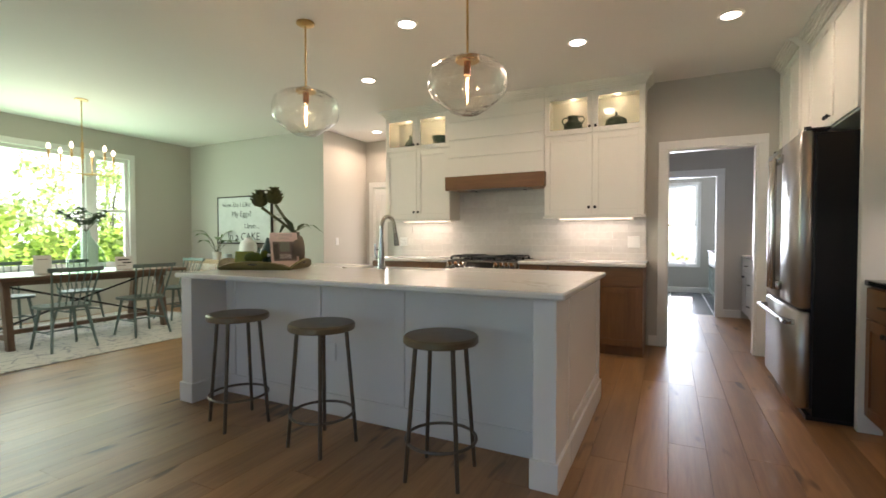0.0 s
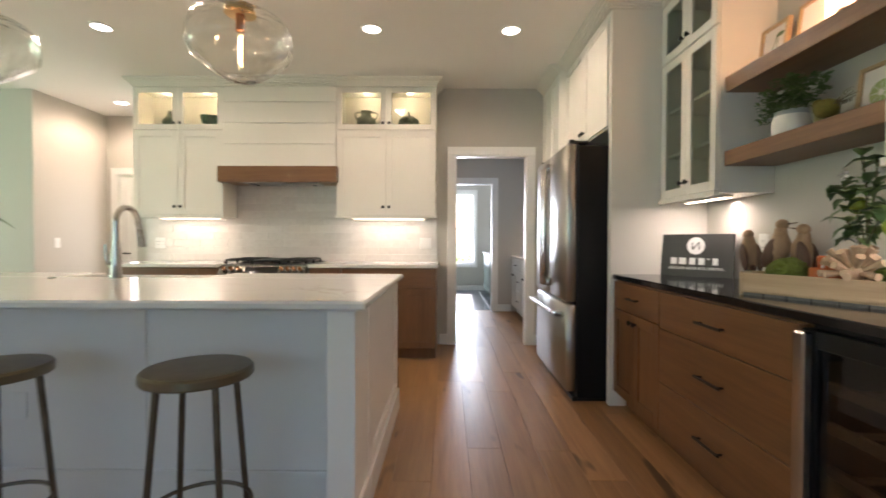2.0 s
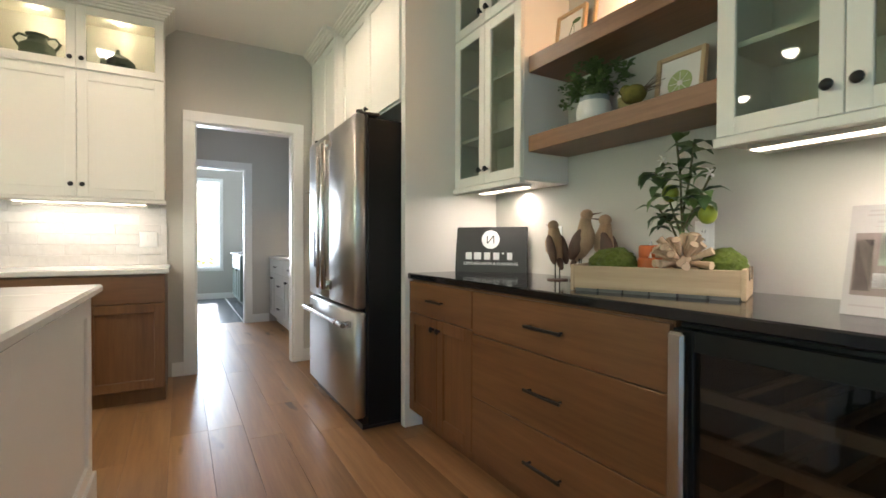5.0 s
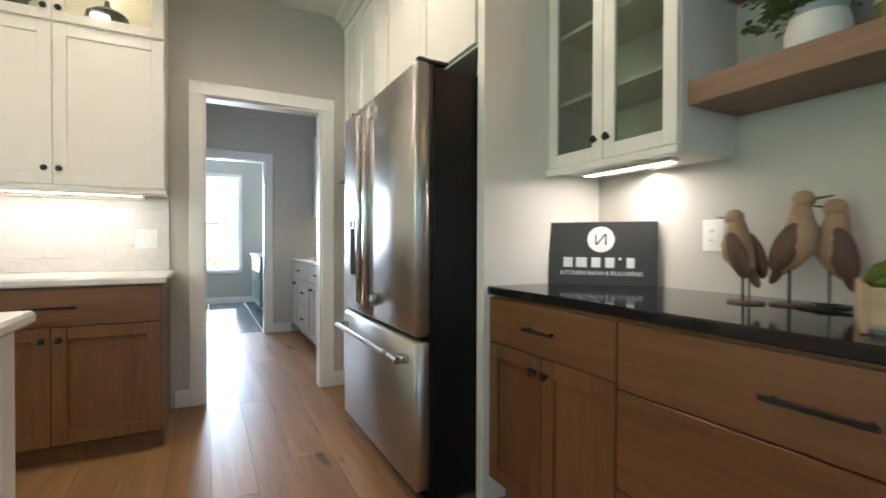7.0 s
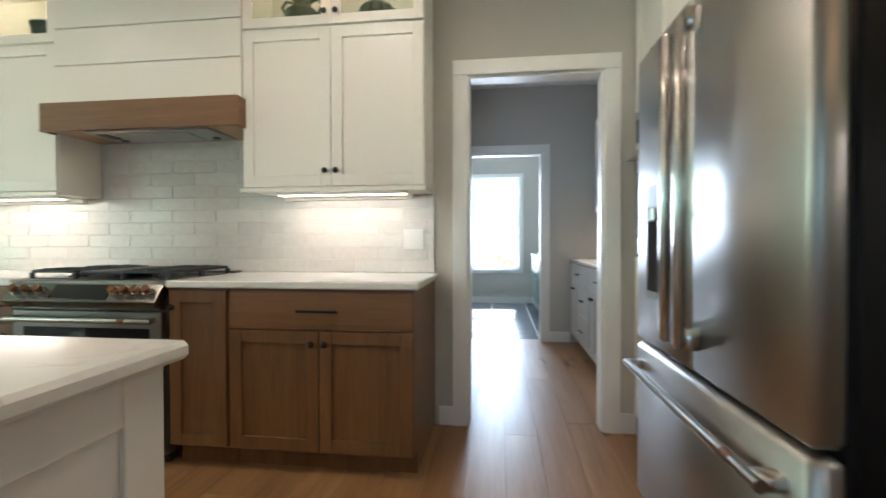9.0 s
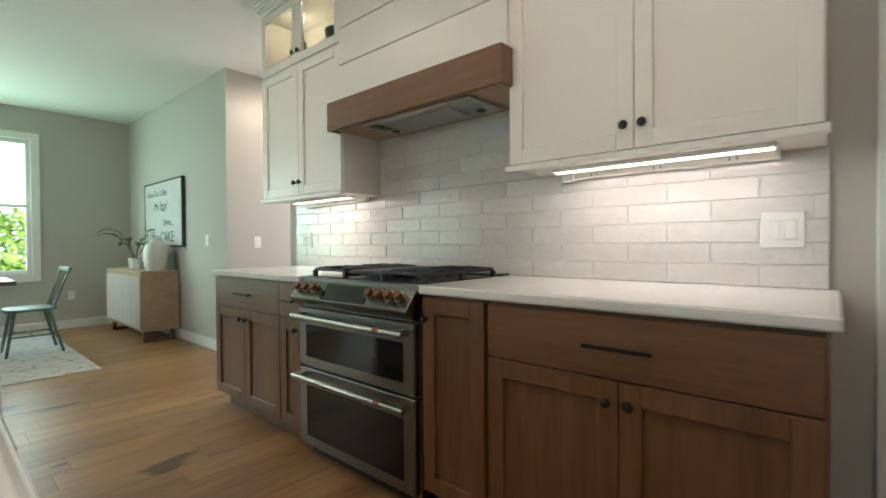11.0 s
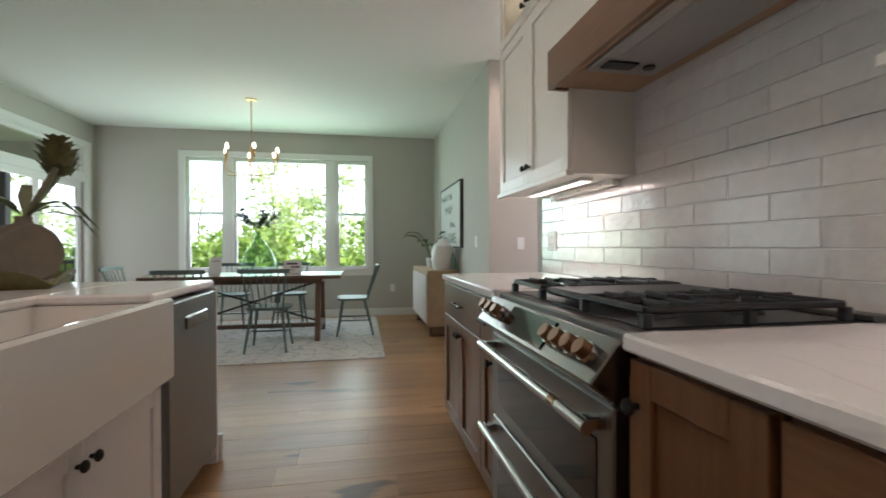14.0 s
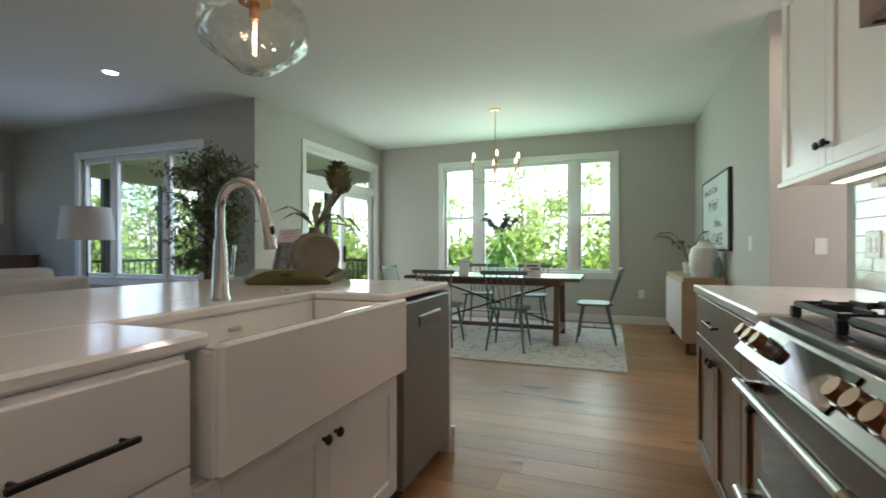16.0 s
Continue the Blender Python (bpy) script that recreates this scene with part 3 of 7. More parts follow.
structure("baseboard", s, TRIM, "white painted baseboard")

# dark tiles of the mud room, one sheet with joints
s = Shape().box((-0.9, PN + 0.12, -0.1), (EX, MN, -0.012))
structure("mud_room_floor_base", s, GROUT, "grout under dark tiles")
SLATE = plain("dark_slate_tile", (0.045, 0.052, 0.060), 0.24, vary=0.25, grain=12, relief=0.08)
tile_floor = structure("mud_room_floor", Shape().box((-0.9, PN + 0.121, -0.012), (EX, PN + 0.125, -0.002)), SLATE, "dark slate floor tiles")
ts = Shape()
for i in range(5):
    for j in range(11):
        ts.box((-0.89 + i * 0.6, PN + 0.13 + j * 0.3, -0.012), (-0.89 + i * 0.6 + 0.585 if i < 4 else EX, PN + 0.13 + j * 0.3 + 0.294 if j < 9 else min(MN, PN + 0.13 + j * 0.3 + 0.294), 0.0), 0.002)
tagged(part(tile_floor, "tiles", ts, SLATE), kind="stuff")

# ---- kitchen: north run ----
UF, BF = 5.105, 4.735          # faces of the wall cabinets and the base cabinets
ud, bd = NY - UF, NY - BF


def pair(x0, x1, z0, z1, kz, kind="door", g=0.003):
    m = (x0 + x1) / 2
    return [(kind, x0 + g, m - g / 2, z0, z1, (m - 0.032, kz)), (kind, m + g / 2, x1 - g, z0, z1, (m + 0.032, kz))]


def wall_cabinet(label, x, w):
    c = cabinet("wall_cabinet", label, (x, UF, 0), 0, w, ud, 1.425, 2.315, pair(0.0, w, 1.43, 2.31, 1.515), CREAM, group="cream wall cabinets")
    part(c, "light_rail", Shape().box((-0.012, -0.035, 1.400), (w + 0.012, 0.0, 1.425), 0.003).box((0.0, 0, 1.412), (w, ud, 1.425)), CREAM)
    d = cabinet("display_cabinet", "cream glass-fronted display cabinet lit warmly from inside", (x, UF, 0), 0, w, ud, 2.315, 2.775,
                pair(0, w, 2.325, 2.765, 2.39, "glass"), CREAM, hollow=True, group="lit display cabinets")
    for f in (0.27, 0.73):
        part(d, "puck_light", Shape().rod((w * f, ud * 0.5, 2.757), (w * f, ud * 0.5, 2.749), 0.03), LED, "small warm puck light")
        small_light("display_light", "POINT", (x + w * f, UF + ud * 0.45, 2.72), (x + w * f, UF, 2), 0.55, WARM, 0.02)
    part(d, "deck", Shape().box((0.018, 0.02, 2.333), (w - 0.018, ud - 0.012, 2.378)), CREAM)
    part(d, "crown_moulding", crown(Shape(), -0.0, -0.02, w, ud, 2.775, CEIL, "s" + ("e" if x > -2 else "w"), 0.07), CREAM)
    return c


wall_cabinet("cream shaker wall cabinet with two doors", -3.155, 0.955)
wall_cabinet("cream shaker wall cabinet with two doors", -1.005, 1.045)

# range hood
HX0, HX1 = -2.20, -1.005
hood = thing("range_hood", "cream shiplap range hood with a stained wood band", "range hood", ((HX0 + HX1) / 2, NY, 1.765))
hm = Matrix.Translation((-(HX0 + HX1) / 2, -NY, -1.765))
s = Shape(hm)
z = 1.93
for z1 in (2.17, 2.39, 2.61, 2.775):
    s.box((HX0, 5.075, z + 0.003), (HX1, 5.09, z1 - 0.003), 0.002)
    z = z1
part(hood, "shiplap_board", s, CREAM)
part(hood, "body", Shape(hm).box((HX0, 5.09, 1.93), (HX1, NY, 2.775)), CREAM)
part(hood, "crown_moulding", crown(Shape(hm), HX0, 5.075, HX1, NY, 2.775, CEIL, "s", 0.09), CREAM)
s = Shape(hm).box((HX0 - 0.02, 5.0, 1.765), (HX1 + 0.02, 5.022, 1.93), 0.002).box((HX0 - 0.02, 5.022, 1.765), (HX0, 5.09, 1.93), 0.002).box((HX1, 5.022, 1.765), (HX1 + 0.02, 5.09, 1.93), 0.002)
s.box((HX0, 5.022, 1.91), (HX1, 5.09, 1.928))
part(hood, "wood_band", s, BROWN_H, "brown stained wood band")
LINER = wood("pale_liner_wood", (0.34, 0.22, 0.13), (0.42, 0.28, 0.17), (0.48, 0.33, 0.21), "x", 0.5, 0.8, spread=0.05)
part(hood, "liner", Shape(hm).box((HX0, 5.022, 1.775), (HX1, NY, 1.79)), LINER, "pale unfinished wood liner")
s = Shape(hm).box((-1.98, 5.05, 1.760), (-1.20, 5.33, 1.775), 0.004).box((-1.82, 5.10, 1.755), (-1.36, 5.28, 1.76), 0.002)
part(hood, "fan_insert", s, STEEL, "brushed steel fan insert")
part(hood, "control_strip", Shape(hm).box((-1.93, 5.08, 1.754), (-1.87, 5.20, 1.759)), BLACK_PLASTIC)
for x in (-1.90, -1.28):
    part(hood, "lamp_lens", Shape(hm).rod((x, 5.26, 1.754), (x, 5.26, 1.76), 0.022), BLACK_PLASTIC)

# base cabinets, left and right of the range
RX0, RX1 = -2.055, -1.205
zt = CT - 0.035


def base_front(w, n=2):
    return [("drawer", 0.003, w - 0.003, 0.70, zt - 0.012, 0.20)] + pair(0, w, 0.115, 0.695, 0.635)


cabinet("base_cabinet", "brown stained base cabinet with drawer over two doors", (-0.865, BF, 0), 0, 0.915, bd, 0, zt, base_front(0.915), BROWN, 0.11, group="brown base cabinets by the range")
cabinet("base_cabinet", "narrow brown stained pull-out cabinet by the range", (RX1 + 0.022, BF, 0), 0, 0.306, bd, 0, zt, [("door", 0.003, 0.303, 0.115, zt - 0.012, (0.03, 0.80))], BROWN, 0.11, group="brown base cabinets by the range")
cabinet("base_cabinet", "brown stained base cabinet with drawer over two doors", (-3.115, BF, 0), 0, 0.835, bd, 0, zt, base_front(0.835), BROWN, 0.11, group="brown base cabinets by the range")
cabinet("base_cabinet", "narrow brown stained base cabinet by the range", (-2.279, BF, 0), 0, 0.215, bd, 0, zt, [("drawer", 0.003, 0.212, 0.70, zt - 0.012, 0.12), ("door", 0.003, 0.212, 0.115, 0.695, (0.18, 0.64))], BROWN, 0.11, group="brown base cabinets by the range")


def counter(name, label, x0, y0, x1, y1, z=CT, t=0.035, material=QUARTZ, bevel=0.006):
    return piece(name, Shape().box((x0, y0, z - t), (x1, y1, z), bevel), material, label, "countertop")


counter("countertop", "white quartz countertop with faint veins", RX1 + 0.012, BF - 0.03, 0.075, NY - 0.012)
counter("countertop", "white quartz countertop with faint veins", -3.145, BF - 0.03, RX0 - 0.012, NY - 0.012)

# under-cabinet lights and sockets
for x0, x1 in ((-2.95, -2.3), (-0.86, -0.08)):
    b = thing("cabinet_light", "slim white led light bar under the cabinet", "light", ((x0 + x1) / 2, UF + 0.12, 1.411), group="under-cabinet lights")
    w = x1 - x0
    part(b, "housing", Shape().box((-w / 2, -0.03, -0.016), (w / 2, 0.03, 0), 0.002), WHITE_PLASTIC)
    part(b, "diffuser", Shape().box((-w / 2 + 0.01, -0.022, -0.019), (w / 2 - 0.01, 0.022, -0.016)), LED)
    small_light("led_light", "AREA", ((x0 + x1) / 2, UF + 0.12, 1.388), ((x0 + x1) / 2, UF + 0.16, 0), 0.9, (1.0, 0.84, 0.69), w * 0.95, size_y=0.04)
    p = thing("power_strip", "cream plug strip with sockets under the cabinet", "power strip", ((x0 + x1) / 2, NY - 0.04, 1.385))
    part(p, "body", Shape().box((-w / 2, -0.018, -0.006), (w / 2, 0.018, 0.025), 0.003).box((-w / 2 - 0.03, -0.022, -0.014), (-w / 2 + 0.03, 0.022, 0.025), 0.004), CREAM)
    for k in range(3):
        for j in (-1, 1):
            part(p, "slot", Shape().box((-w / 3 + k * w / 3 - 0.012 + j * 0.012, -0.019, 0.004), (-w / 3 + k * w / 3 - 0.008 + j * 0.012, -0.0175, 0.014)), BLACK_PLASTIC)

# slide-in range with two ovens
rg = thing("range", "stainless slide-in gas range with two oven doors", "range", ((RX0 + RX1) / 2, 4.735, 0))
w = (RX1 - RX0) / 2
part(rg, "body", Shape().box((-w + 0.004, 0.0, 0.05), (w - 0.004, 0.60, 0.895), 0.003), RANGE_STEEL)
part(rg, "kick_plate", Shape().box((-w + 0.02, 0.03, 0.0), (w - 0.02, 0.10, 0.05)), BLACK_PLASTIC)
part(rg, "cooktop", Shape().box((-w, -0.005, 0.895), (w, 0.66, 0.925), 0.006).box((-w, 0.60, 0.925), (w, 0.66, 0.940), 0.003), RANGE_STEEL)
part(rg, "burner_tray", Shape().box((-w + 0.03, 0.05, 0.925), (w - 0.03, 0.55, 0.929), 0.002), BLACK_PLASTIC)
cp = Shape()
tilt = Matrix.Rotation(radians(-38), 4, "X")
cp.box((-w, -0.065, 0.795), (w, 0.0, 0.905), 0.004, tilt).box((-w + 0.004, -0.04, 0.782), (w - 0.004, 0.0, 0.84), 0.003)
panel = part(rg, "control_panel", cp, brushed("panel_steel", (0.22, 0.21, 0.195), 0.26, "x"))
part(rg, "display", Shape().box((-0.16, -0.0627, 0.829), (0.16, -0.0567, 0.913), 0.001, tilt), DARK_GLASS, "black glass touch display")
for x in (-0.355, -0.285, -0.215, 0.20, 0.26, 0.32, 0.38):
    k = part(rg, "knob", Shape().rod((x, -0.055, 0.867), (x, -0.077, 0.885), 0.025, 0.0235, 24), NICKEL, "brushed steel control knob")
    part(k, "knob_cap", Shape().rod((x, -0.077, 0.885), (x, -0.093, 0.8975), 0.020, 0.0185, 24), COPPER, "copper knob cap")
for z0, z1, hz in ((0.475, 0.775, 0.735), (0.07, 0.465, 0.43)):
    d = part(rg, "oven_door", Shape().box((-w + 0.006, -0.035, z0), (w - 0.006, 0.0, z1), 0.005), RANGE_STEEL)
    part(d, "window", Shape().box((-w + 0.07, -0.038, z0 + 0.05), (w - 0.07, -0.034, z1 - 0.085), 0.002), DARK_GLASS, "dark oven glass")
    hs = Shape().rod((-w + 0.02, -0.085, hz), (w - 0.02, -0.085, hz), 0.0145, seg=16)
    for x in (-w + 0.05, w - 0.05):
        hs.box((x - 0.016, -0.083, hz - 0.014), (x + 0.016, -0.03, hz + 0.014), 0.004)
    part(d, "handle", hs, NICKEL, "polished bar handle")
    part(d, "handle_badge", Shape().rod((w - 0.19, -0.085, hz), (w - 0.155, -0.085, hz), 0.0155, seg=16), COPPER, "copper band on the handle")
part(rg, "griddle", Shape().box((-0.125, 0.055, 0.948), (0.125, 0.545, 0.970), 0.007), plain("griddle_plate", (0.035, 0.035, 0.036), 0.5, 0.0, vary=0.2), "dark flat griddle plate")
for gx in (-0.268, 0.268):
    gs = Shape()
    a, b = gx - 0.13, gx + 0.13
    for y in (0.05, 0.30, 0.55):
        gs.box((a, y - 0.006, 0.958), (b, y + 0.006, 0.974), 0.004)
    for x in (a, b):
        gs.box((x - 0.006, 0.05, 0.958), (x + 0.006, 0.55, 0.974), 0.004)
    for y in (0.11, 0.17, 0.23, 0.37, 0.43, 0.49):
        gs.box((a, y - 0.005, 0.962), (gx - 0.035, y + 0.005, 0.980), 0.003).box((gx + 0.035, y - 0.005, 0.962), (b, y + 0.005, 0.980), 0.003)
    for y0, y1 in ((0.05, 0.125), (0.215, 0.385), (0.475, 0.55)):
        gs.box((gx - 0.006, y0, 0.962), (gx + 0.006, y1, 0.980), 0.003)
    for x in (a, b):
        for y in (0.05, 0.30, 0.55):
            gs.box((x - 0.011, y - 0.011, 0.928), (x + 0.011, y + 0.011, 0.960), 0.003)
    part(rg, "grate", gs, IRON, "black cast iron grate")
for x, y in ((-0.255, 0.18), (-0.255, 0.42), (0.255, 0.18), (0.255, 0.42), (0, 0.30)):
    part(rg, "burner", Shape().rod((x, y, 0.929), (x, y, 0.938), 0.048, 0.044, 20).rod((x, y, 0.938), (x, y, 0.947), 0.034, 0.03, 20), IRON)

# ---- kitchen: island ----
IX0, IX1, IY0, IY1 = -2.89, -0.17, 2.02, 3.478
isl = thing("kitchen_island", "white panelled kitchen island with corner posts", "island", ((IX0 + IX1) / 2, (IY0 + IY1) / 2, 0))
im = Matrix.Translation((-(IX0 + IX1) / 2, -(IY0 + IY1) / 2, 0))
PY = 2.32                     # recessed front panel
s = Shape(im).box((IX0 + 0.02, PY, 0), (IX1 - 0.02, PY + 0.02, zt)).box((IX0 + 0.02, PY + 0.02, 0), (IX0 + 0.04, IY1 - 0.04, zt)).box((IX1 - 0.04, PY + 0.02, 0), (IX1 - 0.02, IY1 - 0.04, zt))
part(isl, "body", s, ISLAND)
for x0, x1 in ((IX0 + 0.012, IX0 + 0.122), (IX1 - 0.122, IX1 - 0.012)):
    p = part(isl, "corner_post", Shape(im).box((x0, IY0 + 0.012, 0), (x1, PY, zt), 0.003), ISLAND)
    part(p, "plinth", Shape(im).box((x0 - 0.014, IY0 - 0.002, 0), (x1 + 0.014, PY - 0.001, 0.14), 0.004), ISLAND)
s = Shape(im)
for x in (IX0 + 0.19, IX0 + 1.03, IX1 - 1.03, ):
    s.box((x - 0.035, PY - 0.010, 0.14), (x + 0.035, PY, zt), 0.002)
s.box((IX0 + 0.136, PY - 0.016, 0), (IX1 - 0.136, PY, 0.14), 0.003)
part(isl, "front_batten", s, ISLAND)
for sx, x in ((-1, IX0 + 0.02), (1, IX1 - 0.02)):
    e = Shape(im)
    for y0, y1, z0, z1 in ((PY, PY + 0.09, 0.14, zt), (IY1 - 0.13, IY1 - 0.04, 0.14, zt), (PY + 0.09, IY1 - 0.13, zt - 0.09, zt), (PY + 0.09, IY1 - 0.13, 0.14, 0.20)):
        e.box((x, y0, z0), (x + sx * 0.012, y1, z1), 0.002)
    e.box((x, PY, 0), (x + sx * 0.024, IY1 + (0.03 if sx < 0 else -0.02), 0.14), 0.003)
    part(isl, "end_panel", e, ISLAND)
part(isl, "socket_plate", Shape(im).box((IX1 - 0.02, 2.42, 0.74), (IX1 - 0.012, 2.50, 0.86), 0.002), WHITE_PLASTIC)
part(isl, "front_socket_plate", Shape(im).box((-1.78, PY - 0.008, 0.36), (-1.70, PY, 0.48), 0.002), WHITE_PLASTIC)

# counter with a cut-out for the sink
SX0, SX1 = -2.235, -1.285
CX0, CX1, CY0, CY1 = IX0 - 0.02, IX1 + 0.03, IY0 - 0.02, IY1 - 0.015
SB = 3.09
s = Shape().box((CX0, CY0, zt), (CX1, SB, CT), 0.009).box((CX0, SB - 0.012, zt), (SX0 + 0.03, CY1, CT), 0.009).box((SX1 - 0.03, SB - 0.012, zt), (CX1, CY1, CT), 0.009)
piece("island_countertop", s, QUARTZ, "white veined quartz island countertop", "countertop")

FY = IY1 - 0.02
cabinet("sink_base_cabinet", "white shaker sink base with two doors", (SX1 + 0.025, FY, 0), 180, 0.97, 0.6, 0, 0.605, pair(0, 0.97, 0.115, 0.592, 0.53), ISLAND, 0.11)
for x, w in ((SX1 + 0.498, 0.462), (IX1 - 0.045, 0.60)):
    cabinet("drawer_base_cabinet", "white drawer cabinet under the island counter", (x, FY, 0), 180, w, 0.6, 0, zt - 0.002,
            [("slab", 0.003, w - 0.003, 0.66, zt - 0.014, 0.20), ("slab", 0.003, w - 0.003, 0.39, 0.655, 0.20), ("slab", 0.003, w - 0.003, 0.115, 0.385, 0.20)], ISLAND, 0.11, group="white island drawers")
sk = thing("farmhouse_sink", "white fireclay apron-front sink in the island", "sink", ((SX0 + SX1) / 2, 3.3, 0.61))
km = Matrix.Translation((-(SX0 + SX1) / 2, -3.3, -0.61))
s = Shape(km)
s.box((SX0, IY1 + 0.012, 0.61), (SX1, IY1 + 0.045, 0.912), 0.010)
s.box((SX0, 3.05, 0.61), (SX1, IY1 + 0.02, 0.633), 0.003)
s.box((SX0, 3.05, 0.625), (SX0 + 0.03, IY1 + 0.02, 0.893), 0.004).box((SX1 - 0.03, 3.05, 0.625), (SX1, IY1 + 0.02, 0.893), 0.004).box((SX0 + 0.03, 3.05, 0.625), (SX1 - 0.03, 3.08, 0.893), 0.004)
part(sk, "basin", s, CERAMIC)
part(sk, "drain", Shape(km).rod((-1.76, 3.30, 0.633), (-1.76, 3.30, 0.637), 0.045, seg=20), CHROME)
part(sk, "overflow", Shape(km).box((-1.79, 3.08, 0.83), (-1.73, 3.084, 0.845), 0.002), CHROME)
dw = thing("dishwasher", "slate steel dishwasher with a pocket handle", "dishwasher", (-2.555, IY1, 0))
part(dw, "door", Shape().box((-0.28, -0.03, 0.09), (0.30, 0.015, zt - 0.012), 0.006), STEEL_DARK)
part(dw, "tub", Shape().box((-0.275, -0.55, 0.09), (0.295, -0.03, zt - 0.02)), BLACK_PLASTIC)
part(dw, "kick_plate", Shape().box((-0.275, -0.10, 0.0), (0.295, -0.06, 0.09)), BLACK_PLASTIC)
part(dw, "handle", Shape().box((-0.14, 0.010, 0.755), (0.14, 0.024, 0.815), 0.008), NICKEL, "polished pocket handle")
part(isl, "end_stile", Shape(im).box((IX0 + 0.02, IY1 - 0.04, 0), (IX0 + 0.035, IY1 + 0.01, zt), 0.002), ISLAND)

# tap
fx, fy = -1.79, 2.985
tp = thing("kitchen_tap", "brushed nickel pull-down gooseneck tap", "tap", (fx, fy, CT))
s = Shape().lathe([(0.0, 0.0), (0.034, 0.0), (0.034, 0.012), (0.029, 0.02), (0.026, 0.12), (0.0205, 0.22), (0.0, 0.222)], seg=24)
pts = [(0, 0, 0.20), (0, 0, 0.33)]
pts += [(0, 0.095 - 0.095 * math.cos(math.radians(a)), 0.33 + 0.095 * math.sin(math.radians(a))) for a in range(15, 166, 15)]
pts += [(0, 0.193, 0.33), (0, 0.205, 0.29)]
s.tube(pts, 0.0165, 14)
part(tp, "spout", s, NICKEL)
part(tp, "spray_head", Shape().rod((0, 0.204, 0.295), (0, 0.226, 0.185), 0.0185, 0.0235, 20), NICKEL)
part(tp, "spray_button", Shape().ball((0, 0.236, 0.25), 0.011, (0.8, 0.5, 1.6)), BLACK_PLASTIC)
part(tp, "lever", Shape().rod((-0.025, 0, 0.085), (-0.05, 0, 0.085), 0.016, 0.014).tube([(-0.045, 0, 0.085), (-0.06, 0.0, 0.12), (-0.066, 0.0, 0.20)], 0.006), NICKEL)
piece("air_switch", Shape().rod((0, 0, 0), (0, 0, 0.006), 0.022, 0.020, 20), CHROME, "small chrome air switch on the counter", "button", at=(-2.16, 2.97, CT))

# ---- kitchen: east run ----
TF, RF, UE = 1.31, 1.353, 1.67   # faces: tall units, base cabinets, wall cabinets
piece("tall_end_panel", Shape().box((TF - 0.005, 3.52, 0), (EX, 3.575, 2.775), 0.002), CREAM, "tall cream end panel beside the refrigerator", "panel")
c = cabinet("bridge_cabinet", "cream cabinet over the refrigerator", (TF, 4.70, 0), -90, 1.13, EX - TF, 1.97, 2.775, pair(0, 1.13, 1.98, 2.765, 2.05), CREAM)
c = cabinet("oven_cabinet", "tall cream oven cabinet with drawers", (1.24, NY - 0.004, 0), -90, 0.74, EX - 1.24, 0, 2.775,
            pair(0.004, 0.736, 1.86, 2.765, 1.93) + [("slab", 0.004, 0.736, 0.80, 1.03, 0.2), ("slab", 0.004, 0.736, 0.46, 0.795, 0.2), ("slab", 0.004, 0.736, 0.115, 0.455, 0.2)], CREAM, 0.11)
ov = thing("wall_oven", "built-in stainless oven with a dark glass door", "oven", (1.24, 5.036, 1.05))
part(ov, "body", Shape().box((-0.028, -0.34, 0.0), (0.0, 0.34, 0.78), 0.004), STEEL)
part(ov, "glass_front", Shape().box((-0.033, -0.29, 0.08), (-0.027, 0.29, 0.45), 0.002), DARK_GLASS)
part(ov, "control_strip", Shape().box((-0.032, -0.30, 0.62), (-0.027, 0.30, 0.75), 0.002), DARK_GLASS)
s = Shape()
for z in (0.53,):
    s.rod((-0.085, -0.31, z), (-0.085, 0.31, z), 0.013, seg=14)
    for y in (-0.28, 0.28):
        s.box((-0.083, y - 0.014, z - 0.012), (-0.027, y + 0.014, z + 0.012), 0.003)
part(ov, "handle", s, NICKEL)
s = Shape()
crown(s, TF - 0.02, 3.52, EX, 4.70, 2.775, CEIL, "sw", 0.075)
crown(s, 1.22, 4.70, EX, NY, 2.775, CEIL, "w", 0.075)
piece("crown_moulding", s, CREAM, "cream crown moulding over the tall cabinets", "moulding")

# refrigerator
FX, FY0, FY1 = 1.015, 3.585, 4.65
fm = Matrix.Translation((-FX, -(FY0 + FY1) / 2, 0))
fr = thing("refrigerator", "stainless french door refrigerator with black sides", "refrigerator", (FX, (FY0 + FY1) / 2, 0))
part(fr, "cabinet_body", Shape(fm).box((FX + 0.085, FY0, 0.03), (EX - 0.03, FY1, 1.845), 0.004), COOLER_BLACK, "black side walls")
ym = (FY0 + FY1) / 2
for y0, y1, z0, z1, nm in ((FY0, ym - 0.003, 0.72, 1.865, "door"), (ym + 0.003, FY1, 0.72, 1.865, "door"), (FY0, FY1, 0.075, 0.705, "freezer_drawer")):
    part(fr, nm, Shape(fm).box((FX, y0, z0), (FX + 0.075, y1, z1), 0.016), STEEL_V, angle=50)
part(fr, "gasket", Shape(fm).box((FX + 0.072, FY0 + 0.01, 0.08), (FX + 0.087, FY1 - 0.01, 1.86)), BLACK_PLASTIC)
for y in (ym - 0.055, ym + 0.055):
    s = Shape(fm).box((FX - 0.070, y - 0.018, 0.80), (FX - 0.038, y + 0.018, 1.765), 0.009)
    for z in (0.83, 1.76):
        s.box((FX - 0.042, y - 0.019, z - 0.032), (FX + 0.004, y + 0.019, z + 0.032), 0.007)
    part(fr, "handle", s, NICKEL, "long bar handle", 50)
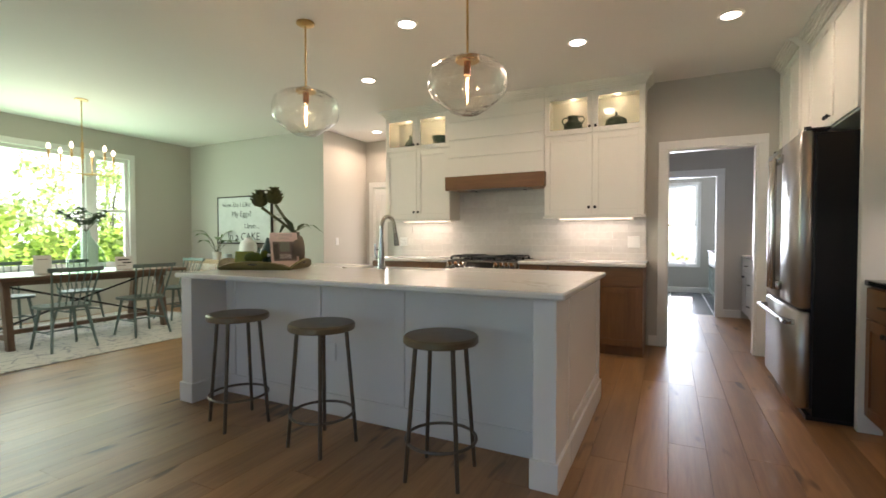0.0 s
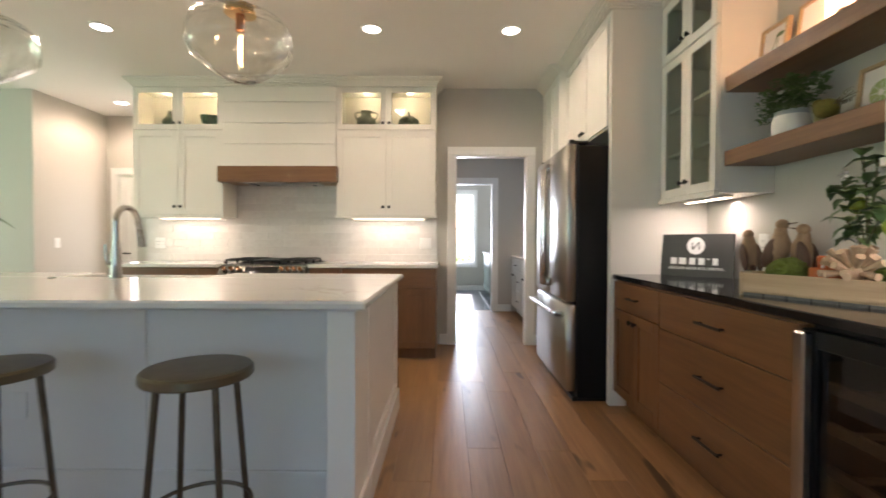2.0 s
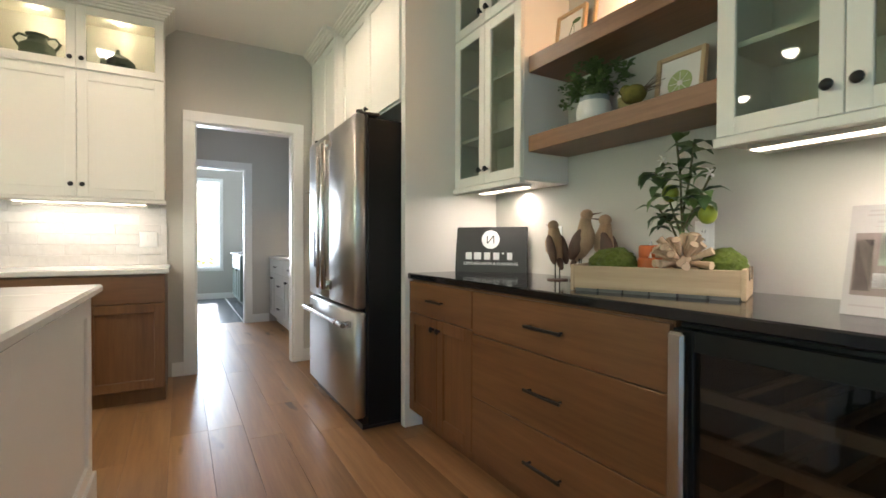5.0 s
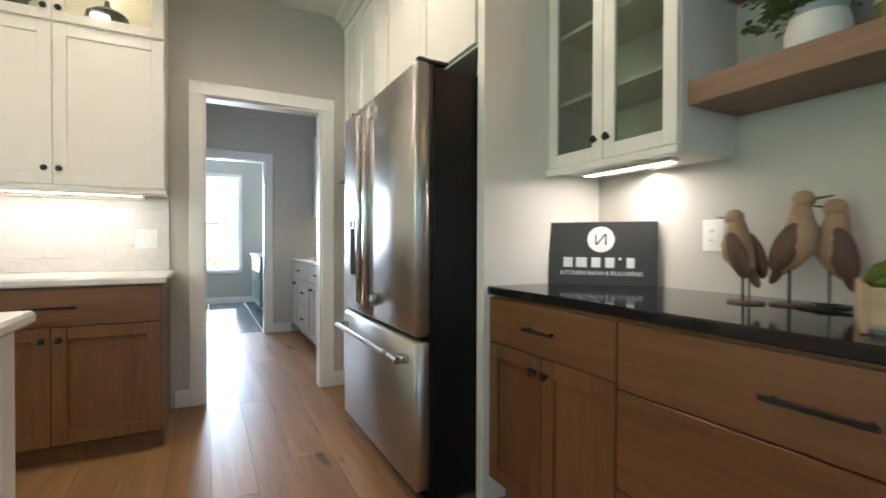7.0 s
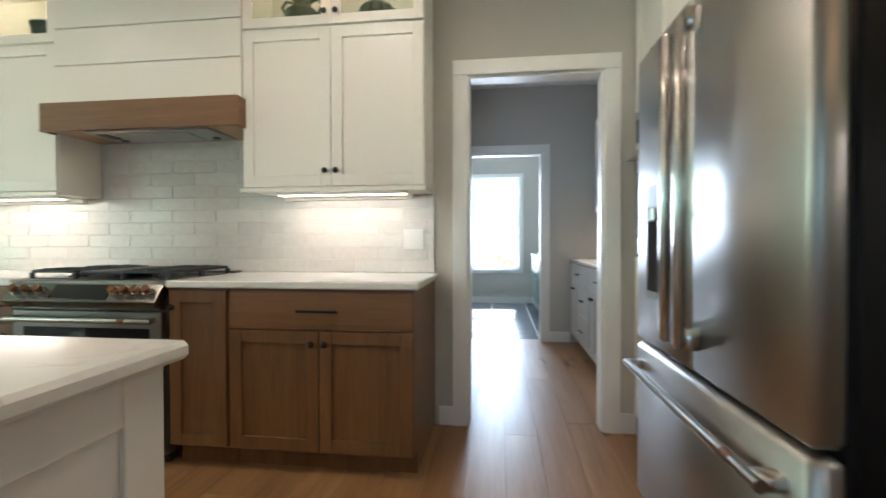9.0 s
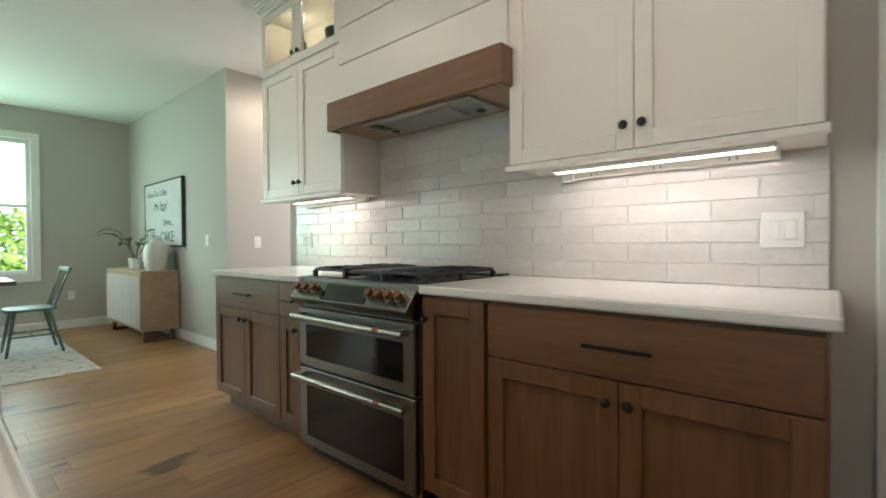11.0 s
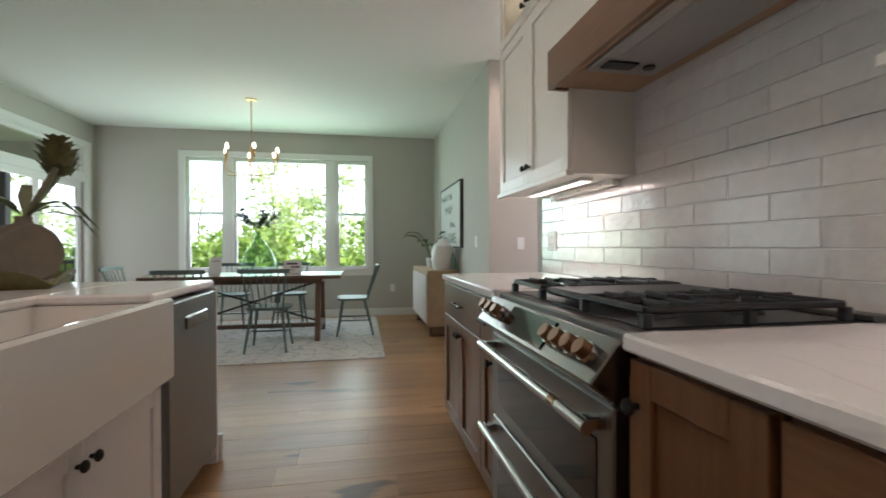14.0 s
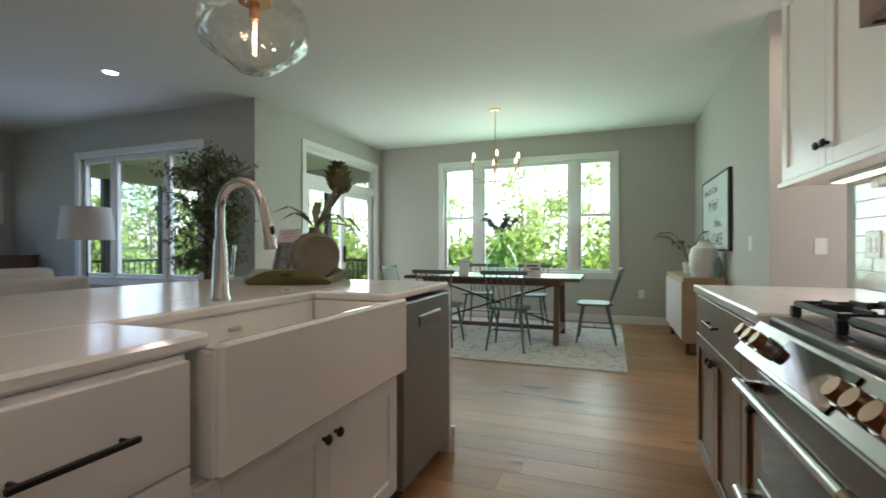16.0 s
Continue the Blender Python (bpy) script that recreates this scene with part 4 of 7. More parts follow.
s = Shape(fm).rod((FX - 0.055, FY0 + 0.05, 0.625), (FX - 0.055, FY1 - 0.05, 0.625), 0.015, seg=16)
for y in (FY0 + 0.08, FY1 - 0.08):
    s.box((FX - 0.055, y - 0.025, 0.608), (FX + 0.004, y + 0.025, 0.642), 0.006)
part(fr, "drawer_handle", s, NICKEL, "bar handle", 50)
part(fr, "handle_badge", Shape(fm).rod((FX - 0.055, FY0 + 0.16, 0.625), (FX - 0.055, FY0 + 0.20, 0.625), 0.0158, seg=16), COPPER)
s = Shape(fm)
for y in (FY0 + 0.06, FY1 - 0.06):
    s.box((FX + 0.03, y - 0.05, 1.865), (FX + 0.16, y + 0.05, 1.88), 0.004)
    s.rod((FX + 0.05, y, 1.875), (FX + 0.05, y, 1.895), 0.02, seg=14)
s.box((FX + 0.06, FY0 + 0.03, 0.0), (EX - 0.1, FY1 - 0.03, 0.03))
part(fr, "hinge_cover", s, BLACK_PLASTIC)
s = Shape(fm).box((FX - 0.004, ym + 0.17, 0.90), (FX + 0.003, ym + 0.40, 1.33), 0.003)
part(fr, "dispenser", s, STEEL_V, "water dispenser panel")
part(fr, "dispenser_recess", Shape(fm).box((FX - 0.006, ym + 0.19, 0.93), (FX - 0.002, ym + 0.38, 1.20), 0.001), DARK_GLASS)
part(fr, "dispenser_spout", Shape(fm).box((FX - 0.03, ym + 0.25, 1.19), (FX - 0.003, ym + 0.32, 1.24), 0.005), NICKEL)

# coffee bar: base units, counter, drinks coolers
cabinet("base_cabinet", "brown stained base cabinet with drawer over two doors", (RF, 3.517, 0), -90, 0.677, EX - RF, 0, zt,
        [("drawer", 0.003, 0.674, 0.70, zt - 0.012, 0.16)] + pair(0, 0.677, 0.115, 0.695, 0.64), BROWN, 0.11, group="brown coffee bar cabinets")
cabinet("drawer_base_cabinet", "brown stained cabinet with three wide drawers", (RF, 2.84, 0), -90, 1.0, EX - RF, 0, zt,
        [("drawer", 0.003, 0.997, 0.685, zt - 0.012, 0.20), ("drawer", 0.003, 0.997, 0.39, 0.68, 0.20), ("drawer", 0.003, 0.997, 0.115, 0.385, 0.20)], BROWN, 0.11, group="brown coffee bar cabinets")
piece("bar_countertop", Shape().box((RF - 0.03, 0.55, zt), (EX, 3.52, CT), 0.005), BLACK_STONE, "polished black stone countertop on the coffee bar", "countertop")
for y1 in (1.835, 1.20):
    y0 = y1 - 0.62
    wc = thing("drinks_cooler", "built-in glass door drinks cooler with wooden racks", "cooler", (RF, (y0 + y1) / 2, 0), group="drinks coolers")
    h = 0.31
    s = Shape().box((0.02, -h, 0.02), (0.60, -h + 0.02, zt - 0.01)).box((0.02, h - 0.02, 0.02), (0.60, h, zt - 0.01)).box((0.02, -h + 0.02, 0.02), (0.60, h - 0.02, 0.12))
    s.box((0.02, -h + 0.02, zt - 0.03), (0.60, h - 0.02, zt - 0.01)).box((0.58, -h + 0.02, 0.12), (0.60, h - 0.02, zt - 0.03))
    part(wc, "case", s, COOLER_BLACK)
    s = Shape().box((-0.02, -h, 0.10), (0.018, -h + 0.06, zt - 0.02), 0.003).box((-0.02, h - 0.06, 0.10), (0.018, h, zt - 0.02), 0.003)
    s.box((-0.02, -h + 0.06, 0.10), (0.018, h - 0.06, 0.16), 0.003).box((-0.02, -h + 0.06, zt - 0.078), (0.018, h - 0.06, zt - 0.02), 0.003)
    d = part(wc, "door_frame", s, COOLER_BLACK)
    part(d, "pane", Shape().box((-0.012, -h + 0.055, 0.155), (-0.006, h - 0.055, zt - 0.073)), pane("cooler_glass", (0.54, 0.54, 0.54), gloss=1.7))
    part(d, "handle", Shape().box((-0.058, h - 0.052, 0.11), (-0.020, h - 0.004, zt - 0.025), 0.008), NICKEL, "upright steel handle")
    s = Shape()
    for z in (0.26, 0.40, 0.54, 0.67):
        s.box((0.04, -h + 0.03, z), (0.06, h - 0.03, z + 0.035), 0.002)
        for k in range(5):
            s.box((0.06, -h + 0.06 + k * 0.115, z + 0.004), (0.55, -h + 0.08 + k * 0.115, z + 0.02))
    part(wc, "wooden_rack", s, LINER, "pale beech racks")
piece("base_end_panel", Shape().box((RF, 0.55, 0), (EX, 0.57, zt), 0.002), BROWN, "brown stained end panel of the coffee bar", "panel")

# wall cabinets with glass doors
def bar_cabinet(y, w, label):
    c = cabinet("glass_cabinet", label, (UE, y, 0), -90, w, EX - UE, 1.445, 2.365, pair(0, w, 1.45, 2.36, 1.53, "glass"), CREAM, hollow=True, shelves=(1.74, 2.04), group="cream glass door cabinets")
    part(c, "light_rail", Shape().box((-0.0, -0.035, 1.415), (w + 0.01, 0.0, 1.445), 0.003).box((0, 0, 1.432), (w, EX - UE, 1.4445)), CREAM)
    d = cabinet("upper_glass_cabinet", "small cream cabinet with clear glass doors", (UE, y, 0), -90, w, EX - UE, 2.365, 2.775, pair(0, w, 2.37, 2.765, 2.44, "glass"), CREAM, hollow=True, group="small upper glass cabinets")
    part(d, "crown_moulding", crown(Shape(), 0, -0.02, w, EX - UE, 2.775, CEIL, "s", 0.07), CREAM)


bar_cabinet(3.517, 0.645, "cream cabinet with glass doors, empty shelves")
bar_cabinet(1.90, 0.66, "cream cabinet with glass doors, empty shelves")
bar_cabinet(1.238, 0.65, "cream cabinet with glass doors, empty shelves")
for z0, z1 in ((1.578, 1.66), (1.983, 2.066)):
    piece("floating_shelf", Shape().box((1.695, 1.903, z0), (EX, 2.868, z1), 0.003), wood("shelf_wood", (0.155, 0.080, 0.040), (0.235, 0.125, 0.064), (0.30, 0.165, 0.088), "y", 0.4, 0.9, spread=0.08), "thick brown stained floating shelf on the wall", "shelf", group="floating shelves")
for y0, y1 in ((3.42, 2.98), (1.86, 0.72)):
    b = thing("cabinet_light", "slim white led light bar under the cabinet", "light", (UE + 0.12, (y0 + y1) / 2, 1.431), group="under-cabinet lights")
    w = y0 - y1
    part(b, "housing", Shape().box((-0.03, -w / 2, -0.014), (0.03, w / 2, 0), 0.002), WHITE_PLASTIC)
    part(b, "diffuser", Shape().box((-0.022, -w / 2 + 0.01, -0.017), (0.022, w / 2 - 0.01, -0.014)), LED)
    small_light("led_light", "AREA", (UE + 0.17, (y0 + y1) / 2, 1.405), (UE + 0.21, (y0 + y1) / 2, 0), (2.6 if w < 0.6 else 5.0) * w, (1.0, 0.86, 0.74), 0.04, size_y=w * 0.95)

# ---- pantry and mud room ----
GREY_CAB = plain("pantry_grey_paint", (0.62, 0.63, 0.60), 0.4, vary=0.02)
for k in range(2):
    cabinet("pantry_base_cabinet", "pale grey pantry base cabinet with drawers", (1.25, 7.83 - k * 0.95, 0), -90, 0.94, EX - 1.25, 0, zt,
            [("slab", 0.003, 0.937, 0.70, zt - 0.012, 0.14)] + pair(0, 0.47, 0.115, 0.695, 0.63) + [("slab", 0.473, 0.937, 0.41, 0.695, 0.14), ("slab", 0.473, 0.937, 0.115, 0.405, 0.14)], GREY_CAB, 0.11, group="pantry base cabinets")
    cabinet("pantry_wall_cabinet", "pale grey pantry wall cabinet", (1.50, 7.80 - k * 0.75, 0), -90, 0.745, EX - 1.50, 1.44, 2.45, pair(0, 0.745, 1.445, 2.445, 1.53), GREY_CAB, group="pantry wall cabinets")
piece("pantry_countertop", Shape().box((1.22, 5.93, zt), (EX, 7.84, CT), 0.005), QUARTZ, "white quartz pantry countertop", "countertop")
# warm area lamp added to brighten the pantry counter; no fixture belongs to it
small_light("pantry_fill_light", "AREA", (1.80, 6.9, 1.42), (1.85, 6.9, 0), 2.5, (1.0, 0.80, 0.58), 0.04, size_y=1.3)
SAGE = plain("dark_sage_paint", (0.16, 0.20, 0.17), 0.4, vary=0.04)
cabinet("mud_room_cabinet", "dark sage cabinet under a white counter", (1.02, 10.7, 0), -90, 1.3, 0.6, 0, zt, pair(0, 0.65, 0.115, 0.695, 0.63) + [("slab", 0.003, 0.647, 0.70, zt - 0.012, 0.12), ("slab", 0.653, 1.297, 0.70, zt - 0.012, 0.12)] + pair(0.65, 1.3, 0.115, 0.695, 0.63), SAGE, 0.11)
piece("mud_room_countertop", Shape().box((0.97, 9.35, zt), (1.66, 10.75, CT), 0.005), QUARTZ, "white counter in the mud room", "countertop")

# ---- lettering ----
def letters(text, size, material, name="lettering", depth=0.0006):
    """Text as a mesh in the x-z plane, centred, facing -y."""
    cu = bpy.data.curves.new(name, "FONT")
    cu.body, cu.size, cu.extrude, cu.align_x, cu.align_y, cu.resolution_u = text, size, depth, "CENTER", "CENTER", 2
    tmp = bpy.data.objects.new(name, cu)
    scene.collection.objects.link(tmp)
    bpy.context.view_layer.update()
    me = bpy.data.meshes.new_from_object(tmp.evaluated_get(bpy.context.evaluated_depsgraph_get()))
    bpy.data.objects.remove(tmp)
    bpy.data.curves.remove(cu)
    me.transform(Matrix.Rotation(radians(90), 4, "X"))
    me.materials.clear()
    me.materials.append(material)
    return me


def letter_part(parent, text, size, material, m, label=""):
    ob = new("lettering", letters(text, size, material))
    ob.parent = parent
    ob.matrix_basis = m
    return tagged(ob, label) if label else ob


INK = plain("black_ink", (0.02, 0.02, 0.02), 0.7, vary=0.1, relief=0)
WHITE_INK = plain("white_print", (0.78, 0.78, 0.78), 0.6, vary=0.02, relief=0)
PAPER = plain("white_card", (0.74, 0.72, 0.70), 0.6, vary=0.03, relief=0.01)
# white card whose colour is darkened for the shade on its front
SHADED_PAPER = plain("shaded_white_card", (0.38, 0.36, 0.335), 0.55, vary=0.03, relief=0.01)
PINK_PAPER = plain("pale_pink_card", (0.66, 0.52, 0.48), 0.6, vary=0.05, relief=0.01)
GREY_INK = plain("grey_print", (0.34, 0.31, 0.30), 0.7, vary=0.1, relief=0)
LEAF = plain("leaf_green", (0.12, 0.20, 0.06), 0.42, vary=0.35, grain=20, relief=0.03)
LEAF_DARK = plain("leaf_deep_green", (0.055, 0.11, 0.035), 0.45, vary=0.35, grain=20, relief=0.03)
LEAF_GREY = plain("leaf_olive", (0.11, 0.13, 0.06), 0.55, vary=0.35, grain=20, relief=0.03)
MOSS = plain("moss_green", (0.075, 0.105, 0.010), 0.95, vary=0.55, grain=90, relief=0.9)
STEM = plain("green_brown_stem", (0.10, 0.10, 0.045), 0.7, vary=0.2)
BARK = plain("brown_bark", (0.10, 0.07, 0.045), 0.9, vary=0.4, grain=40, relief=0.4)
POT_WHITE = plain("white_glazed_pot", (0.72, 0.70, 0.66), 0.4, vary=0.06, grain=12, relief=0.08)
GREEN_CLAY = plain("sage_stoneware", (0.075, 0.105, 0.072), 0.5, vary=0.25, grain=30, relief=0.12)
DRIFT = wood("bleached_drift_wood", (0.36, 0.25, 0.16), (0.47, 0.34, 0.22), (0.56, 0.42, 0.29), "z", 0.7, 1.5, spread=0.2, relief=0.3)
PINE = wood("pale_pine_crate", (0.36, 0.25, 0.145), (0.47, 0.345, 0.21), (0.55, 0.42, 0.27), "x", 0.6, 0.8, spread=0.15, relief=0.15)
BIRD_PALE = wood("pale_carved_wood", (0.23, 0.14, 0.075), (0.33, 0.21, 0.12), (0.41, 0.275, 0.165), "z", 0.55, 1.4, spread=0.08)
BIRD_DARK = wood("dark_carved_wood", (0.055, 0.025, 0.014), (0.09, 0.042, 0.024), (0.13, 0.065, 0.04), "z", 0.5, 1.4, spread=0.08)
ORANGE_WAX = plain("orange_wax", (0.50, 0.12, 0.025), 0.5, vary=0.15, relief=0.03)
TRAY_WOOD = wood("olive_wood_tray", (0.10, 0.088, 0.026), (0.15, 0.132, 0.042), (0.19, 0.17, 0.065), "x", 0.5, 0.9, spread=0.05)
TEAL = plain("sage_teal_paint", (0.105, 0.15, 0.135), 0.45, vary=0.12, grain=30, relief=0.04)
TABLE_WOOD = wood("walnut_table", (0.085, 0.048, 0.028), (0.14, 0.082, 0.050), (0.19, 0.115, 0.07), "y", 0.4, 0.8, spread=0.08)
LEG_WOOD = wood("walnut_leg", (0.085, 0.048, 0.028), (0.14, 0.082, 0.050), (0.19, 0.115, 0.07), "z", 0.45, 0.8, spread=0.08)
LIGHT_OAK = wood("light_oak_veneer", (0.33, 0.225, 0.13), (0.43, 0.31, 0.19), (0.50, 0.37, 0.24), "x", 0.5, 0.7, spread=0.06)
FRAME_WOOD = wood("light_frame_wood", (0.42, 0.29, 0.16), (0.52, 0.37, 0.22), (0.58, 0.43, 0.27), "z", 0.5, 1.0, spread=0.08)
FABRIC = plain("cream_linen", (0.56, 0.52, 0.47), 0.95, vary=0.08, grain=150, relief=0.3)
SHADE = plain("lamp_shade_linen", (0.66, 0.63, 0.58), 0.9, vary=0.04, grain=200, relief=0.15)
GREEN_GLASS = pane("green_tinted_glass", (0.80, 0.93, 0.87), 0.2)
CAN_TRIM = plain("downlight_trim", (0.80, 0.80, 0.78), 0.5, vary=0.01, relief=0)

# ---- ceiling lights ----
can = thing("downlight", "round white recessed ceiling downlight, lit", "downlight", (0, 0, 0), group="recessed downlights")
s = Shape().lathe([(0.066, -0.001), (0.066, -0.006), (0.085, -0.007), (0.089, -0.003), (0.089, 0.0)], seg=32)
part(can, "trim_ring", s, CAN_TRIM)
part(can, "lens", Shape().rod((0, 0, -0.0045), (0, 0, -0.001), 0.066, seg=32), CAN_GLOW)
CANS = [(-1.59, 3.05), (-0.45, 3.99), (-2.61, 3.95), (0.67, 4.02), (-3.88, 5.93), (-3.58, -0.32)]
can.matrix_basis = pose(*CANS[0], CEIL)
for x, y in CANS[1:]:
    copy_thing(can, pose(x, y, CEIL))
for x, y in CANS:
    small_light("downlight_beam", "SPOT", (x, y, CEIL - 0.012), (x, y, 0), CAN_W * (0.4 if y < 0 else 4.0 if y > 5 else 1.8 if x > -0.5 else 1.4 if x < -2 else 1.1), (1.0, 0.81, 0.60), 0.06, 172, 0.5)


def pendant():
    p = thing("pendant_lamp", "clear blown glass pendant on a brass rod", "pendant lamp", (0, 0, 0), group="island pendants")
    zc = -(CEIL - 2.15)
    part(p, "canopy", Shape().lathe([(0.0, 0.0), (0.07, 0.0), (0.07, -0.012), (0.05, -0.024), (0.0, -0.026)], seg=28), BRASS)
    part(p, "rod", Shape().rod((0, 0, -0.02), (0, 0, zc + 0.19), 0.0075, seg=12), BRASS)
    part(p, "cap", Shape().lathe([(0.0, zc + 0.205), (0.055, zc + 0.205), (0.075, zc + 0.195), (0.078, zc + 0.172), (0.0, zc + 0.170)], seg=28), BRASS)
    part(p, "socket", Shape().rod((0, 0, zc + 0.17), (0, 0, zc + 0.085), 0.023, seg=18), plain("copper_socket", (0.55, 0.25, 0.12), 0.25, 1.0) if "copper_socket" not in bpy.data.materials else bpy.data.materials["copper_socket"])
    prof = [(0.078, 0.178), (0.15, 0.168), (0.20, 0.148), (0.236, 0.115), (0.252, 0.07), (0.256, 0.02), (0.252, -0.02), (0.236, -0.048), (0.195, -0.082), (0.145, -0.121), (0.105, -0.149), (0.085, -0.161), (0.07, -0.165), (0.0, -0.161)]
    g = part(p, "glass_globe", Shape().lathe([(r, zc + z) for r, z in prof], seg=96, flute=0.012, flutes=24), LAMP_GLASS)
    g.visible_shadow = False
    b = part(p, "bulb", Shape().lathe([(0.0, zc + 0.085), (0.015, zc + 0.08), (0.0155, zc - 0.09), (0.008, zc - 0.11), (0.0, zc - 0.112)], seg=16), LAMP_GLASS)
    b.visible_shadow = False
    part(p, "filament", Shape().tube([(0.0075 * math.cos(k * 1.1), 0.0075 * math.sin(k * 1.1), zc + 0.065 - 0.0029 * k) for k in range(54)], 0.0022, 5), FILAMENT)
    return p


pn = pendant()
pn.matrix_basis = pose(-2.29, 2.68, CEIL)
copy_thing(pn, pose(-0.91, 2.68, CEIL))
for x in (-2.29, -0.91):
    small_light("pendant_glow", "POINT", (x, 2.68, 2.165), (x, 2.68, 0), 1.6, (1.0, 0.66, 0.34), 0.03)

# chandelier
ch = thing("chandelier", "brass chandelier with six candle bulbs", "chandelier", (-6.12, 2.94, CEIL))
part(ch, "canopy", Shape().lathe([(0.0, 0.0), (0.068, 0.0), (0.068, -0.014), (0.0, -0.02)], seg=24), BRASS)
part(ch, "rod", Shape().rod((0, 0, -0.015), (0, 0, -0.93), 0.007, seg=10).rod((0, 0, -0.52), (0, 0, -0.72), 0.016, seg=12).rod((0, 0, -0.90), (0, 0, -1.02), 0.011, 0.006, 10), BRASS)
for k in range(6):
    a = math.tau * k / 6 + 0.3
    cx, cy = math.cos(a), math.sin(a)
    R = 0.315
    part(ch, "arm", Shape().tube([(0, 0, -0.90), (cx * R * 0.5, cy * R * 0.5, -0.905), (cx * R * 0.9, cy * R * 0.9, -0.90), (cx * R * 0.985, cy * R * 0.985, -0.875), (cx * R, cy * R, -0.83), (cx * R, cy * R, -0.70)], 0.0055, 8), BRASS)
    part(ch, "candle_sleeve", Shape().rod((cx * R, cy * R, -0.74), (cx * R, cy * R, -0.645), 0.0125, seg=12), BRASS)
    part(ch, "bulb", Shape().lathe([(0.0, -0.645), (0.010, -0.641), (0.019, -0.622), (0.019, -0.606), (0.010, -0.578), (0.0, -0.568)], (cx * R, cy * R, 0), 14), BULB)
small_light("chandelier_glow", "POINT", (-6.12, 2.94, 2.22), (-6.2, 2.88, 0), 2.0, (1.0, 0.74, 0.45), 0.3)

# ---- bar stools ----
st = thing("bar_stool", "round bar stool of aged bronze metal", "stool", (0, 0, 0), group="stools at the island")
part(st, "seat", Shape().lathe([(0.0, 0.700), (0.15, 0.702), (0.178, 0.700), (0.186, 0.692), (0.187, 0.668), (0.183, 0.662), (0.0, 0.662)], seg=40), SEAT_METAL)
for k in range(4):
    a = math.tau * k / 4 + 0.45
    c, sn = math.cos(a), math.sin(a)
    part(st, "leg", Shape().rod((0.135 * c, 0.135 * sn, 0.664), (0.19 * c, 0.19 * sn, 0.0), 0.0115, 0.0105, 12), BRONZE)
part(st, "foot_ring", Shape().ring((0, 0, 0.185), 0.176, 0.008, 40, 8), BRONZE)
for i, (x, y) in enumerate(((-2.19, 1.955), (-1.49, 1.945), (-0.735, 1.955))):
    m = pose(x, y, 0, 0, 0, (0, 12, 25)[i])
    if i:
        copy_thing(st, m)
    else:
        st.matrix_basis = m

# ---- sockets and switches ----
def plate(name, label, at, rz, w=0.075, h=0.118, rockers=1, socket=False):
    p = thing(name, label, "switch" if not socket else "socket", at, rz)
    part(p, "plate", Shape().box((-w / 2, -0.006, -h / 2), (w / 2, 0, h / 2), 0.002), WHITE_PLASTIC)
    for k in range(rockers):
        x = (k - (rockers - 1) / 2) * 0.046
        part(p, "rocker" if not socket else "outlet_face", Shape().box((x - 0.017, -0.009, -0.034), (x + 0.017, -0.005, 0.034), 0.0015), WHITE_PLASTIC)
        if socket:
            for z in (-0.018, 0.018):
                for dx in (-0.006, 0.006):
                    part(p, "slot", Shape().box((x + dx - 0.0012, -0.0095, z - 0.005), (x + dx + 0.0012, -0.0088, z + 0.005)), BLACK_PLASTIC)


plate("light_switch", "white double rocker switch on the tiles", (-0.08, NY - 0.0145, 1.135), 0, 0.125, 0.125, 2)
plate("wall_socket", "white double socket on the tiles", (-3.06, NY - 0.0145, 1.13), 0, 0.12, 0.12, 2, True)
plate("light_switch", "white rocker switch on the hall wall", (HX, 5.72, 1.125), 90)
plate("light_switch", "white rocker switch on the dining wall", (-5.0, NY, 1.15), 0)
plate("wall_socket", "white wall socket above the baseboard", (WX, 4.72, 0.44), 90, 0.075, 0.118, 1, True)
plate("wall_socket", "white wall socket above the coffee bar", (EX, 2.95, 1.145), -90, 0.078, 0.12, 1, True)
plate("wall_socket", "white wall socket above the coffee bar", (EX, 2.12, 1.14), -90, 0.078, 0.12, 1, True)

# ---- island tray and what lies on it ----
tm = pose(-2.70, 2.645, CT, 0, 0, 23)
tr = thing("serving_tray", "olive-stained wooden tray with arched flared sides", "tray", (0, 0, 0))
tr.matrix_basis = tm
L, W = 0.285, 0.21
part(tr, "base", Shape().box((-L, -W, 0.0), (L, W, 0.014), 0.004), TRAY_WOOD)


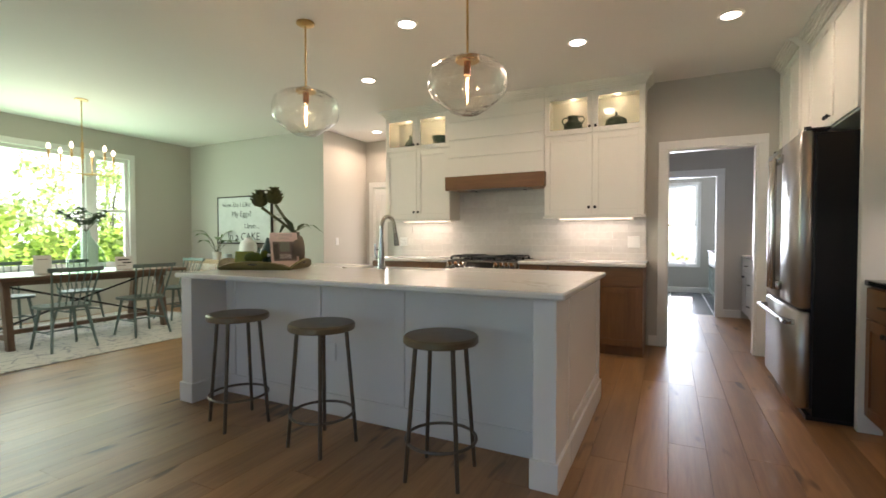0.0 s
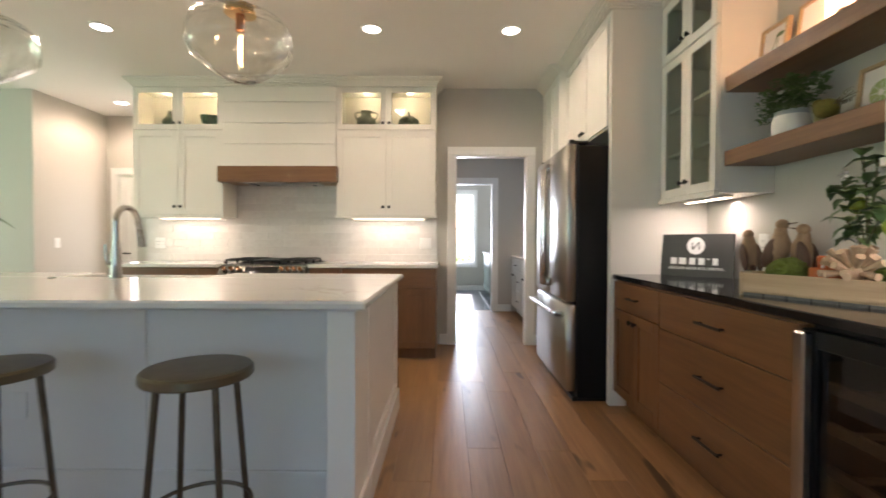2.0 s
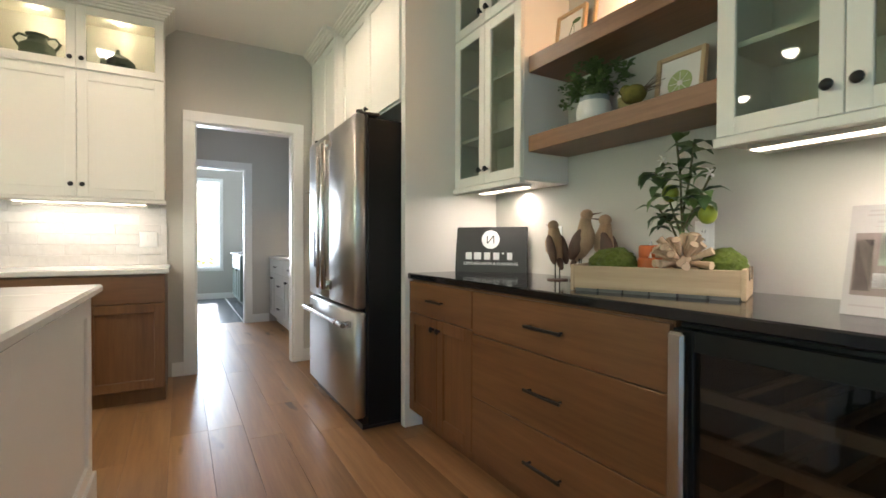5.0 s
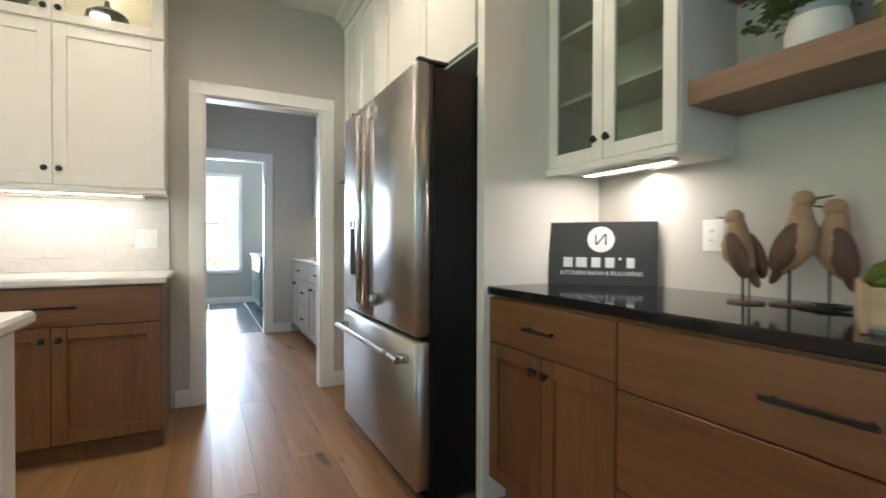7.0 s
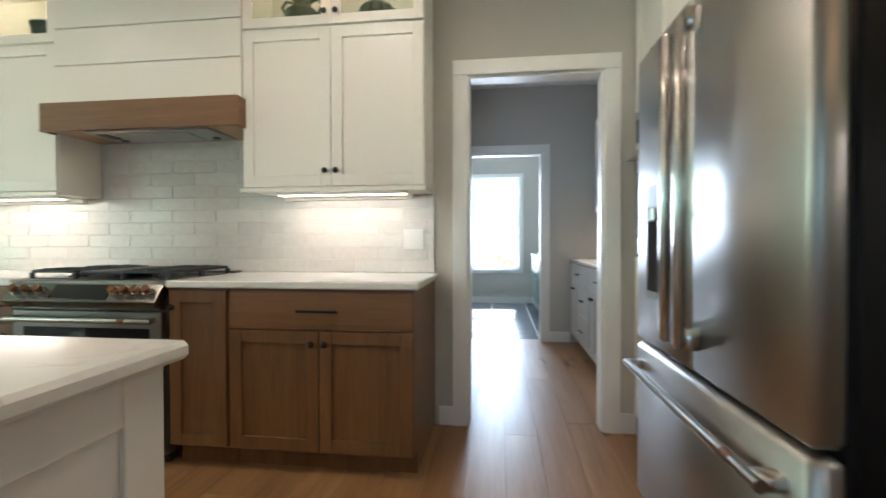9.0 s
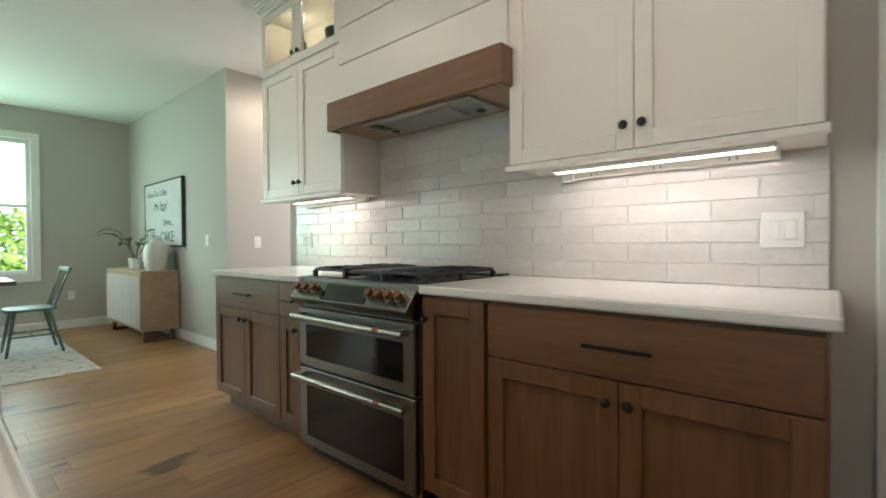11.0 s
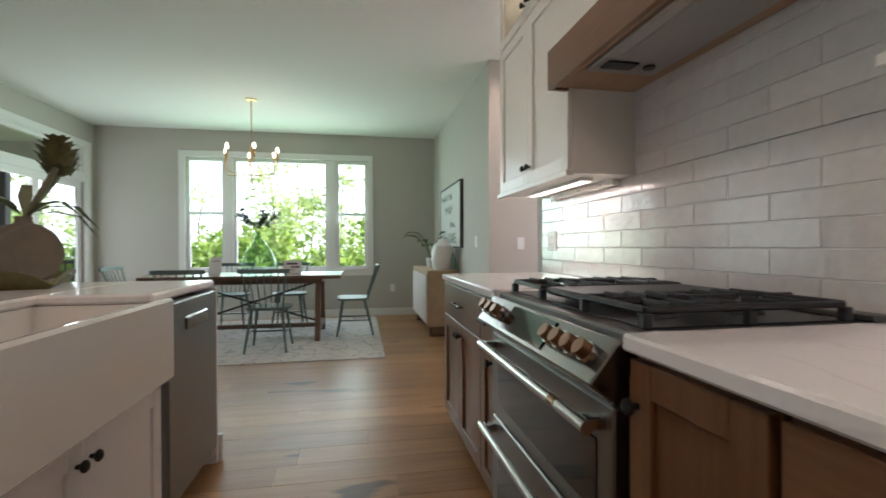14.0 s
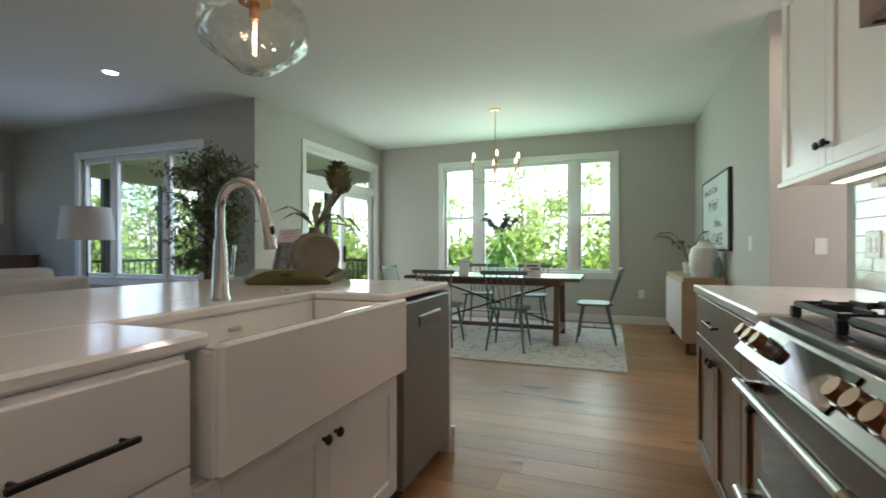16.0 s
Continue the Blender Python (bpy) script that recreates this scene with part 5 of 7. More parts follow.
def flared_side(half, edge, turn, height):
    """An arched side that leans outwards from the tray's edge, with a long grip hole."""
    s = Shape(Matrix.Rotation(radians(turn), 4, "Z"))
    n, front, back = 20, [], []
    for i in range(n + 1):
        u = -1 + 2 * i / n
        h = 0.016 + height * (1 - abs(u) ** 2.4)
        out = 0.75 * h
        front.append((s.bm.verts.new(s.m @ Vector((half * u, -edge, 0.004))), s.bm.verts.new(s.m @ Vector((half * u * 1.04, -edge - out, h)))))
        back.append((s.bm.verts.new(s.m @ Vector((half * u, -edge + 0.014, 0.006))), s.bm.verts.new(s.m @ Vector((half * u * 1.04, -edge - out + 0.013, h + 0.006)))))
    for k in range(n):
        (a, b), (c, d) = front[k], front[k + 1]
        (e, f), (g_, h_) = back[k], back[k + 1]
        for q in ((a, c, d, b), (f, h_, g_, e), (b, d, h_, f), (e, g_, c, a)):
            s.bm.faces.new(q)
    for (a, b), (e, f) in ((front[0], back[0]), (front[-1], back[-1])):
        s.bm.faces.new((a, b, f, e))
    side = part(tr, "side", s, TRAY_WOOD)
    hz = 0.016 + height * 0.62
    m = Matrix.Rotation(radians(turn), 4, "Z") @ Matrix.Translation((0, -edge - 0.75 * hz + 0.006, hz)) @ Matrix.Rotation(radians(-37), 4, "X")
    part(side, "grip_hole", Shape(m).ball((0, 0, 0), 0.042, (1, 0.23, 0.26)), BLACK_PLASTIC, "dark cut-out grip")


for half, edge, turn, height in ((L, W, 0, 0.048), (W, L, 90, 0.062), (L, W, 180, 0.048), (W, L, 270, 0.062)):
    flared_side(half, edge, turn, height)


def on_tray(x, y, z=0.014):
    v = tm @ Vector((x, y, 0))
    return (v.x, v.y, CT + z)


v = thing("disc_vase", "round grey-brown stoneware vase with artichoke stems", "vase", on_tray(0.205, 0.115), -34)
STONE = plain("brown_stoneware", (0.165, 0.14, 0.10), 0.75, vary=0.2, grain=30, relief=0.3)
ez = Matrix.Translation((0, 0, 0.13)) @ Matrix.Rotation(radians(90), 4, "X")
part(v, "body", Shape(ez).lathe([(0.0, -0.046), (0.095, -0.046), (0.108, -0.052), (0.122, -0.046), (0.129, -0.03), (0.129, 0.03), (0.122, 0.046), (0.108, 0.052), (0.095, 0.046), (0.0, 0.046)], seg=48), STONE)
part(v, "neck", Shape().lathe([(0.036, 0.248), (0.028, 0.27), (0.031, 0.285), (0.024, 0.285), (0.022, 0.25)], seg=18), STONE)
part(v, "foot", Shape().box((-0.05, -0.035, 0.0), (0.05, 0.035, 0.012), 0.004), STONE)
ART = plain("artichoke_olive", (0.11, 0.105, 0.035), 0.7, vary=0.35, grain=40, relief=0.2)
for tx, ty, tz in ((-0.25, -0.25, 0.545), (-0.19, -0.14, 0.57)):
    part(v, "stem", Shape().tube([(0, 0, 0.27), (tx * 0.35, ty * 0.35, 0.36), (tx * 0.93, ty * 0.93, tz - 0.05)], 0.013, 8), STEM)
    s = Shape().ball((tx, ty, tz + 0.02), 0.058, (1, 1, 1.1))
    for ring in range(5):
        for k in range(8):
            a = math.tau * (k + 0.5 * (ring % 2)) / 8
            r = (0.055, 0.069, 0.066, 0.050, 0.025)[ring]
            p0 = Vector((tx + r * math.cos(a) * 0.85, ty + r * math.sin(a) * 0.85, tz - 0.036 + ring * 0.026))
            s.leaf(p0, Vector((math.cos(a) * 0.55, math.sin(a) * 0.55, 0.85)), 0.050, 0.047, 0.1)
    part(v, "artichoke_head", s, ART)
for a, ln, up in ((3.4, 0.32, 0.25), (3.0, 0.26, 0.02), (1.9, 0.24, 0.35), (5.4, 0.26, 0.75), (4.2, 0.25, 1.3), (0.4, 0.20, 0.5)):
    part(v, "leaf", Shape().leaf((0.01 * math.cos(a), 0.01 * math.sin(a), 0.29), (math.cos(a), math.sin(a), up), ln, 0.05, 0.4), LEAF_GREY)
g = thing("gourd_jar", "tall teal ribbed gourd jar", "jar", on_tray(-0.02, 0.07))
part(g, "body", Shape().lathe([(0.0, 0.0), (0.05, 0.004), (0.066, 0.05), (0.06, 0.11), (0.035, 0.16), (0.018, 0.20), (0.010, 0.235), (0.0, 0.24)], seg=48, flute=0.06, flutes=10), plain("teal_glaze", (0.035, 0.075, 0.07), 0.3, vary=0.3, grain=20))
b = thing("moss_animal", "small moss-covered animal figure", "figure", on_tray(-0.06, -0.09), 20)
part(b, "body", Shape().ball((0, 0, 0.075), 0.055, (1.45, 0.8, 0.85)).ball((0.09, 0, 0.105), 0.032, (1.1, 0.8, 1)).rod((-0.045, 0.02, 0), (-0.045, 0.02, 0.06), 0.014).rod((0.045, -0.02, 0), (0.045, -0.02, 0.06), 0.014).rod((-0.045, -0.02, 0), (-0.045, -0.02, 0.06), 0.014).rod((0.045, 0.02, 0), (0.045, 0.02, 0.06), 0.014), MOSS)
part(b, "muzzle", Shape().ball((0.122, 0, 0.098), 0.016, (1.2, 0.9, 0.9)), WHITE_INK)
d = thing("green_dish", "square lime green glazed dish standing upright", "dish", on_tray(-0.20, 0.03), 40)
part(d, "plate", Shape().box((-0.075, -0.006, 0.0), (0.075, 0.006, 0.125), 0.005, Matrix.Rotation(radians(-12), 4, "X")), plain("lime_glaze", (0.20, 0.24, 0.04), 0.25, vary=0.15))


def info_card(name, label, at, rz, w, h, lean, paper, bars):
    c = thing(name, label, "card", at, rz)
    m = Matrix.Rotation(radians(-lean), 4, "X")
    part(c, "sheet", Shape(m).box((-w / 2, 0, 0), (w / 2, 0.004, h), 0.0008), paper)
    part(c, "back_stand", Shape().box((-w * 0.35, 0.01, 0.0), (w * 0.35, 0.07, 0.004), 0.001).box((-w * 0.3, 0.004 + 0.2 * h * math.tan(radians(lean)), 0.0), (w * 0.3, 0.008 + 0.2 * h * math.tan(radians(lean)), h * 0.2)), pane("clear_acrylic", (0.93, 0.95, 0.96)) if "clear_acrylic" not in bpy.data.materials else bpy.data.materials["clear_acrylic"])
    for x0, x1, z0, z1, mat in bars:
        part(c, "printed_area", Shape(m).box((x0 * w, -0.0006, z0 * h), (x1 * w, 0.001, z1 * h)), mat)
    return c


MINT = plain("print_mint", (0.27, 0.33, 0.25), 0.6, vary=0.2, grain=40, relief=0)
TAUPE = plain("print_taupe", (0.10, 0.08, 0.066), 0.6, vary=0.25, grain=40, relief=0)
BEIGE = plain("print_beige", (0.22, 0.18, 0.155), 0.6, vary=0.2, grain=40, relief=0)
ROSE = plain("print_red", (0.40, 0.05, 0.035), 0.6, vary=0.1, relief=0)
BARS = [(-0.30, 0.30, 0.935, 0.95, GREY_INK), (-0.32, 0.32, 0.895, 0.91, GREY_INK), (-0.2, 0.2, 0.83, 0.85, GREY_INK), (-0.22, 0.22, 0.795, 0.80, GREY_INK),
        (-0.42, 0.42, 0.18, 0.74, BEIGE), (-0.16, 0.18, 0.45, 0.735, MINT), (-0.40, -0.22, 0.22, 0.68, TAUPE), (0.24, 0.40, 0.24, 0.66, TAUPE), (-0.2, 0.22, 0.25, 0.38, PAPER), (-0.42, -0.05, 0.08, 0.095, GREY_INK), (0.20, 0.42, 0.055, 0.105, ROSE)]
info_card("info_card", "pale pink printed information card in an acrylic stand", on_tray(0.20, -0.075, 0.014), 66, 0.225, 0.285, 12, PINK_PAPER, BARS[:-1])

# ---- coffee bar ----
sg = thing("counter_sign", "dark grey sign leaning in the counter corner", "sign", (0, 0, 0))
sg.matrix_basis = pose(1.795, 3.335, CT, -4, 0, -52)
part(sg, "board", Shape().box((-0.228, 0, 0), (0.228, 0.012, 0.28), 0.001), plain("charcoal_board", (0.035, 0.033, 0.032), 0.45, vary=0.1, relief=0))
part(sg, "round_emblem", Shape().rod((0, -0.0015, 0.202), (0, 0.002, 0.202), 0.057, seg=36), WHITE_INK)
part(sg, "emblem_mark", Shape().box((-0.024, -0.003, 0.178), (-0.018, -0.001, 0.226)), INK)
part(sg, "emblem_mark", Shape().box((0.018, -0.003, 0.178), (0.024, -0.001, 0.226)), INK)
part(sg, "emblem_mark", Shape().box((-0.003, -0.003, 0.172), (0.003, -0.001, 0.232), turn=Matrix.Rotation(radians(38), 4, "Y")), INK)
for x, w in ((-0.140, 0.040), (-0.082, 0.046), (-0.020, 0.038), (0.038, 0.038), (0.080, 0.010), (0.122, 0.032)):
    part(sg, "name_bar", Shape().box((x - w / 2, -0.0015, 0.078 if w > 0.02 else 0.112), (x + w / 2, 0.002, 0.122)), WHITE_INK)
letter_part(sg, "KITCHEN BATH & FLOORING", 0.0262, WHITE_INK, pose(0, -0.0012, 0.052))


def bird(name, at, rz, h, lean):
    b = thing(name, "carved wooden bird figure on thin legs", "figure", at, rz, "carved birds")
    m = Matrix.Rotation(radians(lean), 4, "Y")
    s = Shape(m).tube([(-0.030, 0, 0.26 * h), (-0.014, 0, 0.36 * h), (0.004, 0, 0.50 * h), (0.010, 0, 0.64 * h), (0.004, 0, 0.77 * h), (0.004, 0, 0.85 * h)], 0.03, 18, [0.009, 0.029, 0.045, 0.044, 0.030, 0.025])
    s.ball((0.008, 0, 0.90 * h), 0.027, (1.12, 0.95, 1.0), 18, 12)
    part(b, "body", s, BIRD_PALE, angle=80)
    hd = m @ Vector((0.030, 0, 0.905 * h))
    part(b, "beak", Shape().rod(hd, hd + Vector((0.050, 0, 0.008)), 0.0045, 0.0012, 8), BIRD_DARK)
    for y in (-1, 1):
        part(b, "wing", Shape(m).ball((-0.020, y * 0.033, 0.49 * h), 0.078, (0.42, 0.20, 1.0), 16, 12, Matrix.Rotation(radians(17), 4, "Y")), BIRD_DARK)
    part(b, "tail", Shape(m).ball((-0.036, 0, 0.27 * h), 0.040, (0.35, 0.4, 1.0), 12, 8, Matrix.Rotation(radians(22), 4, "Y")), BIRD_DARK)
    for y in (-0.012, 0.012):
        part(b, "leg", Shape().rod((0, y, 0.006), (0.0, y, 0.42 * h), 0.003, seg=8), BLACK_METAL)
    part(b, "base", Shape().lathe([(0.0, 0.0), (0.05, 0.0), (0.05, 0.006), (0.0, 0.008)], seg=20), BIRD_DARK)


bird("bird_figure", (1.74, 2.70, CT), 75, 0.30, 8)
bird("bird_figure", (1.80, 2.61, CT), -70, 0.35, 4)
bird("bird_figure", (1.87, 2.54, CT), 110, 0.32, -4)

SLATE_WOOD = plain("slate_grey_wood", (0.13, 0.13, 0.12), 0.7, vary=0.2, grain=30, relief=0.1)
cr = thing("crate_tray", "shallow pale pine crate with small metal latches", "crate", (1.66, 2.105, CT), 112)
L, W, H = 0.265, 0.135, 0.095
part(cr, "base_board", Shape().box((-L, -W, 0.012), (L, W, 0.022), 0.001), PINE)
part(cr, "long_side", Shape().box((-L, -W, 0.014), (L, -W + 0.014, H), 0.002), PINE)
part(cr, "long_side", Shape().box((-L, W - 0.014, 0.014), (L, W, H), 0.002), PINE)
part(cr, "short_side", Shape().box((-L - 0.014, -W, 0.002), (-L, W, H + 0.004), 0.002), PINE)
part(cr, "short_side", Shape().box((L, -W, 0.002), (L + 0.014, W, H + 0.004), 0.002), PINE)
for k in range(6):
    x = -L + 0.045 + k * 0.088
    part(cr, "base_slat", Shape().box((x - 0.041, -W + 0.003, 0.0), (x + 0.041, W - 0.003, 0.0125), 0.001), SLATE_WOOD)
for y in (-0.05, 0.05):
    part(cr, "latch", Shape().box((-L - 0.018, y - 0.008, 0.06), (-L - 0.013, y + 0.008, 0.105), 0.001), BRONZE)
cm = pose(1.66, 2.105, CT, 0, 0, 112)


def in_crate(x, y, z=0.022):
    v = cm @ Vector((x, y, 0))
    return (v.x, v.y, CT + z)


def moss_ball(at, r):
    s = Shape()
    bmesh.ops.create_icosphere(s.bm, subdivisions=5, radius=r, matrix=Matrix.Translation((0, 0, r)))
    for vert in s.bm.verts:
        d = (vert.co - Vector((0, 0, r))).normalized()
        vert.co += d * r * (0.10 * noise.noise(d * 5 + Vector(at)) + 0.07 * noise.noise(d * 17 + Vector(at)) + 0.07 * noise.noise(d * 41 + Vector(at)))
    piece("moss_ball", s, MOSS, "fuzzy green moss ball in the crate", "moss ball", at=at, group="moss balls", angle=80)


moss_ball(in_crate(0.20, -0.035), 0.066)
moss_ball(in_crate(0.135, 0.04), 0.070)
moss_ball(in_crate(-0.205, 0.0), 0.070)
for x, y, h in ((0.04, -0.06, 0.15), (0.02, 0.03, 0.105)):
    c = thing("pillar_candle", "short orange pillar candle in the crate", "candle", in_crate(x, y), group="orange candles")
    part(c, "wax", Shape().lathe([(0.0, 0.0), (0.042, 0.0), (0.043, h - 0.006), (0.038, h), (0.030, h - 0.008), (0.0, h - 0.009)], seg=28), ORANGE_WAX)
    part(c, "flame_tip", Shape().lathe([(0.0, h - 0.009), (0.006, h), (0.0, h + 0.022)], seg=10), PAPER)
dw_ = thing("driftwood_flower", "starburst ornament of pale driftwood sticks", "ornament", in_crate(-0.085, 0.035, 0.03))
rng = random.Random(3)
for k in range(34):
    z = 0.05 + 0.95 * rng.random() * (1 if k % 3 else -0.2)
    a = k * 2.4
    q = Vector((math.cos(a) * math.sqrt(max(0, 1 - min(1, z * z))), math.sin(a) * math.sqrt(max(0, 1 - min(1, z * z))), z)).normalized()
    part(dw_, "stick", Shape().rod(Vector((0, 0, 0.085)) + q * 0.012, Vector((0, 0, 0.085)) + q * rng.uniform(0.09, 0.112), 0.006, 0.014, 8), DRIFT)
part(dw_, "core", Shape().ball((0, 0, 0.085), 0.034).rod((0, 0, 0), (0, 0, 0.07), 0.02), DRIFT)


def sprig(s, p, d, n, length, leaf_l, leaf_w, rng, spread=0.9):
    """Leaves along a twig."""
    for k in range(n):
        f = (k + 0.5) / n
        q = Vector(p) + Vector(d) * (length * f)
        a = rng.uniform(0, math.tau)
        s.leaf(q, Vector(d) * 0.5 + Vector((math.cos(a), math.sin(a), rng.uniform(-0.5, 0.6))) * spread, leaf_l * rng.uniform(0.7, 1.15), leaf_w * rng.uniform(0.8, 1.1), 0.25)


lp = thing("lemon_branch", "green leafy citrus branch with lime fruit and blossom", "plant", in_crate(-0.055, -0.085))
rng = random.Random(8)
stems = [((0, 0, 0), (0.01, 0.0, 0.27)), ((0.01, 0, 0.18), (0.02, 0.12, 0.44)), ((0.01, 0, 0.20), (-0.01, -0.13, 0.42)), ((0.01, 0, 0.24), (0.0, 0.02, 0.56)), ((0.0, 0, 0.15), (0.02, 0.10, 0.29)), ((0.01, 0, 0.25), (0.0, -0.05, 0.52))]
for a, b in stems:
    part(lp, "twig", Shape().tube([a, (Vector(a) + Vector(b)) / 2 + Vector((0.01, 0, 0.01)), b], 0.004, 6), STEM)
for i, (a, b) in enumerate(stems[1:]):
    d = (Vector(b) - Vector(a)).normalized()
    ln = (Vector(b) - Vector(a)).length
    for k in range(13):
        an = rng.uniform(0, math.tau)
        q = Vector(a).lerp(Vector(b), 0.25 + 0.75 * rng.random())
        part(lp, "leaf", Shape().leaf(q, Vector((math.cos(an) * 0.6, math.sin(an), rng.uniform(-0.5, 0.5))), rng.uniform(0.07, 0.095), rng.uniform(0.048, 0.062), 0.3), LEAF if k % 3 else LEAF_DARK)
for q in ((0.02, -0.09, 0.26), (0.03, 0.06, 0.35)):
    part(lp, "lime_fruit", Shape().ball(q, 0.031, (1, 1, 1.12), 18, 12), plain("lime_skin", (0.22, 0.27, 0.02), 0.4, vary=0.2, relief=0.05) if "lime_skin" not in bpy.data.materials else bpy.data.materials["lime_skin"])
for q in ((-0.03, 0.05, 0.47), (-0.02, -0.12, 0.40)):
    s = Shape()
    for k in range(5):
        s.leaf(q, (-0.5, math.cos(k * 1.257), math.sin(k * 1.257)), 0.028, 0.016, 0.1)
    part(lp, "blossom", s, PAPER)

info_card("info_card", "printed card with an interior photograph in a stand", (1.60, 1.465, CT), -93, 0.19, 0.285, 13, SHADED_PAPER, BARS)

cb = thing("power_cable", "thin black power cable lying coiled on the counter", "cable", (1.80, 2.50, CT))
part(cb, "cord", Shape().tube([(0.10, 0.14, 0.005), (0.05, 0.12, 0.005), (0.0, 0.10, 0.005), (-0.05, 0.06, 0.005), (-0.07, 0.0, 0.005), (-0.02, -0.04, 0.006), (0.04, 0.0, 0.010), (0.01, 0.06, 0.010), (-0.05, 0.02, 0.010), (0.0, -0.06, 0.008)], 0.0035, 8), BLACK_PLASTIC)
part(cb, "plug", Shape().box((-0.02, -0.09, 0.0), (0.02, -0.055, 0.022), 0.004), WHITE_PLASTIC)

# ---- floating shelves ----
z1, z2 = 1.66, 2.066
pt = thing("shelf_planter", "white dipped pot with bushy green foliage", "plant", (1.83, 2.56, z1))
part(pt, "pot", Shape().lathe([(0.0, 0.0), (0.06, 0.0), (0.078, 0.03), (0.08, 0.075), (0.068, 0.115), (0.066, 0.13), (0.058, 0.13), (0.058, 0.10), (0.0, 0.10)], seg=32), POT_WHITE)
part(pt, "pot_rim", Shape().lathe([(0.070, 0.108), (0.0685, 0.131), (0.066, 0.133)], seg=32), plain("grey_blue_glaze", (0.33, 0.37, 0.38), 0.4, vary=0.3, grain=30))
rng = random.Random(4)
s = Shape()
for k in range(90):
    a, r = rng.uniform(0, math.tau), rng.uniform(0.0, 0.165)
    q = Vector((r * math.cos(a) * 0.75, r * math.sin(a) * 1.15, 0.13 + rng.uniform(0.02, 0.17) - r * 0.35))
    for j in range(9):
        b = rng.uniform(0, math.tau)
        s.leaf(q + Vector((rng.uniform(-1, 1), rng.uniform(-1, 1), rng.uniform(-1, 1))) * 0.018, (math.cos(b), math.sin(b), rng.uniform(-0.2, 0.9)), 0.029, 0.021, 0.2)
tagged(part(pt, "foliage", s, LEAF), kind="stuff")
cp = thing("green_candle_jar", "small green ribbed candle jar on the shelf", "candle jar", (1.87, 2.40, z1))
part(cp, "jar", Shape().lathe([(0.0, 0.0), (0.045, 0.0), (0.047, 0.005), (0.045, 0.085), (0.048, 0.09), (0.0, 0.088)], seg=26), plain("olive_wax", (0.22, 0.21, 0.07), 0.4, vary=0.15))
part(cp, "lid", Shape().lathe([(0.0, 0.088), (0.047, 0.09), (0.047, 0.104), (0.0, 0.106)], seg=26), POT_WHITE)
nb = thing("twig_bird", "small moss and twig bird ornament", "ornament", (1.80, 2.32, z1))
part(nb, "body", Shape().ball((0, 0, 0.075), 0.048, (0.9, 1.15, 0.85)).ball((0, 0.04, 0.10), 0.026), plain("olive_moss", (0.13, 0.115, 0.02), 0.95, vary=0.4, grain=90, relief=0.8))
for k in range(14):
    part(nb, "twig", Shape().rod((rng.uniform(-0.01, 0.01), -0.03, 0.078 + rng.uniform(-0.012, 0.012)), (rng.uniform(-0.03, 0.03), -0.11 - rng.uniform(0, 0.03), 0.10 + rng.uniform(-0.03, 0.045)), 0.0022, 0.001, 5), BARK)
part(nb, "stand", Shape().rod((0, 0, 0.0), (0, 0, 0.04), 0.008, seg=8).lathe([(0.0, 0.0), (0.03, 0.0), (0.0, 0.012)], seg=14), BARK)


def small_frame(label, at, w, h, draw):
    f = thing("picture_frame", label, "picture frame", (0, 0, 0), group="fruit pictures")
    f.matrix_basis = pose(*at, -7, 0, -90)
    s = Shape()
    s.box((-w / 2, -0.012, 0), (-w / 2 + 0.018, 0.012, h), 0.002).box((w / 2 - 0.018, -0.012, 0), (w / 2, 0.012, h), 0.002)
    s.box((-w / 2 + 0.018, -0.012, 0), (w / 2 - 0.018, 0.012, 0.018), 0.002).box((-w / 2 + 0.018, -0.012, h - 0.018), (w / 2 - 0.018, 0.012, h), 0.002)
    part(f, "frame", s, FRAME_WOOD)
    part(f, "print_sheet", Shape().box((-w / 2 + 0.016, 0.0, 0.016), (w / 2 - 0.016, 0.008, h - 0.016)), PAPER)
    draw(f, h)


CHERRY = plain("print_cherry", (0.42, 0.06, 0.05), 0.6, vary=0.2, grain=60, relief=0)
CITRUS = plain("print_citrus", (0.58, 0.34, 0.08), 0.6, vary=0.15, grain=60, relief=0)
LIME = plain("print_lime", (0.30, 0.38, 0.16), 0.6, vary=0.15, grain=60, relief=0)


def draw_cherry(f, h):
    for x, z in ((-0.025, 0.085), (0.025, 0.10)):
        part(f, "painted_cherry", Shape().rod((x, -0.001, z), (x, 0.001, z), 0.019, seg=20), CHERRY)
        part(f, "painted_stalk", Shape().tube([(x, -0.0005, z + 0.015), (x * 0.5 + 0.01, -0.0005, z + 0.05), (0.015, -0.0005, 0.185)], 0.002, 5), LEAF_DARK)
    part(f, "painted_leaf", Shape().ball((0.035, 0, 0.185), 0.024, (1.2, 0.03, 0.5)), LEAF_DARK)


def draw_orange(f, h):
    part(f, "painted_slice", Shape().poly([(0.065 * math.cos(math.pi * k / 14), 0.13 - 0.065 * math.sin(math.pi * k / 14)) for k in range(15)], -0.001), CITRUS)
    for k in (-1, 0, 1):
        part(f, "painted_segment", Shape(Matrix.Translation((0, -0.0012, 0))).poly([(k * 0.030 - 0.013, 0.126), (k * 0.030 + 0.013, 0.126), (k * 0.024, 0.085)], -0.0004), PAPER)


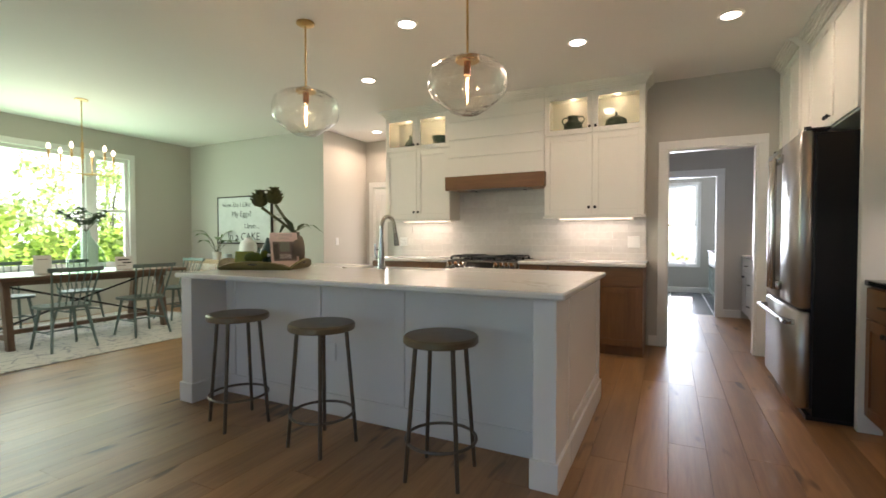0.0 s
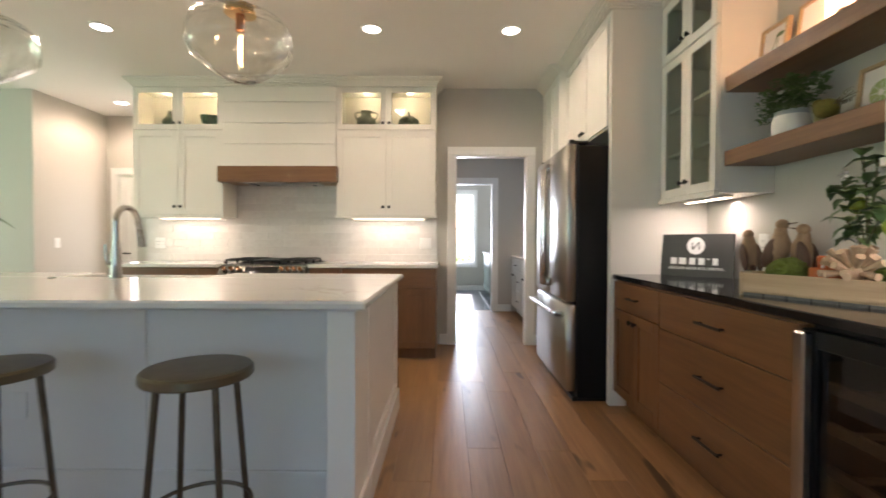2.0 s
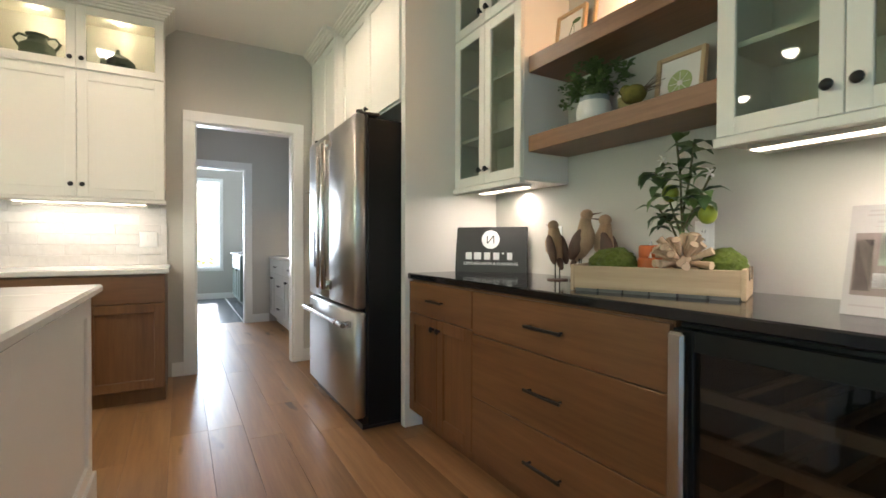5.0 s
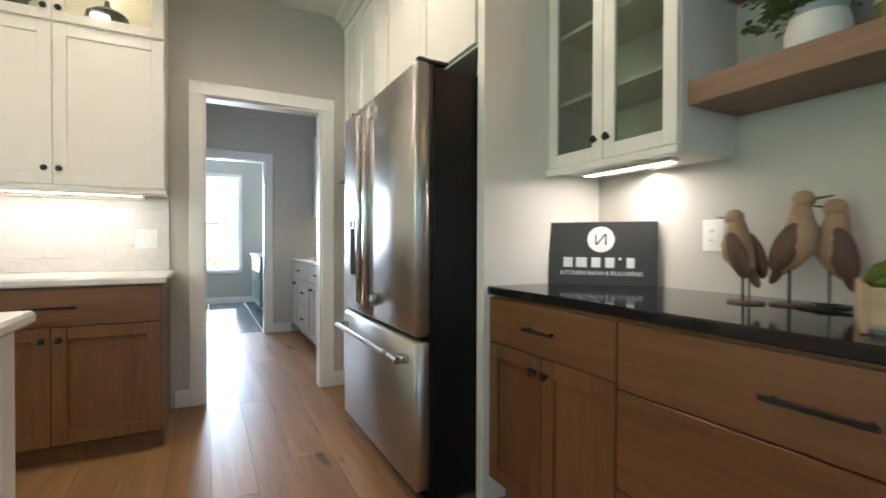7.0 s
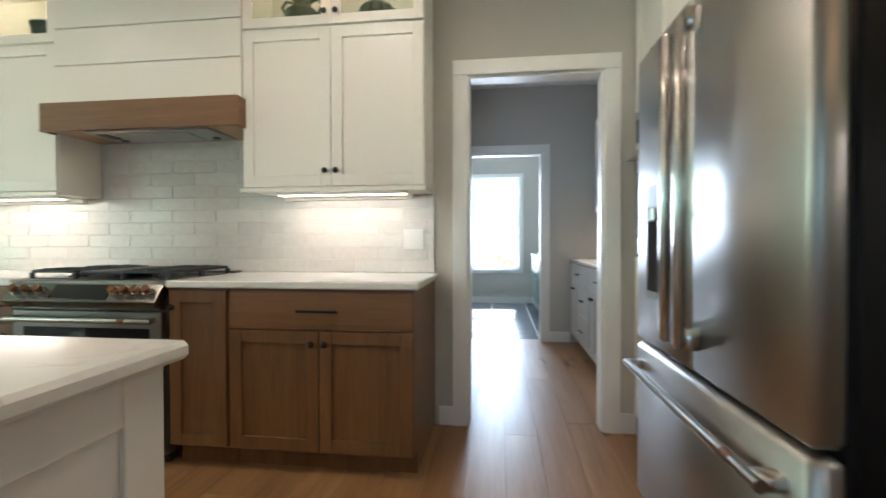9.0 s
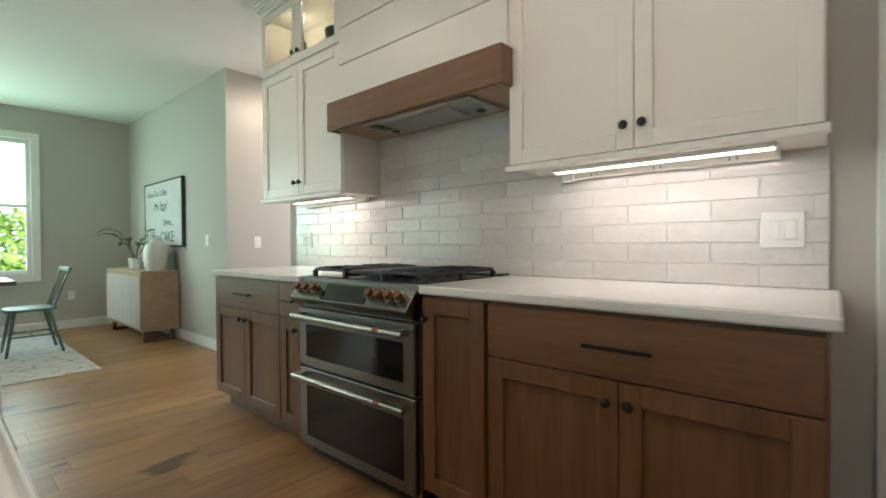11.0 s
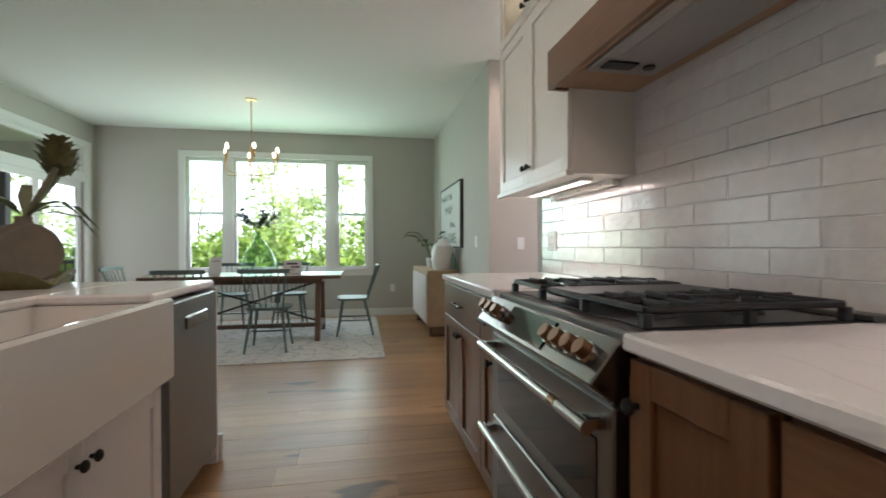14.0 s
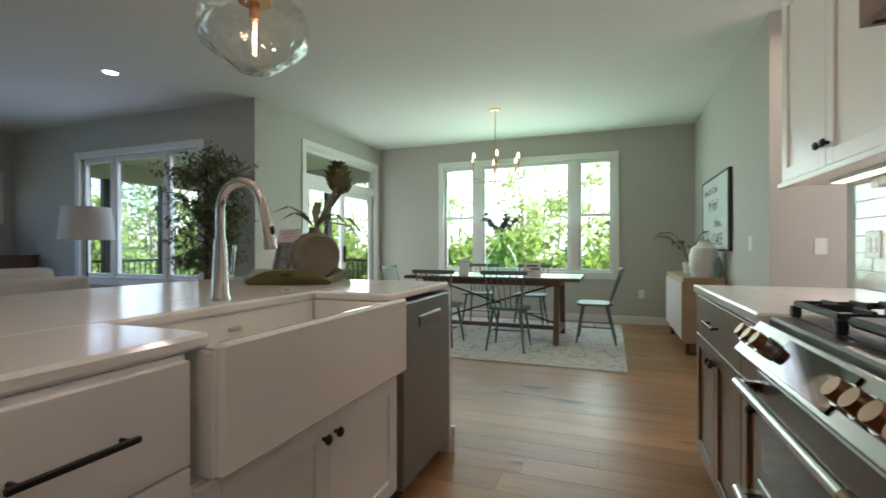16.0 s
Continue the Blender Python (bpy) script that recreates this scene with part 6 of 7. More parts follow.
def draw_lime(f, h):
    part(f, "painted_slice", Shape().rod((0, -0.001, 0.105), (0, 0.001, 0.105), 0.052, seg=32), LIME)
    part(f, "painted_core", Shape().rod((0, -0.0016, 0.105), (0, 0.001, 0.105), 0.012, seg=16), PAPER)
    for k in range(8):
        part(f, "painted_rib", Shape().rod((0.012 * math.cos(k * 0.785), -0.0014, 0.105 + 0.012 * math.sin(k * 0.785)), (0.045 * math.cos(k * 0.785), -0.0014, 0.105 + 0.045 * math.sin(k * 0.785)), 0.0012, seg=5), PAPER)


small_frame("light wood frame with a cherry print", (1.88, 2.775, z2), 0.20, 0.25, draw_cherry)
small_frame("light wood frame with an orange slice print", (1.90, 2.53, z2), 0.22, 0.27, draw_orange)
small_frame("light wood frame with a lime slice print", (1.90, 2.19, z1), 0.21, 0.23, draw_lime)
lp2 = thing("lantern_candle", "glowing amber candle lantern on the shelf", "lantern", (1.87, 2.34, z2))
part(lp2, "glass", Shape().lathe([(0.0, 0.0), (0.05, 0.0), (0.05, 0.20), (0.0, 0.202)], seg=24), glow("amber_glow", (1.0, 0.55, 0.28), 2.2))
part(lp2, "holder", Shape().lathe([(0.056, 0.0), (0.056, 0.02), (0.05, 0.02)], seg=24), COPPER)
small_light("lantern_glow", "POINT", (1.76, 2.34, z2 + 0.14), (1.8, 2.34, 0), 1.5, (1.0, 0.6, 0.3), 0.05)
pl = thing("shelf_pot", "small white pot with a leafy succulent and red berries", "plant", (1.85, 2.17, z2))
part(pl, "pot", Shape().lathe([(0.0, 0.0), (0.038, 0.0), (0.046, 0.07), (0.040, 0.07), (0.0, 0.06)], seg=24), POT_WHITE)
for k in range(12):
    part(pl, "leaf", Shape().leaf((0, 0, 0.06), (math.cos(k * 2.4), math.sin(k * 2.4), 0.6 + 0.06 * k), 0.08, 0.03, 0.3), LEAF)
piece("red_pot", Shape().lathe([(0.0, 0.0), (0.03, 0.0), (0.036, 0.06), (0.0, 0.06)], seg=20), plain("terracotta_red", (0.45, 0.12, 0.05), 0.5), "small terracotta red pot on the shelf", "pot", at=(1.82, 2.245, z2))

# ---- lit display cabinets ----
zc = 2.378
v = thing("bottle_vase", "small sage stoneware bottle vase", "vase", (-2.87, 5.26, zc))
part(v, "body", Shape().lathe([(0.0, 0.0), (0.06, 0.0), (0.075, 0.04), (0.065, 0.09), (0.025, 0.13), (0.018, 0.17), (0.022, 0.185), (0.0, 0.18)], seg=28), GREEN_CLAY)
v = thing("footed_bowl", "dark green footed bowl", "bowl", (-2.42, 5.25, zc))
part(v, "body", Shape().lathe([(0.0, 0.0), (0.045, 0.0), (0.04, 0.02), (0.085, 0.06), (0.10, 0.125), (0.094, 0.125), (0.07, 0.06), (0.0, 0.03)], seg=32), plain("deep_green_glaze", (0.02, 0.065, 0.05), 0.3, vary=0.2))
v = thing("two_handled_jug", "sage stoneware jug with two handles", "jug", (-0.72, 5.25, zc))
part(v, "body", Shape().lathe([(0.0, 0.0), (0.07, 0.0), (0.10, 0.05), (0.095, 0.10), (0.055, 0.135), (0.05, 0.165), (0.065, 0.18), (0.055, 0.18), (0.0, 0.15)], seg=32), GREEN_CLAY)
for k in (-1, 1):
    part(v, "handle", Shape().tube([(k * 0.055, 0, 0.165), (k * 0.10, 0, 0.175), (k * 0.125, 0, 0.14), (k * 0.098, 0, 0.09)], 0.009, 8), GREEN_CLAY)
v = thing("ribbed_gourd_vase", "dark green ribbed gourd with a narrow neck", "vase", (-0.26, 5.25, zc))
part(v, "body", Shape().lathe([(0.0, 0.0), (0.07, 0.004), (0.108, 0.045), (0.10, 0.09), (0.055, 0.122), (0.016, 0.135), (0.012, 0.175), (0.0, 0.178)], seg=60, flute=0.05, flutes=12), GREEN_CLAY)

# ---- dining room ----
def rug_material():
    m, nt, b = nodes_of("patterned_rug")
    v = coords(nt, (1, 1, 1))
    vo = nt.nodes.new("ShaderNodeTexVoronoi")
    vo.inputs["Scale"].default_value = 5.5
    vo.feature = "DISTANCE_TO_EDGE"
    nt.links.new(v, vo.inputs["Vector"])
    n1 = noise_of(nt, v, 9.0, 4, 0.6, 1.2)
    n2 = noise_of(nt, v, 220.0, 3)
    motif = ramp(nt, vo.outputs["Distance"], [(0.02, (0.30, 0.30, 0.32)), (0.07, (0.60, 0.57, 0.53))])
    worn = mix(nt, ramp(nt, n1, [(0.42, (0, 0, 0)), (0.56, (1, 1, 1))]), (0.62, 0.59, 0.55), motif)
    nt.links.new(mix(nt, 0.12, worn, ramp(nt, n2, [(0.3, (0.35, 0.34, 0.33)), (0.7, (0.7, 0.68, 0.64))])), b.inputs["Base Color"])
    b.inputs["Roughness"].default_value = 0.95
    bump(nt, b, n2, 0.5, 0.006)
    return m


piece("area_rug", Shape().box((-7.52, 1.05, 0.0), (-4.88, 4.45, 0.010), 0.004), rug_material(), "cream rug with a worn grey lattice pattern", "rug")

tb = thing("dining_table", "walnut trestle dining table with black cross braces", "table", (-6.2, 2.92, 0.01))
part(tb, "top", Shape().box((-0.47, -1.07, 0.725), (0.47, 1.07, 0.765), 0.006), TABLE_WOOD)
part(tb, "apron", Shape().box((-0.36, -0.85, 0.665), (-0.335, 0.85, 0.725), 0.002).box((0.335, -0.85, 0.665), (0.36, 0.85, 0.725), 0.002), TABLE_WOOD)
for y in (-0.80, 0.80):
    for x in (-1, 1):
        sg_ = 1 if y > 0 else -1
        ang = Matrix.Rotation(radians(-x * 9), 4, "Y")
        part(tb, "leg", Shape(Matrix.Translation((x * 0.33, y, 0.36)) @ ang).box((-0.045, -0.03, -0.37), (0.045, 0.03, 0.37), 0.004), LEG_WOOD)
    part(tb, "foot_rail", Shape().box((-0.38, y - 0.028, 0.10), (0.38, y + 0.028, 0.16), 0.003), LEG_WOOD)
    part(tb, "head_rail", Shape().box((-0.30, y - 0.028, 0.655), (0.30, y + 0.028, 0.72), 0.003), LEG_WOOD)
part(tb, "stretcher", Shape().box((-0.03, -0.77, 0.105), (0.03, 0.77, 0.155), 0.003), LEG_WOOD)
for k in (-1, 1):
    part(tb, "cross_brace", Shape().tube([(0, -0.78 * k, 0.17), (0.0, 0.0, 0.42), (0, 0.78 * k, 0.665)], 0.012, 8), BLACK_METAL, "black iron brace")


def chair():
    c = thing("dining_chair", "sage green painted spindle back dining chair", "chair", (0, 0, 0), group="chairs round the table")
    s = Shape()
    seat = []
    for z in (0.435, 0.462):
        ring = []
        for k in range(24):
            a = math.tau * k / 24
            x, y = math.cos(a), math.sin(a)
            sx = 0.225 * (abs(x) ** 0.55) * (1 if x > 0 else -1) * (1 + 0.08 * y)
            sy = 0.205 * (abs(y) ** 0.55) * (1 if y > 0 else -1)
            ring.append(s.bm.verts.new((sx, sy, z - (0.0 if z < 0.45 else 0.0))))
        seat.append(ring)
    for k in range(24):
        s.bm.faces.new((seat[0][k], seat[0][(k + 1) % 24], seat[1][(k + 1) % 24], seat[1][k]))
    s.bm.faces.new(seat[0][::-1])
    s.bm.faces.new(seat[1])
    part(c, "seat", s, TEAL)
    for x in (-1, 1):
        for y in (-1, 1):
            part(c, "leg", Shape().rod((x * 0.15, y * 0.13, 0.44), (x * 0.205, y * (0.20 if y > 0 else 0.235), 0.0), 0.018, 0.012, 10), TEAL)
        part(c, "side_stretcher", Shape().rod((x * 0.183, 0.168, 0.19), (x * 0.183, -0.185, 0.19), 0.009, seg=8), TEAL)
    part(c, "cross_stretcher", Shape().rod((-0.183, 0.0, 0.19), (0.183, 0.0, 0.19), 0.009, seg=8), TEAL)
    n = 7
    for k in range(n):
        u = -1 + 2 * k / (n - 1)
        part(c, "spindle", Shape().rod((u * 0.165, -0.165 - 0.012 * (1 - u * u), 0.458), (u * 0.215, -0.285 - 0.035 * (1 - u * u), 0.845), 0.0068 if abs(u) < 1 else 0.011, 0.0055 if abs(u) < 1 else 0.009, 8), TEAL)
    pts = [(u * 0.245, -0.283 - 0.037 * (1 - u * u), 0.845) for u in (-1, -0.75, -0.5, -0.25, 0, 0.25, 0.5, 0.75, 1)]
    s = Shape()
    for a, b in zip(pts, pts[1:]):
        d = Vector(b) - Vector(a)
        ang = math.atan2(d.y, d.x)
        m = (Vector(a) + Vector(b)) / 2
        s.box((m.x - d.length / 2 - 0.004, m.y - 0.011, m.z - 0.022), (m.x + d.length / 2 + 0.004, m.y + 0.011, m.z + 0.022), 0.003, Matrix.Rotation(ang, 4, "Z"))
    part(c, "crest_rail", s, TEAL)
    return c


ch1 = chair()
spots = [(-5.50, 2.45, 90), (-5.50, 3.25, 90), (-6.92, 2.50, -90), (-6.92, 3.25, -90), (-6.2, 4.13, 180), (-6.2, 1.68, 0)]
ch1.matrix_basis = pose(spots[0][0], spots[0][1], 0.01, 0, 0, spots[0][2])
for x, y, a in spots[1:]:
    copy_thing(ch1, pose(x, y, 0.01, 0, 0, a))

dj = thing("demijohn_vase", "large pale green glass bottle with leafy stems", "vase", (-6.2, 3.0, 0.775))
g = part(dj, "bottle", Shape().lathe([(0.0, 0.004), (0.16, 0.0), (0.195, 0.04), (0.195, 0.15), (0.16, 0.26), (0.09, 0.36), (0.045, 0.43), (0.036, 0.50), (0.046, 0.505)], seg=40), GREEN_GLASS)
g.visible_shadow = False
rng = random.Random(21)
for k in range(5):
    a = k * 1.3 + 0.4
    top = (0.12 * math.cos(a) * (1 + k * 0.15), 0.27 * math.sin(a), 0.72 + 0.035 * (k % 3))
    part(dj, "stem", Shape().tube([(0, 0, 0.08), (0.005, 0, 0.48), (top[0] * 0.4, top[1] * 0.4, 0.62), top], 0.004, 6), STEM)
    s = Shape()
    for j in range(30):
        f = rng.random()
        q = Vector((top[0] * 0.25, top[1] * 0.25, 0.57)).lerp(Vector(top), f)
        an = rng.uniform(0, math.tau)
        s.leaf(q, (math.cos(an), math.sin(an), rng.uniform(-0.2, 0.7)), rng.uniform(0.07, 0.10), 0.058, 0.2)
    part(dj, "leaf_cluster", s, LEAF_DARK)
info_card("table_card", "white printed card standing on the table", (-6.12, 3.40, 0.775), 90, 0.21, 0.165, 10, PAPER, [(-0.35, 0.3, 0.68, 0.80, INK), (-0.1, 0.42, 0.45, 0.55, INK), (-0.40, 0.1, 0.25, 0.33, GREY_INK)])
info_card("table_card", "white printed card standing on the table", (-6.1, 2.52, 0.775), 70, 0.16, 0.21, 12, PAPER, [(-0.3, 0.3, 0.75, 0.8, GREY_INK)])

sb = thing("sideboard", "light oak sideboard with ribbed doors on short legs", "sideboard", (-6.48, 5.20, 0))
part(sb, "carcass", Shape().box((-0.71, -0.19, 0.13), (0.71, 0.185, 0.785), 0.003), LIGHT_OAK)
part(sb, "top", Shape().box((-0.72, -0.20, 0.785), (0.72, 0.185, 0.81), 0.003), LIGHT_OAK)
for k in range(4):
    x0 = -0.69 + k * 0.346
    d = part(sb, "door", Shape().box((x0, -0.203, 0.15), (x0 + 0.342, -0.19, 0.77), 0.002), LIGHT_OAK)
    s = Shape()
    for j in range(11):
        s.rod((x0 + 0.022 + j * 0.030, -0.204, 0.17), (x0 + 0.022 + j * 0.030, -0.204, 0.75), 0.007, seg=6)
    part(d, "ribbed_panel", s, PAPER)
for x in (-0.62, 0.62):
    part(sb, "leg_frame", Shape().box((x - 0.02, -0.16, 0.0), (x + 0.02, -0.12, 0.13), 0.002).box((x - 0.02, 0.12, 0.0), (x + 0.02, 0.16, 0.13), 0.002).box((x - 0.02, -0.16, 0.0), (x + 0.02, 0.16, 0.03), 0.002), LEG_WOOD)
v = thing("white_vase", "large white textured ceramic vase", "vase", (-5.98, 5.23, 0.81))
part(v, "body", Shape().lathe([(0.0, 0.0), (0.115, 0.0), (0.138, 0.05), (0.14, 0.22), (0.12, 0.30), (0.065, 0.345), (0.055, 0.37), (0.062, 0.38), (0.05, 0.38), (0.045, 0.35), (0.0, 0.34)], seg=40), POT_WHITE)
piece("teal_bottle", Shape().lathe([(0.0, 0.0), (0.035, 0.0), (0.038, 0.14), (0.02, 0.18), (0.02, 0.21), (0.0, 0.21)], seg=22), plain("teal_ceramic", (0.16, 0.25, 0.23), 0.35), "slim pale teal ceramic bottle", "bottle", at=(-5.86, 5.34, 0.81))
pp = thing("potted_plant", "broad-leaved green plant in a white pot", "plant", (-6.72, 5.2, 0.81))
part(pp, "pot", Shape().lathe([(0.0, 0.0), (0.06, 0.0), (0.075, 0.13), (0.068, 0.13), (0.06, 0.11), (0.0, 0.11)], seg=28), POT_WHITE)
for k in range(9):
    a = k * 2.4
    r, h = 0.19 + 0.04 * (k % 3), 0.24 + 0.055 * (k % 4)
    part(pp, "stalk", Shape().tube([(0, 0, 0.10), (r * 0.3 * math.cos(a), r * 0.3 * math.sin(a), h * 0.8), (r * math.cos(a) * 0.7, r * math.sin(a) * 0.7, h + 0.05)], 0.004, 6), STEM)
    part(pp, "leaf", Shape().leaf((r * 0.6 * math.cos(a), r * 0.6 * math.sin(a), h + 0.04), (math.cos(a), math.sin(a), 0.25), 0.27, 0.12, 0.25), LEAF)
pp = thing("small_planter", "short grey and white pot on the sideboard", "pot", (-6.45, 5.2, 0.81))
part(pp, "pot", Shape().lathe([(0.0, 0.0), (0.06, 0.0), (0.07, 0.10), (0.0, 0.10)], seg=26), plain("grey_white_pot", (0.45, 0.46, 0.45), 0.5, vary=0.2, grain=20))

pc = thing("wall_picture", "weathered white wooden sign with black lettering", "sign", (-6.26, NY, 1.10))
part(pc, "board", Shape().box((-0.64, -0.035, 0.0), (0.64, 0.0, 0.78), 0.002), plain("worn_white_board", (0.58, 0.60, 0.58), 0.7, vary=0.15, grain=12, relief=0.1))
s = Shape()
for a, b in (((-0.66, -0.04, -0.02), (-0.64, 0.0, 0.80)), ((0.64, -0.04, -0.02), (0.66, 0.0, 0.80)), ((-0.64, -0.04, 0.78), (0.64, 0.0, 0.80)), ((-0.64, -0.04, -0.02), (0.64, 0.0, 0.0))):
    s.box(a, b, 0.002)
part(pc, "frame", s, plain("charred_frame", (0.045, 0.04, 0.035), 0.7, vary=0.4, grain=20))
for text, size, x, z in (("How Do I Like", 0.115, -0.18, 0.65), ("My Eggs?", 0.135, -0.05, 0.49), ("Umm...", 0.125, 0.20, 0.28), ("In a CAKE", 0.185, 0.0, 0.10)):
    letter_part(pc, text, size, INK, pose(x, -0.036, z))

# ---- living room ----
so = thing("sofa", "cream linen sofa with loose back cushions", "sofa", (-2.55, -1.15, 0))
part(so, "base", Shape().box((-1.08, -0.45, 0.10), (1.08, 0.42, 0.42), 0.03, seg=2), FABRIC, angle=60)
part(so, "backrest", Shape().box((-1.08, 0.25, 0.40), (1.08, 0.45, 0.84), 0.04, seg=2), FABRIC, angle=60)
for x in (-1, 1):
    part(so, "arm", Shape().box((x * 1.08, -0.45, 0.10), (x * 0.90, 0.40, 0.62), 0.035, seg=2), FABRIC, angle=60)
    part(so, "seat_cushion", Shape().box((x * 0.01, -0.46, 0.42), (x * 0.89, 0.24, 0.56), 0.04, seg=2), FABRIC, angle=60)
    part(so, "back_cushion", Shape().box((x * 0.015, 0.06, 0.56), (x * 0.88, 0.26, 0.93), 0.06, seg=2), FABRIC, angle=60)
    for y in (-0.38, 0.38):
        part(so, "foot", Shape().rod((x * 1.0, y, 0), (x * 1.0, y, 0.10), 0.02, 0.028), LEG_WOOD)
fl = thing("floor_lamp", "floor lamp with a drum shade of pale linen", "lamp", (-4.05, -1.45, 0))
part(fl, "base", Shape().lathe([(0.0, 0.0), (0.15, 0.0), (0.15, 0.015), (0.02, 0.03), (0.0, 0.03)], seg=28), BLACK_METAL)
part(fl, "pole", Shape().rod((0, 0, 0.02), (0, 0, 1.30), 0.011), BLACK_METAL)
part(fl, "shade", Shape().lathe([(0.275, 1.22), (0.235, 1.60), (0.231, 1.60), (0.271, 1.22)], seg=40), SHADE)
bx = thing("media_cabinet", "dark wooden cabinet in the room corner", "cabinet", (-4.33, -3.82, 0))
part(bx, "carcass", Shape().box((-0.32, -0.33, 0.06), (0.42, 0.30, 1.0), 0.004), TABLE_WOOD)
part(bx, "top", Shape().box((-0.33, -0.34, 1.0), (0.44, 0.32, 1.03), 0.004), TABLE_WOOD)
part(bx, "plinth", Shape().box((-0.30, -0.30, 0.0), (0.40, 0.27, 0.06)), BLACK_PLASTIC)


def leafy_tree(name, label, at, height, trunk_r, crown_r, crown_z, n_limb, n_leaf, leaf, mat, seed, category="plant", spread=1.0, pot=False, stems=1):
    rng = random.Random(seed)
    t = thing(name, label, category, at)
    s = Shape()
    tips = []
    for st_ in range(stems):
        off = Vector((rng.uniform(-1, 1), rng.uniform(-1, 1), 0)) * (0.05 if stems > 1 else 0)
        pts = [off * 0.6, off + Vector((rng.uniform(-.03, .03) * height * .3, rng.uniform(-.03, .03) * height * .3, height * 0.35)), off * 1.5 + Vector((rng.uniform(-.05, .05), rng.uniform(-.05, .05), 0.09)) * height * 0.7 + Vector((0, 0, height * 0.6)), off * 2 + Vector((0, 0, height * 0.93))]
        s.tube(pts, trunk_r, 8, [trunk_r, trunk_r * 0.8, trunk_r * 0.5, trunk_r * 0.12])
        for k in range(n_limb):
            z = crown_z + (height * 0.95 - crown_z) * (k + rng.random() * 0.8) / n_limb
            a = k * 2.4 + rng.uniform(-0.5, 0.5)
            f = (z - crown_z) / (height - crown_z)
            r = crown_r * (0.45 + 1.1 * math.sin(math.pi * min(1, f * 0.8 + 0.14)) * 0.55) * rng.uniform(0.65, 1.1)
            p0 = Vector((off.x, off.y, z * 0.9))
            p1 = p0 + Vector((math.cos(a) * r, math.sin(a) * r, r * rng.uniform(0.1, 0.6)))
            mid = p0.lerp(p1, 0.5) + Vector((0, 0, r * 0.12))
            s.tube([p0, mid, p1], trunk_r * 0.3, 5, [trunk_r * 0.34, trunk_r * 0.2, trunk_r * 0.07])
            tips += [(p0, mid), (mid, p1), (mid, p1)]
    part(t, "trunk_and_limbs", s, BARK)
    if pot:
        part(t, "pot", Shape().lathe([(0.0, 0.0), (0.16, 0.0), (0.2, 0.30), (0.18, 0.30), (0.17, 0.26), (0.0, 0.26)], seg=28), plain("woven_basket", (0.26, 0.18, 0.10), 0.85, vary=0.3, grain=80, relief=0.5))
    s = Shape()
    for k in range(n_leaf):
        a, b = tips[rng.randrange(len(tips))]
        q = a.lerp(b, rng.random()) + Vector((rng.gauss(0, 1), rng.gauss(0, 1), rng.gauss(0, 0.8))) * crown_r * 0.13 * spread
        an = rng.uniform(0, math.tau)
        s.leaf(q, (math.cos(an), math.sin(an), rng.uniform(-0.8, 0.35)), leaf * rng.uniform(0.7, 1.3), leaf * 0.42 * rng.uniform(0.8, 1.2), 0.25)
    tagged(part(t, "foliage", s, mat), kind="stuff")
    return t


TREE_LEAF = plain("dusty_olive_leaf", (0.18, 0.205, 0.095), 0.6, vary=0.4, grain=20, relief=0.03)
leafy_tree("indoor_tree", "tall leafy artificial tree in a basket", (-4.10, 0.33, 0), 2.32, 0.022, 0.46, 0.95, 18, 4200, 0.066, TREE_LEAF, 5, "plant", 1.0, True, 3)

# ---- outside ----
def leaf_outdoor(name, low, mid, high):
    m, nt, b = nodes_of(name)
    nt.nodes.remove(b)
    gi = nt.nodes.new("ShaderNodeNewGeometry")
    col = ramp(nt, gi.outputs["Random Per Island"], [(0.0, low), (0.5, mid), (1.0, high)])
    d, t, mx = (nt.nodes.new("ShaderNode" + k) for k in ("BsdfDiffuse", "BsdfTranslucent", "MixShader"))
    nt.links.new(col, d.inputs[0])
    nt.links.new(mix(nt, 1.0, col, (1.0, 1.0, 0.55), "MULTIPLY"), t.inputs[0])
    mx.inputs[0].default_value = 0.6
    nt.links.new(d.outputs[0], mx.inputs[1])
    nt.links.new(t.outputs[0], mx.inputs[2])
    nt.links.new(mx.outputs[0], nt.nodes["Material Output"].inputs[0])
    return m


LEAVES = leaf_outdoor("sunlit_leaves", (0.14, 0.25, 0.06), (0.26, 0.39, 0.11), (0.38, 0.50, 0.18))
# far foliage: the haze and overexposure are mixed into these pale leaf colours
HAZED_LEAVES = leaf_outdoor("hazed_far_leaves", (0.36, 0.48, 0.24), (0.46, 0.58, 0.32), (0.55, 0.66, 0.40))
GREY_BARK = plain("grey_green_bark", (0.20, 0.19, 0.13), 0.9, vary=0.4, grain=40, relief=0.4)
GRASS = plain("meadow_grass", (0.09, 0.14, 0.035), 0.95, vary=0.35, grain=4, relief=0.4)
structure("ground", Shape().box((-400, -400, -1.35), (400, 400, -1.05)), GRASS, "green meadow ground reaching the horizon")


